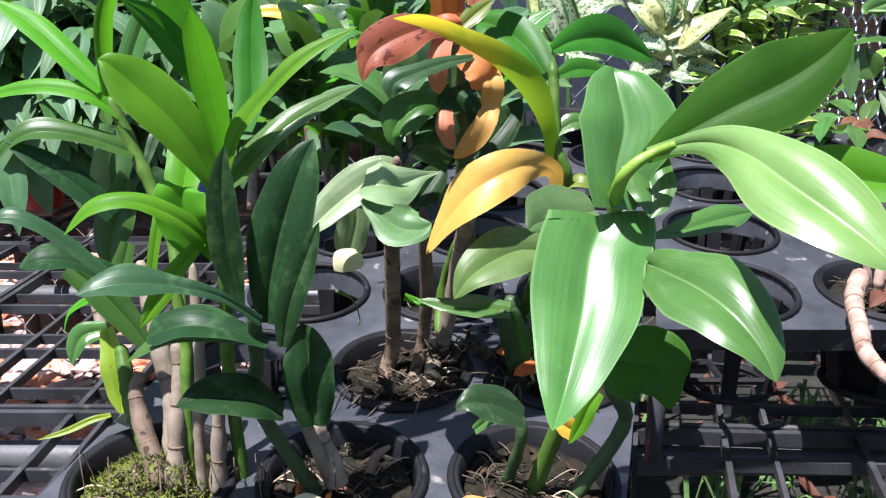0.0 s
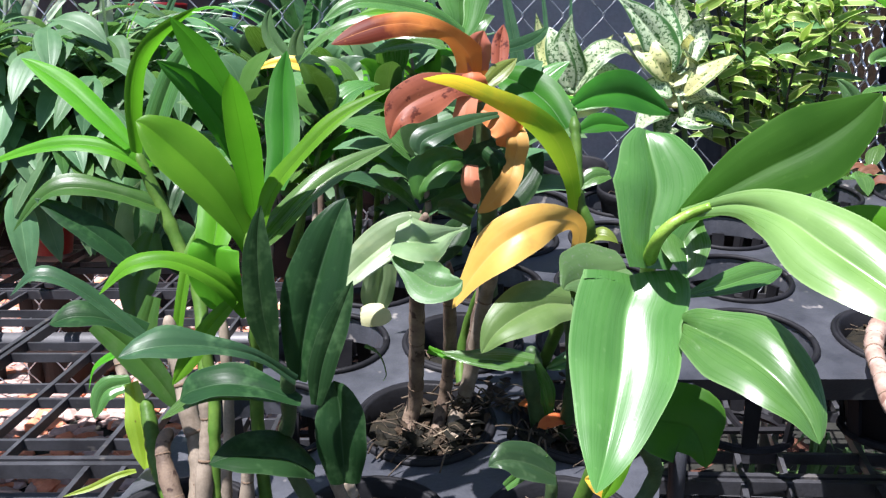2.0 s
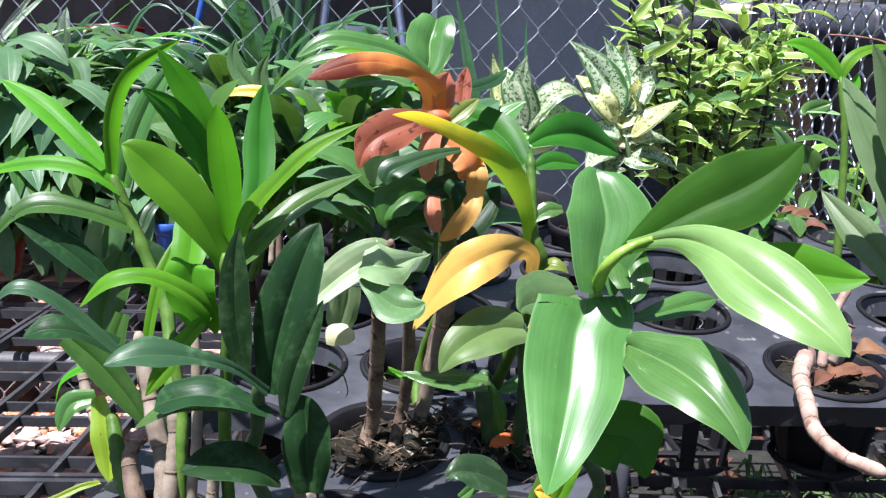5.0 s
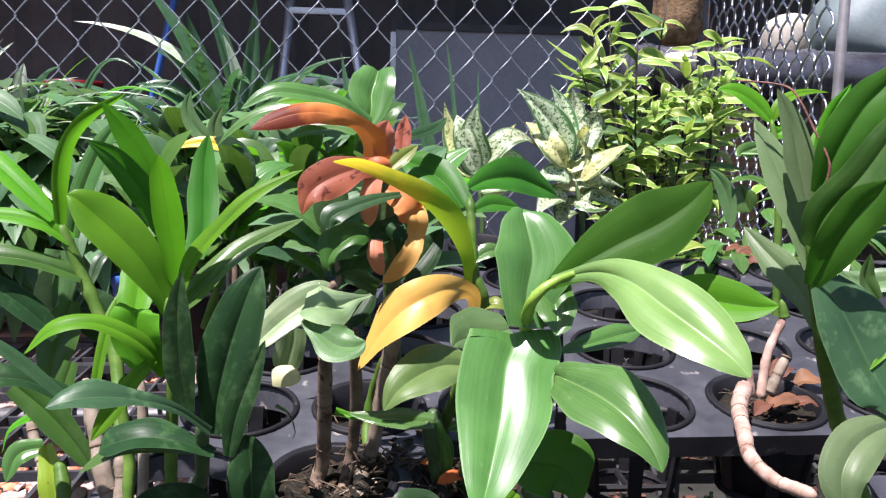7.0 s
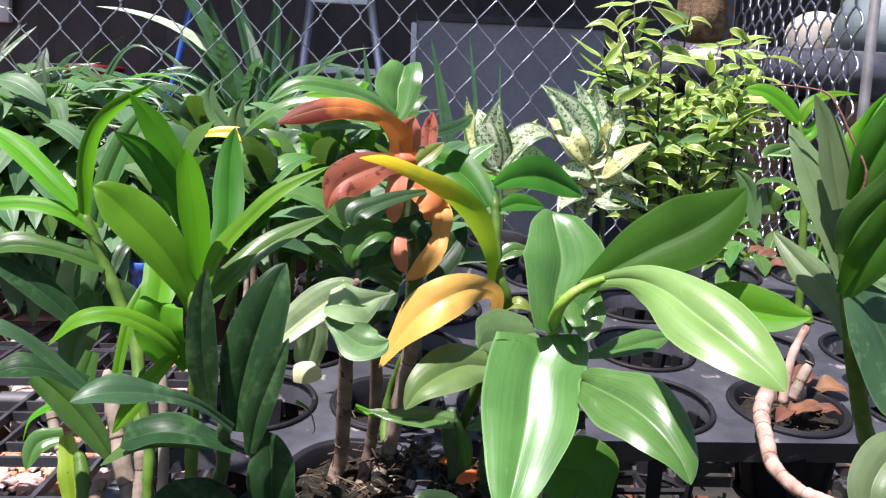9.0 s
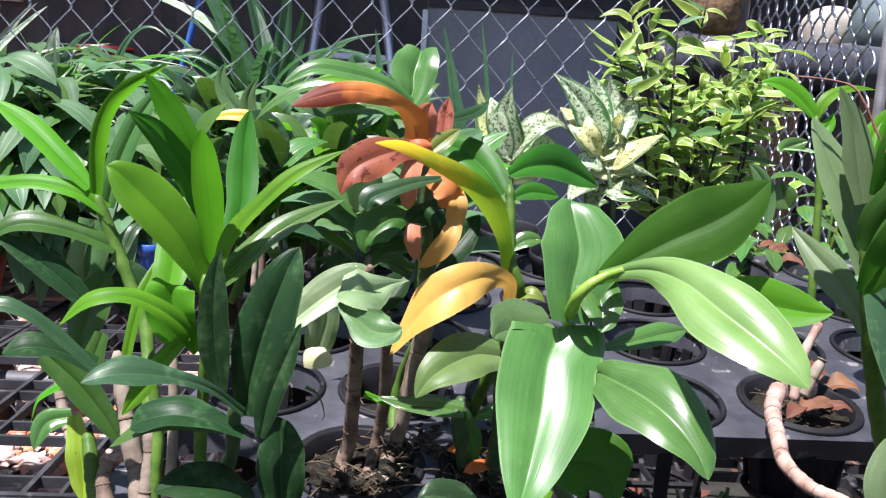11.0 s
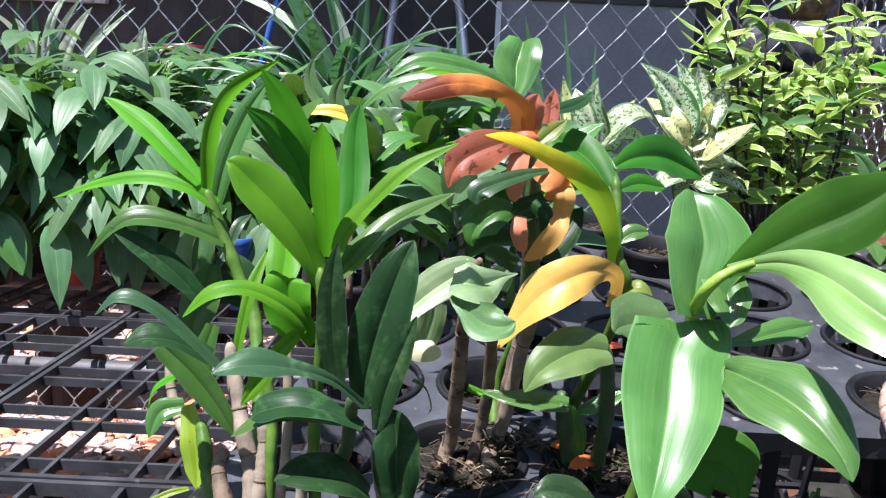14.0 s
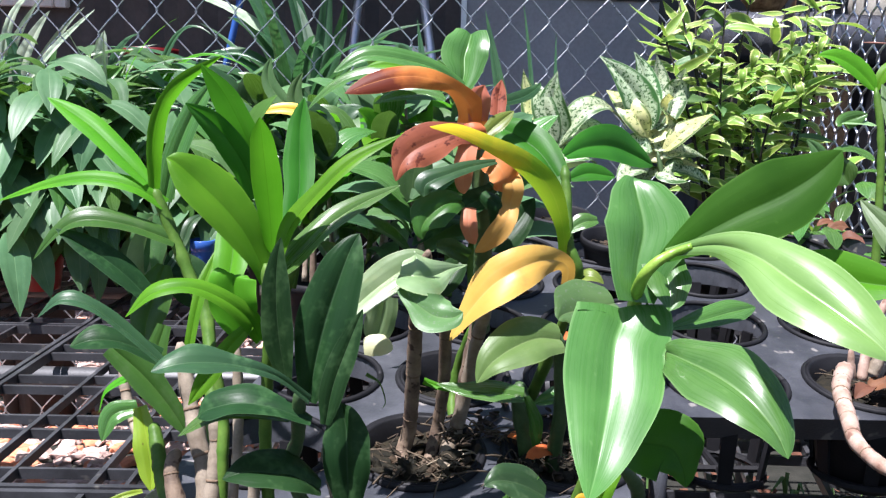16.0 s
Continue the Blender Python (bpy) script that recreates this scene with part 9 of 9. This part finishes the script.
leaf(seedling, (0.044, 0.505, 0.584), (0.047, 0.506, 0.586), (0.050, 0.506, 0.587), 0.0032, (-0.052, -0.409, 0.911), G["bright"], seg=5, across=2)
dl = thing("dry_leaf", (0.052, 0.462, 0.589), "orange dry leaf scrap lying on a tray", "dry leaf", "dry leaves")
leaf(dl, (0.040, 0.458, 0.589), (0.052, 0.462, 0.593), (0.063, 0.466, 0.591), 0.010, (0.2, -0.6, 1), G["orange"], wave=0.2, seg=8, across=4)
dl = thing("dry_leaf", (0.040, 0.480, 0.592), "orange dry leaf scrap lying on a tray", "dry leaf", "dry leaves")
leaf(dl, (0.031, 0.487, 0.592), (0.040, 0.480, 0.596), (0.049, 0.472, 0.594), 0.010, (0.2, -0.6, 1), G["orange"], wave=0.2, seg=8, across=4)
dl = thing("dry_leaf", (0.096, 0.633, 0.618), "orange dry leaf scrap lying on a tray", "dry leaf", "dry leaves")
leaf(dl, (0.084, 0.631, 0.618), (0.096, 0.633, 0.622), (0.108, 0.635, 0.620), 0.010, (0.2, -0.6, 1), G["orange"], wave=0.2, seg=8, across=4)
dl = thing("dry_leaf", (0.0146, 0.352, 0.566), "orange dry leaf scrap lying on bark in a pot", "dry leaf", "dry leaves")
leaf(dl, (0.004, 0.353, 0.5665), (0.0146, 0.352, 0.5700), (0.025, 0.350, 0.5675), 0.008, (0.1, -0.5, 1), G["orange_sheath"], wave=0.25, seg=8, across=4)
dl = thing("dry_leaf", (-0.068, 0.347, 0.566), "bleached whitish leaf scrap lying on a pot rim", "dry leaf", "dry leaves")
leaf(dl, (-0.079, 0.344, 0.5680), (-0.068, 0.346, 0.5735), (-0.058, 0.350, 0.5700), 0.010, (0.1, -0.5, 1), G["cream"], wave=0.2, seg=8, across=4)
crnd = random.Random(21)
for i in range(7):
    x, y = crnd.uniform(-0.078, -0.056), crnd.uniform(0.352, 0.376)
    a = crnd.uniform(0, 3.14)
    out = Vector((math.cos(a), math.sin(a), 0)) * crnd.uniform(0.007, 0.013)
    p = Vector((x, y, tray_z(y) - 0.003))
    dl = thing("dry_leaf", p, "red-brown strip of dry bark lying in a pot", "dry leaf", "bark strips")
    leaf(dl, p - out, p + Vector((0, 0, 0.003)), p + out, crnd.uniform(0.003, 0.006), (crnd.uniform(-0.4, 0.4), -0.4, 1), G["orange"] if i % 3 else G["dry"], wave=0.3, seg=6, across=4)
round_pot((-0.357, 1.208, 0.490), 0.018, 0.11, M_BLUE, "small blue plastic tub standing on the bench")
bh = thing("blue_pole", (-0.681, 2.675, 0), "thin blue plastic pole leaning behind the fence", "pole")
part("rod", tube([(-0.870, 2.675, 0.000), (-0.631, 2.675, 1.014), (-0.457, 2.675, 1.750)], 0.011, 10), M_BLUE, bh)
part("grip", tube([(-0.468, 2.675, 1.700), (-0.452, 2.675, 1.770)], 0.014, 10), M_POT, bh)

# ---------------------------------------------------------------- stones on the ground under and behind the bench
rnd = random.Random(77)
stone_data = []
for k in range(10):
    bm = stone_mesh(900 + k, 0.55)
    me = bpy.data.meshes.new("stone")
    bm.to_mesh(me)
    bm.free()
    me.materials.append(M_BRICK if k % 5 in (0, 2) else M_STONE)
    stone_data.append(me)
GROUND = bpy.data.objects["ground"]
for i in range(300):
    ob = new("stone", stone_data[rnd.randrange(10)])
    x, y = rnd.uniform(-1.35, -0.55), rnd.uniform(1.45, 2.15)
    s = rnd.uniform(0.03, 0.065)
    ob.matrix_basis = pose(x, y, s * 0.12, rnd.uniform(-20, 20), rnd.uniform(-20, 20), rnd.uniform(0, 360)) @ Matrix.Diagonal((s, s * rnd.uniform(0.6, 1), s * 0.7, 1))
    ob.parent = GROUND
for colour, material, count in (("pale", M_STONE, 7400), ("brick", M_BRICK, 4400)):
    verts, faces = [], []
    base_bm = stone_mesh(950 if colour == "pale" else 951, 0.5)
    bv = [v.co.copy() for v in base_bm.verts]
    bf = [[v.index for v in f.verts] for f in base_bm.faces]
    base_bm.free()
    for i in range(count):
        x, y = rnd.uniform(-2.9, 0.15), rnd.uniform(0.5, 3.4)
        if rnd.random() > min((x + 2.9) / 0.9, (0.15 - x) / 0.5, (y - 0.5) / 0.6):
            continue
        s = rnd.uniform(0.032, 0.085)
        m = pose(x, y, s * 0.1, rnd.uniform(-20, 20), rnd.uniform(-20, 20), rnd.uniform(0, 360)) @ Matrix.Diagonal((s, s * rnd.uniform(0.6, 1), s * 0.7, 1))
        o = len(verts)
        verts += [m @ v for v in bv]
        faces += [[o + q for q in f] for f in bf]
    me = bpy.data.meshes.new(colour + "_gravel")
    me.from_pydata(verts, [], faces)
    me.materials.append(material)
    tagged(new(colour + "_gravel", me), "loose %s stones on the ground" % ("pale grey" if colour == "pale" else "orange broken brick"), "gravel", kind="stuff")

# brown leaf litter under the right of the bench
verts, faces = [], []
for i in range(600):
    x, y = rnd.uniform(-0.3, 2.2), rnd.uniform(0.3, 2.6)
    k = rnd.uniform(0.03, 0.08)
    m = pose(x, y, rnd.uniform(0.006, 0.02), rnd.uniform(-25, 25), rnd.uniform(-25, 25), rnd.uniform(0, 360)) @ Matrix.Diagonal((k, k * rnd.uniform(0.3, 0.5), k, 1))
    o = len(verts)
    verts += [m @ Vector(v) for v in ((-0.5, 0, 0), (-0.2, 0.42, 0.06), (0.2, 0.4, 0.05), (0.5, 0, 0.1), (0.2, -0.4, 0.07), (-0.2, -0.42, 0.04), (0, 0, -0.03))]
    faces += [(o + a, o + (a + 1) % 6, o + 6) for a in range(6)]
me = bpy.data.meshes.new("leaf_litter")
me.from_pydata(verts, [], faces)
me.materials.append(M_LITTER)
tagged(new("leaf_litter", me), "dry red-brown fallen leaves on the ground", "leaf litter", kind="stuff")

# sparse grass on the ground under the grating
verts, faces = [], []
for i in range(360):
    if i % 9 == 0:
        cx, cy = rnd.uniform(0.15, 1.2), rnd.uniform(0.75, 1.5)
    a = rnd.uniform(0, 6.28)
    p = Vector((cx + rnd.uniform(-0.05, 0.05), cy + rnd.uniform(-0.05, 0.05), 0.0))
    out = Vector((math.cos(a), math.sin(a), 0)) * rnd.uniform(0.05, 0.14)
    side = Vector((-math.sin(a), math.cos(a), 0)) * rnd.uniform(0.002, 0.0045)
    top = Vector((0, 0, rnd.uniform(0.06, 0.16)))
    o = len(verts)
    verts += [p - side, p + side, p + out * 0.5 + top + side, p + out * 0.5 + top - side, p + out + top * 0.85]
    faces += [(o, o + 1, o + 2, o + 3), (o + 3, o + 2, o + 4)]
me = bpy.data.meshes.new("grass")
me.from_pydata(verts, [], faces)
me.materials.append(M_GRASS)
tagged(new("grass", me), "sparse green grass blades under the bench", "grass", kind="stuff")
